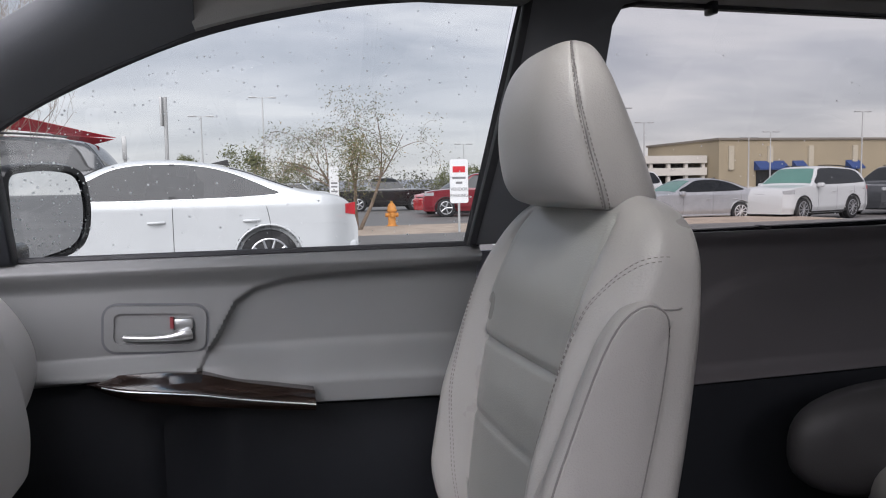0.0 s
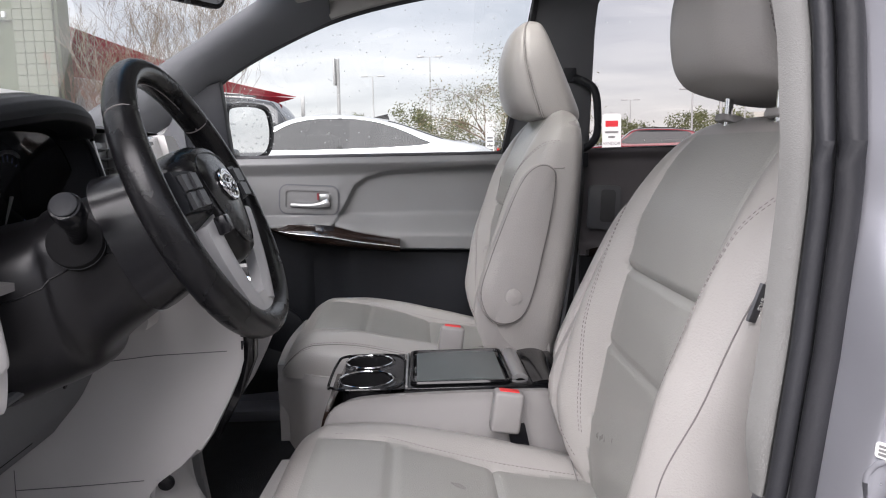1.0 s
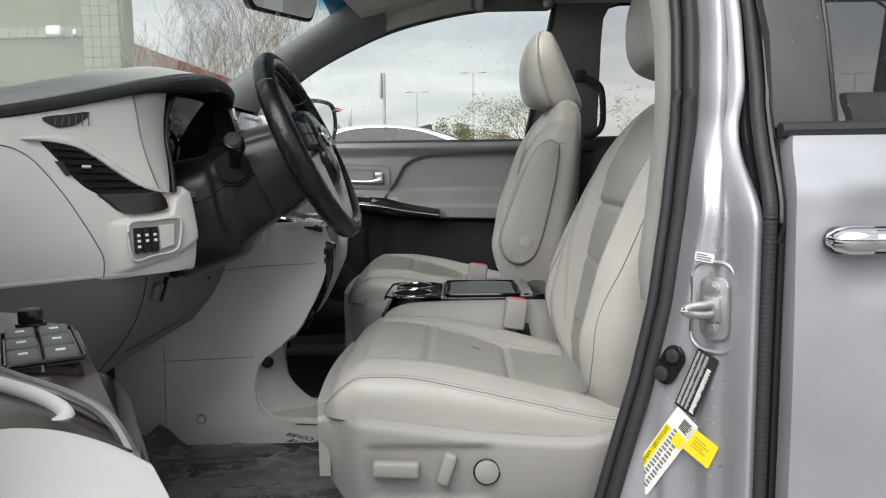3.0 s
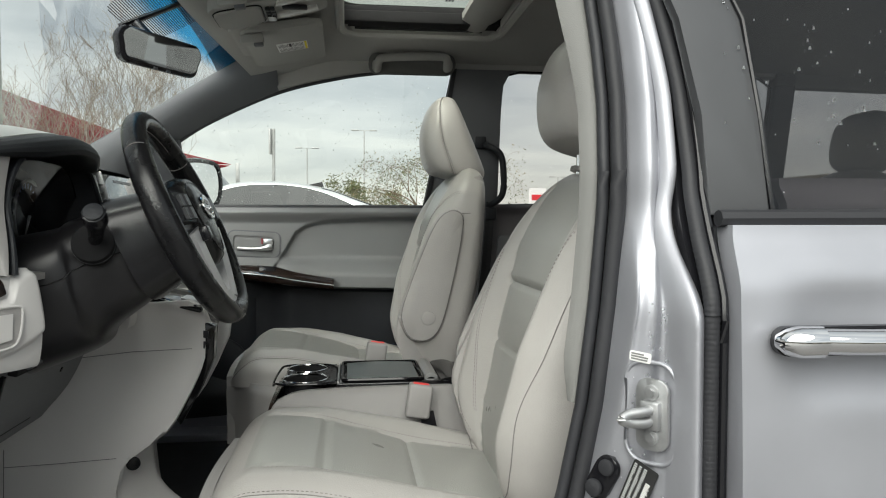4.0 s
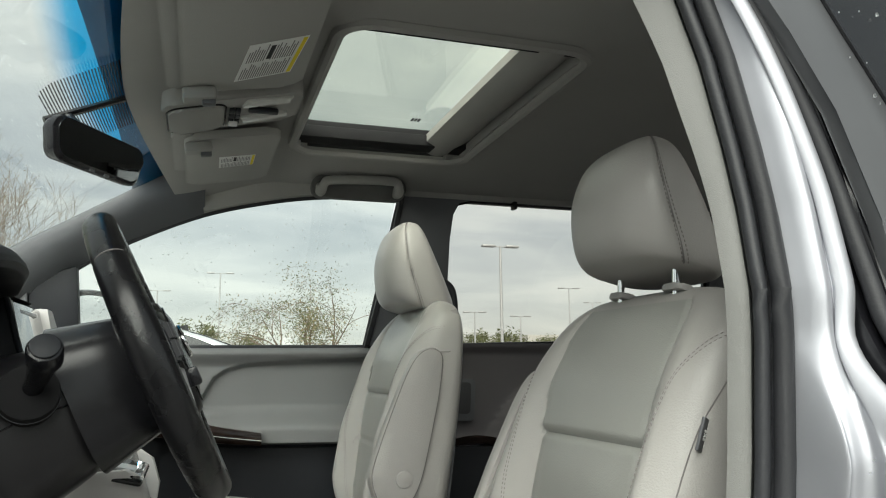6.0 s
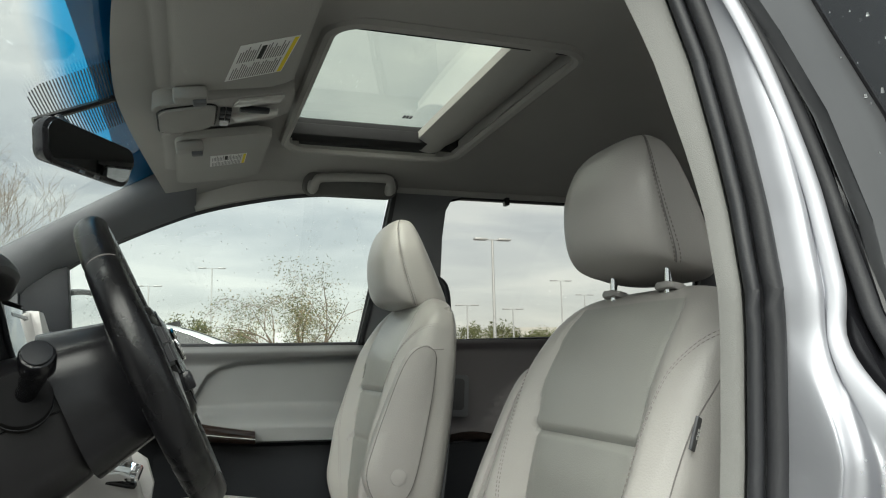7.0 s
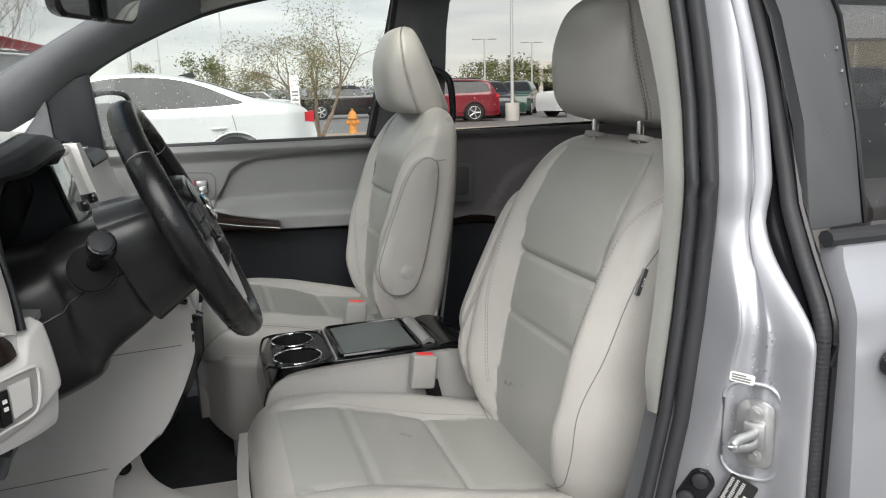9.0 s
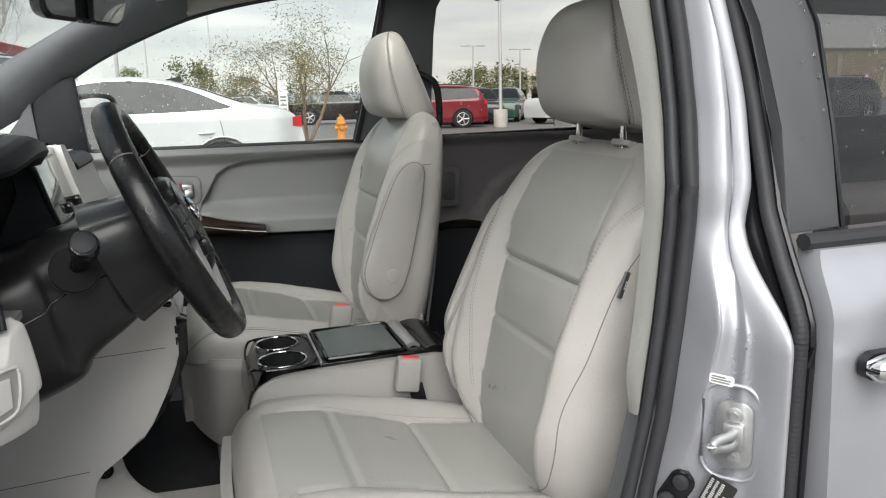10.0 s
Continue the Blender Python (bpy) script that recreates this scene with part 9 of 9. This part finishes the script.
lamp_post(11.9, 28.0, 6.15, 0.55)
lamp_post(1.15, 60.0, 8.5, 0.75)
lamp_post(29.5, 55.0, 7.4, 0.7)
lamp_post(38.0, 66.0, 7.2, 0.7)
lamp_post(19.0, 50.0, 4.9, 0.6)
lamp_post(24.5, 54.0, 4.9, 0.6)
lamp_post(44.0, 58.0, 5.2, 0.6)
lamp_post(49.5, 62.0, 6.0, 0.6)
lamp_post(56.5, 58.0, 7.6, 0.6)
lamp_post(-3.6, 62.0, 7.2, 0.7)
lamp_post(20.5, 70.0, 5.4, 0.6)

sg1 = tagged(empty("street_sign", (-1.87, 15, 0)), "grey sign seen edge-on upon a tall post", "sign")
part("post", tube([(-1.90, 15, 0), (-1.87, 15, 3.12)], 0.036, 8), POLE, sg1)
part("panel", move(box(-0.055, 0.055, -0.02, 0.02, -0.28, 0.28, 0.01), pose(-1.94, 14.95, 2.84, 0, 0, 75)), POLE, sg1)
sg2 = tagged(empty("street_sign", (-2.65, 15, 0)), "short grey sign post", "sign")
part("post", tube([(-2.65, 15, 0), (-2.65, 15, 2.0)], 0.03, 8), POLE, sg2)
part("panel", box(-2.69, -2.61, 14.95, 14.98, 1.92, 2.36, 0.008), POLE, sg2)

SIGNWHITE = mat("white_sign_face", (0.78, 0.78, 0.78), 0.5, stain=0.04)


def lot_sign(x, y, w, z0, z1, words):
    r = tagged(empty("parking_sign", (x, y, 0)), "white vendor parking sign with a red heading" if words else "white parking sign with grey print", "sign", "parking signs")
    part("post", tube([(x, y + 0.03, 0.1), (x, y + 0.03, z1 + 0.03)], 0.028, 8), POLE, r)
    face = part("panel", move(prism(rounded_rect(w, z1 - z0, 0.05), lambda a, b, d: (a, d, b), 0.006), pose(x, y - 0.006, (z0 + z1) / 2)), SIGNWHITE, r, smooth=False)
    h = z1 - z0
    if words:
        part("red_mark", box(x - w * 0.34, x + w * 0.34, y - 0.009, y - 0.005, z1 - h * 0.30, z1 - h * 0.16), mat("sign_red", (0.6, 0.03, 0.04), 0.5), face, smooth=False)
    grey = mat("grey_ink", (0.2, 0.2, 0.2), 0.7)
    if words:
        part("line", box(x - w * 0.36, x + w * 0.36, y - 0.009, y - 0.005, z1 - h * 0.45, z1 - h * 0.40), grey, face, smooth=False)
        part("line", box(x - w * 0.18, x + w * 0.18, y - 0.009, y - 0.005, z1 - h * 0.56, z1 - h * 0.51), grey, face, smooth=False)
        for txt, q in (("VENDOR", 0.685), ("PARKING", 0.83)):
            lettering(txt, w * 0.235, Matrix.Translation((x, y - 0.010, z1 - h * q)) @ Matrix.Rotation(radians(90), 4, "X"), grey, face, 0.002)
    else:
        for q in (0.45, 0.55, 0.68, 0.80):
            part("line", box(x - w * 0.34, x + w * 0.34, y - 0.009, y - 0.005, z1 - h * q - 0.03, z1 - h * q + 0.01), grey, face, smooth=False)


lot_sign(4.36, 16.0, 0.44, 0.89, 1.90, True)
lot_sign(1.62, 17.2, 0.22, 0.95, 1.80, False)

hy = tagged(empty("fire_hydrant", (3.65, 20.6, 0.15)), "weathered orange-yellow fire hydrant on the island", "fire hydrant")
HYD = mat("hydrant_orange", (0.62, 0.26, 0.05), 0.55, stain=0.15, stain_size=8)
hp = [(0.0, 0.17), (0.03, 0.17), (0.04, 0.13), (0.10, 0.11), (0.42, 0.11), (0.44, 0.15), (0.48, 0.15), (0.50, 0.13), (0.58, 0.12), (0.64, 0.09), (0.68, 0.04), (0.69, 0.035), (0.74, 0.035)]
part("barrel", grid(24, len(hp), lambda u, v: (3.65 + hp[round(v * (len(hp) - 1))][1] * math.cos(2 * math.pi * u), 20.6 + hp[round(v * (len(hp) - 1))][1] * math.sin(2 * math.pi * u), 0.15 + hp[round(v * (len(hp) - 1))][0]), wrap=True, cap=True), HYD, hy)
for d in ((1, 0, 0), (-1, 0, 0), (0, -1, 0)):
    part("outlet", disc((3.65 + d[0] * 0.09, 20.6 + d[1] * 0.09, 0.49), d, 0.065, 0.10, 16, 0.012), HYD, hy)

# ---- shade sails and buildings ----
SAILRED = mat("red_sail_cloth", (0.33, 0.012, 0.025), 0.8, stain=0.12, stain_size=1.5, grain=0.3, grain_size=120)
SAILWHITE = mat("white_sail_cloth", (0.72, 0.70, 0.68), 0.8, stain=0.05, stain_size=1.5)


def sail(corners, material, label, sag=0.35):
    a, b, c = [Vector(q) for q in corners]
    r = tagged(part("shade_sail", slab(14, 14, lambda u, v: a * (1 - u) + (b * (1 - v) + c * v) * u - Vector((0, 0, sag)) * (4 * u * (1 - u)) * 0.5, (0, 0.02, 0.01)), material), label, "shade sail", "shade sails")
    return r


sail(((-2.95, 16.0, 2.40), (-12.5, 15.6, 5.6), (-12.5, 16.4, 3.9)), SAILRED, "taut red shade sail with a low point", 0.55)
sail(((-3.05, 15.7, 2.36), (-12.5, 15.5, 3.85), (-12.5, 14.5, 1.9)), SAILWHITE, "white shade sail beside the red one", 0.35)
sail(((-2.90, 15.4, 2.33), (-4.1, 15.3, 2.47), (-3.4, 15.5, 2.22)), SAILRED, "small red tip of a shade sail", 0.02)
mast = tagged(part("sail_mast", tube([(-12.5, 16.0, 0), (-12.5, 16.0, 6.0)], 0.09, 10), POLE), "grey steel mast of the shade sails", "mast")

sail(((-4.6, 16.0, 2.85), (-9.6, 16.0, 4.75), (-9.6, 16.2, 3.05)), SAILRED, "broad red shade sail behind the bare trees", 0.12)
BLOCK = mat("sage_block_wall", (0.112, 0.130, 0.080), 0.9, grain=0.8, grain_size=25, stain=0.12, stain_size=1.2)
PALEBLOCK = mat("pale_sage_block", (0.172, 0.184, 0.140), 0.9, grain=0.6, grain_size=30, stain=0.08, stain_size=1.5, spread=0.05)
bl = tagged(empty("block_building", (-14, 14.6, 0)), "sage green block building with a pale tiled pilaster", "building")
part("wall", box(-26, -7.32, 14.12, 14.62, 0, 8.6, 0.01), BLOCK, bl)
block_mesh = None


def lay_block(dx, dz):
    """One pale block on the wall, sharing one mesh."""
    global block_mesh
    if block_mesh is None:
        block_mesh = part("block", box(-8.16, -7.970, 14.02, 14.13, 0.05, 0.257, 0.006, 1), PALEBLOCK, bl).data
        return
    ob = new("block", block_mesh)
    ob.parent = bl
    ob.matrix_parent_inverse = Matrix.Translation(bl.location).inverted()
    ob.location = (dx, 0, dz)


for j in range(39):
    for i in range(4):
        lay_block(0.196 * i, 0.213 * j)
for i in range(40):
    lay_block(-0.196 * (i + 1), 3.834)
part("wall_lamp", box(-8.85, -8.52, 13.80, 14.02, 3.89, 4.09, 0.05), SIGNWHITE, bl, "white wall lamp")
part("wall_box", box(-8.34, -8.27, 13.95, 14.02, 3.92, 4.03, 0.015), SIGNWHITE, bl)

WAREHOUSE = mat("tan_stucco", (0.34, 0.29, 0.20), 0.9, grain=0.4, grain_size=10, stain=0.06, stain_size=0.3)
wb = tagged(empty("tan_store", (64, 82, 0)), "tan flat-roofed store with blue awnings", "building")
part("wall", box(53.6, 98, 76, 92, 0, 6.1), WAREHOUSE, wb)
part("roof", box(53.4, 98.2, 75.8, 92.2, 6.1, 6.35), mat("dark_coping", (0.2, 0.18, 0.15), 0.8), wb)
for k, x in enumerate((54.8, 60.2, 66.0, 72.5, 79)):
    part("pilaster", box(x, x + 0.7, 75.75, 76.1, 2.6, 5.4), mat("pale_stucco", (0.46, 0.42, 0.33), 0.9), wb)
BLUE = mat("blue_awning_cloth", (0.03, 0.06, 0.18), 0.7)
for x, w in ((58.4, 4.2), (63.8, 1.6), (71.6, 2.0)):
    aw = part("awning", prism([(0, 3.6), (-1.1, 2.7), (-1.1, 2.5), (0, 2.5)], lambda a, b, d: (x + d, 76 + a, b), w), BLUE, wb, "dark blue awning", smooth=False)
    part("store_window", box(x + 0.3, x + w - 0.3, 75.9, 76.05, 0.2, 2.5), CARGLASS, wb, smooth=False)
gb = tagged(empty("parking_garage", (45, 78, 0)), "pale low parking garage with open decks", "building")
DECK = mat("pale_concrete", (0.55, 0.53, 0.48), 0.85, stain=0.06, stain_size=0.4)
for z in (0.1, 2.05, 3.5):
    part("deck", box(36.2, 53.4, 78, 90, z, z + (0.9 if z > 0.5 else 0.3)), DECK, gb)
for k in range(8):
    part("column", box(36.4 + 2.35 * k, 36.8 + 2.35 * k, 78.2, 78.6, 0.3, 3.5), DECK, gb)
# Black sheet across the garage stands in for shade between its decks.
part("dark_back", box(36.4, 53.2, 82, 82.2, 0.3, 3.5), PLASTIC_TRIM, gb)
# store behind the viewer's side of the lot closes the view in reflections
back = tagged(empty("office_block", (4, -26, 0)), "low pale office block across the drive", "building")
part("wall", box(-30, 40, -34, -26, 0, 3.6), mat("pale_stucco", (0.46, 0.42, 0.33), 0.9), back)
for k in range(12):
    part("office_window", box(-27 + 5.5 * k, -24 + 5.5 * k, -26.05, -25.9, 1.0, 2.4), CARGLASS, back, smooth=False)
